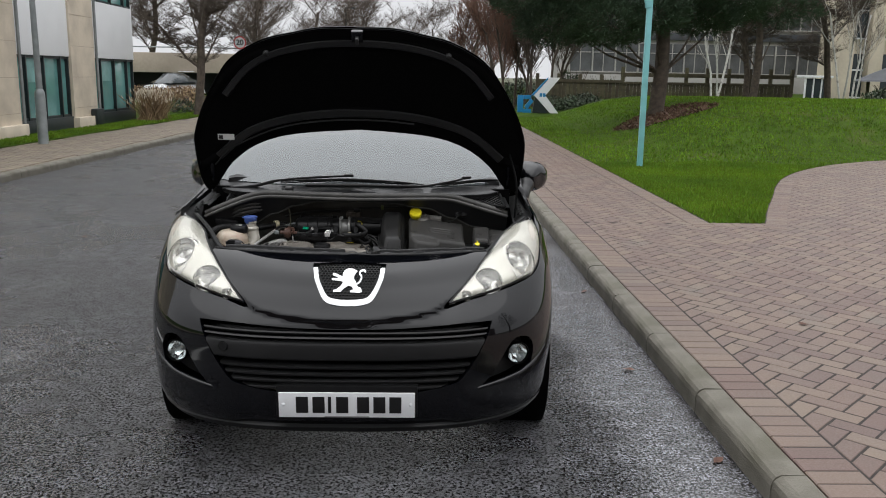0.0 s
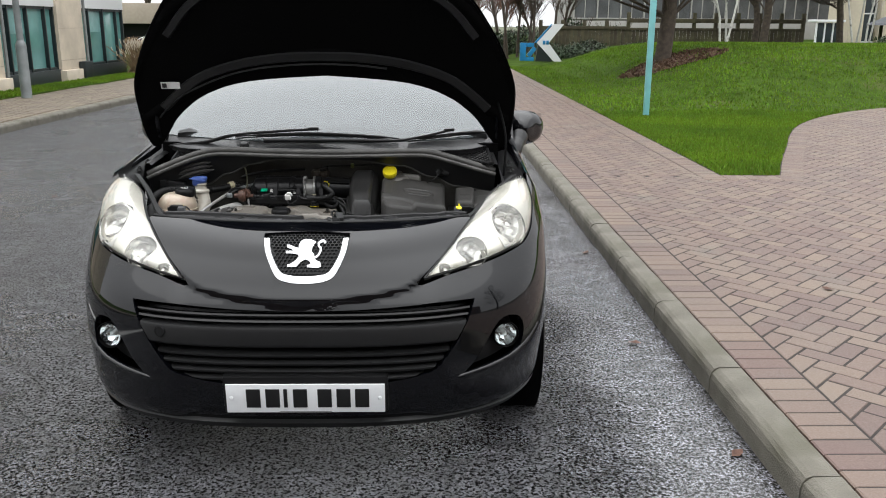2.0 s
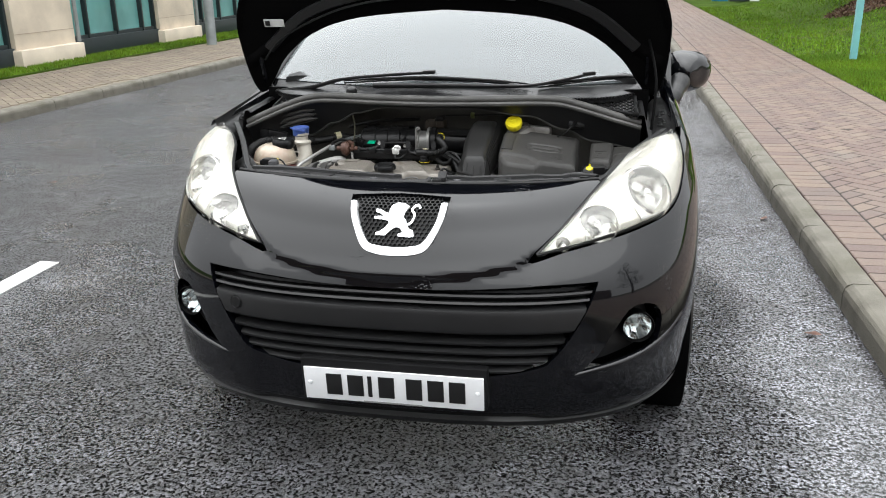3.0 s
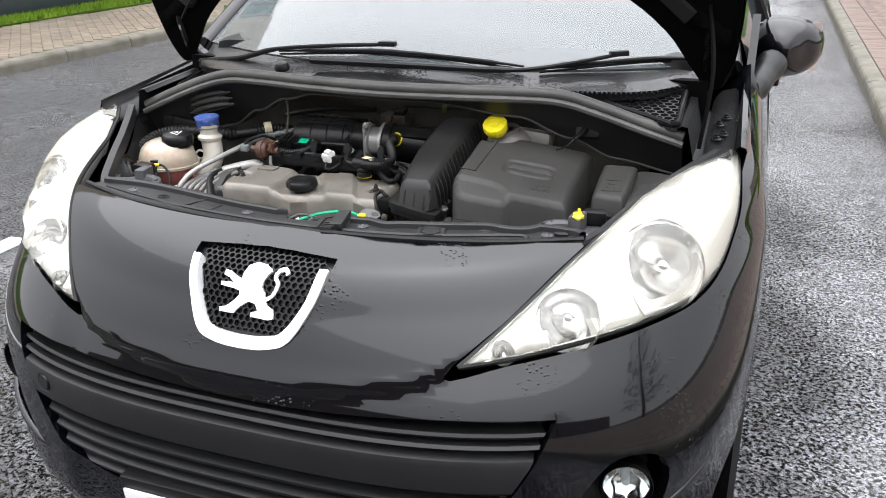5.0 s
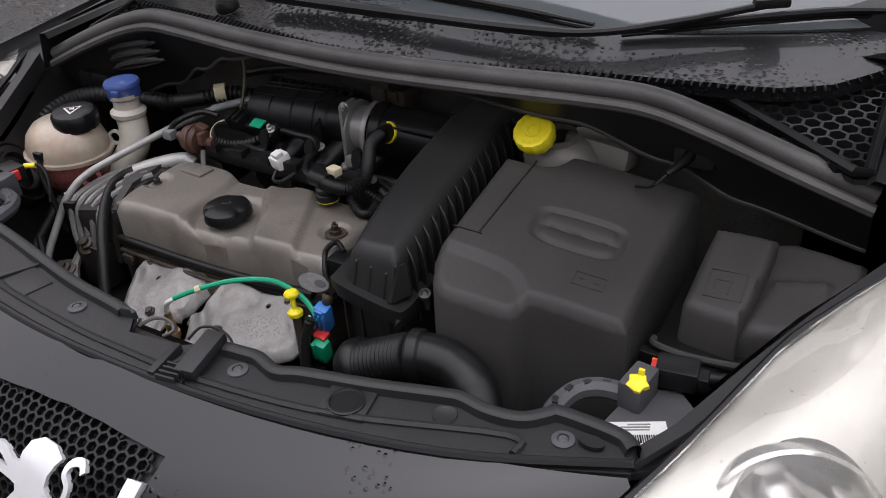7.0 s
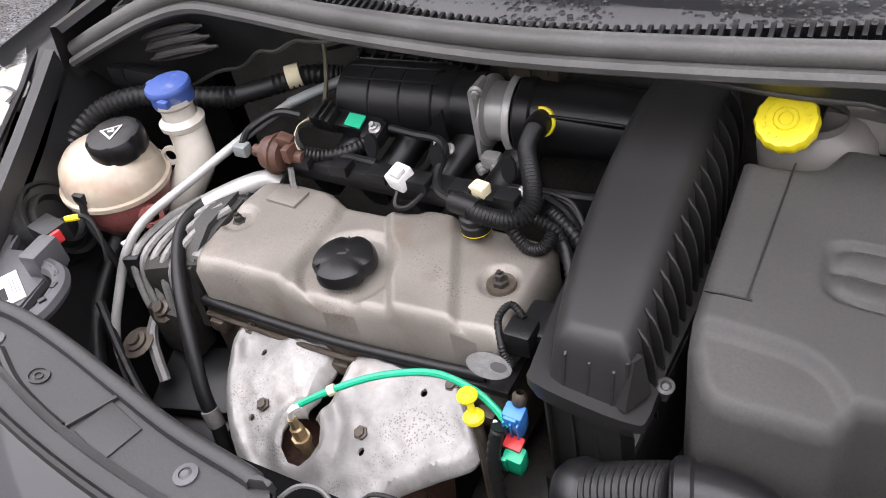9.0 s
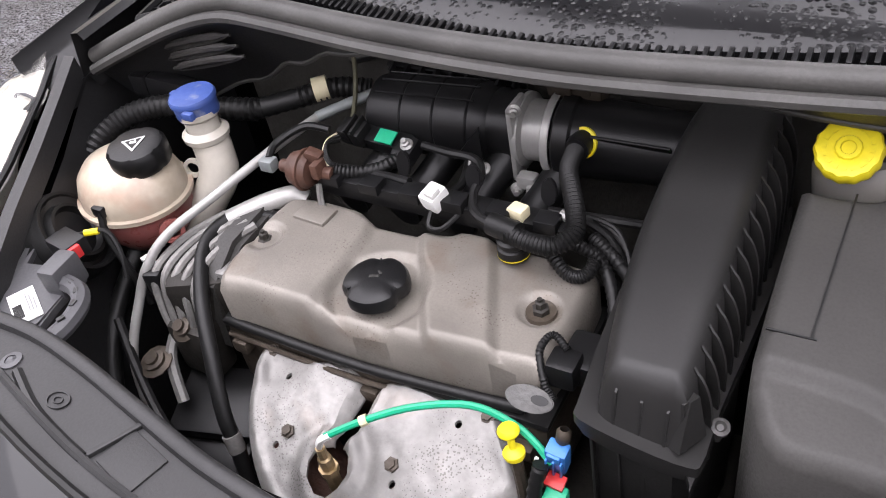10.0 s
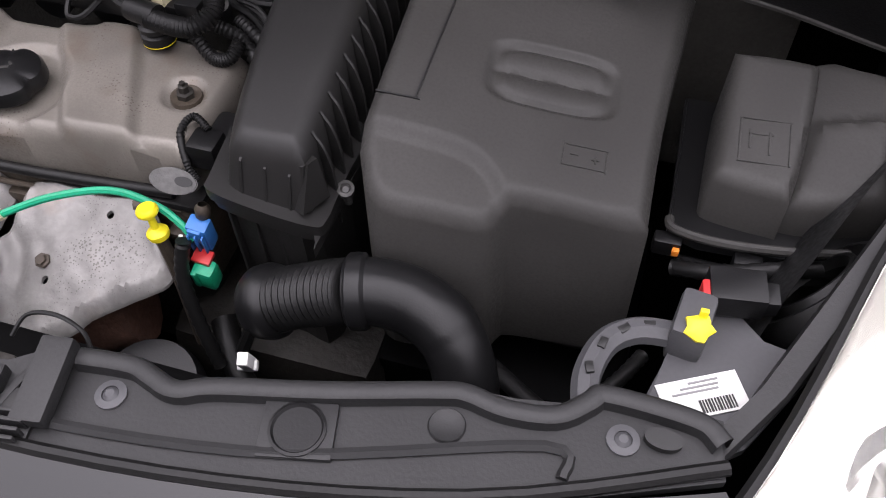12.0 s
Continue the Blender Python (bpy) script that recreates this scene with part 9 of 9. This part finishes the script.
rnd_b = random.Random(77)
polys = herringbone(1.96, 12.5, -5.0, 17.0, lambda x, y: not near_lawn(x, y) and not (x < 3.27 and y > 8.5), [(-1, 0, -1.957)])
polys += herringbone(1.96, 3.03, 8.5, 44, lambda x, y: True, [(-1, 0, -1.957), (1, 0, 3.025), (0, -1, -8.5)])
soldier = []
y = -5.0
while y < 44:
    soldier.append([(1.737, y + .002), (1.951, y + .002), (1.951, y + .101), (1.737, y + .101)])
    y += .105
border = []
y = 8.295
while y < 44:
    border.append([(3.031, y + .002), (3.245, y + .002), (3.245, y + .101), (3.031, y + .101)])
    y += .105
for k in range(6):
    border.append([(3.25 + .1045 * k, 8.295), (3.35 + .1045 * k, 8.295), (3.35 + .1045 * k, 8.505), (3.25 + .1045 * k, 8.505)])
walkway = [Vector((3.72, 8.295))] + [Vector(p) for p in CURVE[:-5]]
marks, left = [], 0.0
for a, b in zip(walkway, walkway[1:]):
    while left < (b - a).length:
        marks.append((a + (b - a).normalized() * left, (b - a).normalized()))
        left += .106
    left -= (b - a).length
for (p, tp), (q, tq) in zip(marks, marks[1:]):
    np_, nq = Vector((tp.y, -tp.x)), Vector((tq.y, -tq.x))
    q = p + (q - p) * .955
    border.append([tuple(p + np_ * .012), tuple(p + np_ * .222), tuple(q + nq * .222), tuple(q + nq * .012)])

edge_set = {poly[0] for poly in border}
near_b, far_b = [], []
for poly in soldier + polys + border:
    cx, cy = sum(p[0] for p in poly) / len(poly), sum(p[1] for p in poly) / len(poly)
    (near_b if 1.7 < cx < 4.0 and 2.6 < cy < 5.1 else far_b).append((poly, cx, cy))
near_b.sort(key=lambda e: (e[2], e[1]))
for poly, cx, cy in near_b[:300]:
    V, F = [], []
    block(poly, (.1245 if poly[0] in edge_set else .12) + rnd_b.uniform(-.0012, .0012), V, F)
    k = part_me("brick", mesh_of("brick", V, F), "brick", pavement, smooth=False)
V, F = [], []
for poly, cx, cy in near_b[300:] + far_b:
    block(poly, (.1245 if poly[0] in edge_set else .12) + rnd_b.uniform(-.0012, .0012), V, F)
part_me("bricks", mesh_of("bricks", V, F), "brick", pavement, smooth=False, kind="stuff")
V, F = [], []
for poly in herringbone(-8.0, -4.9, 4.0, 30.0, lambda x, y: kerb_x(y) - 2.03 < x < kerb_x(y) - .2, [], gap=.006):
    block(poly, .122 + rnd_b.uniform(-.001, .001), V, F, depth=.02)
part_me("pavers", mesh_of("pavers", V, F), "grey_paver", far_pave, smooth=False, kind="stuff")
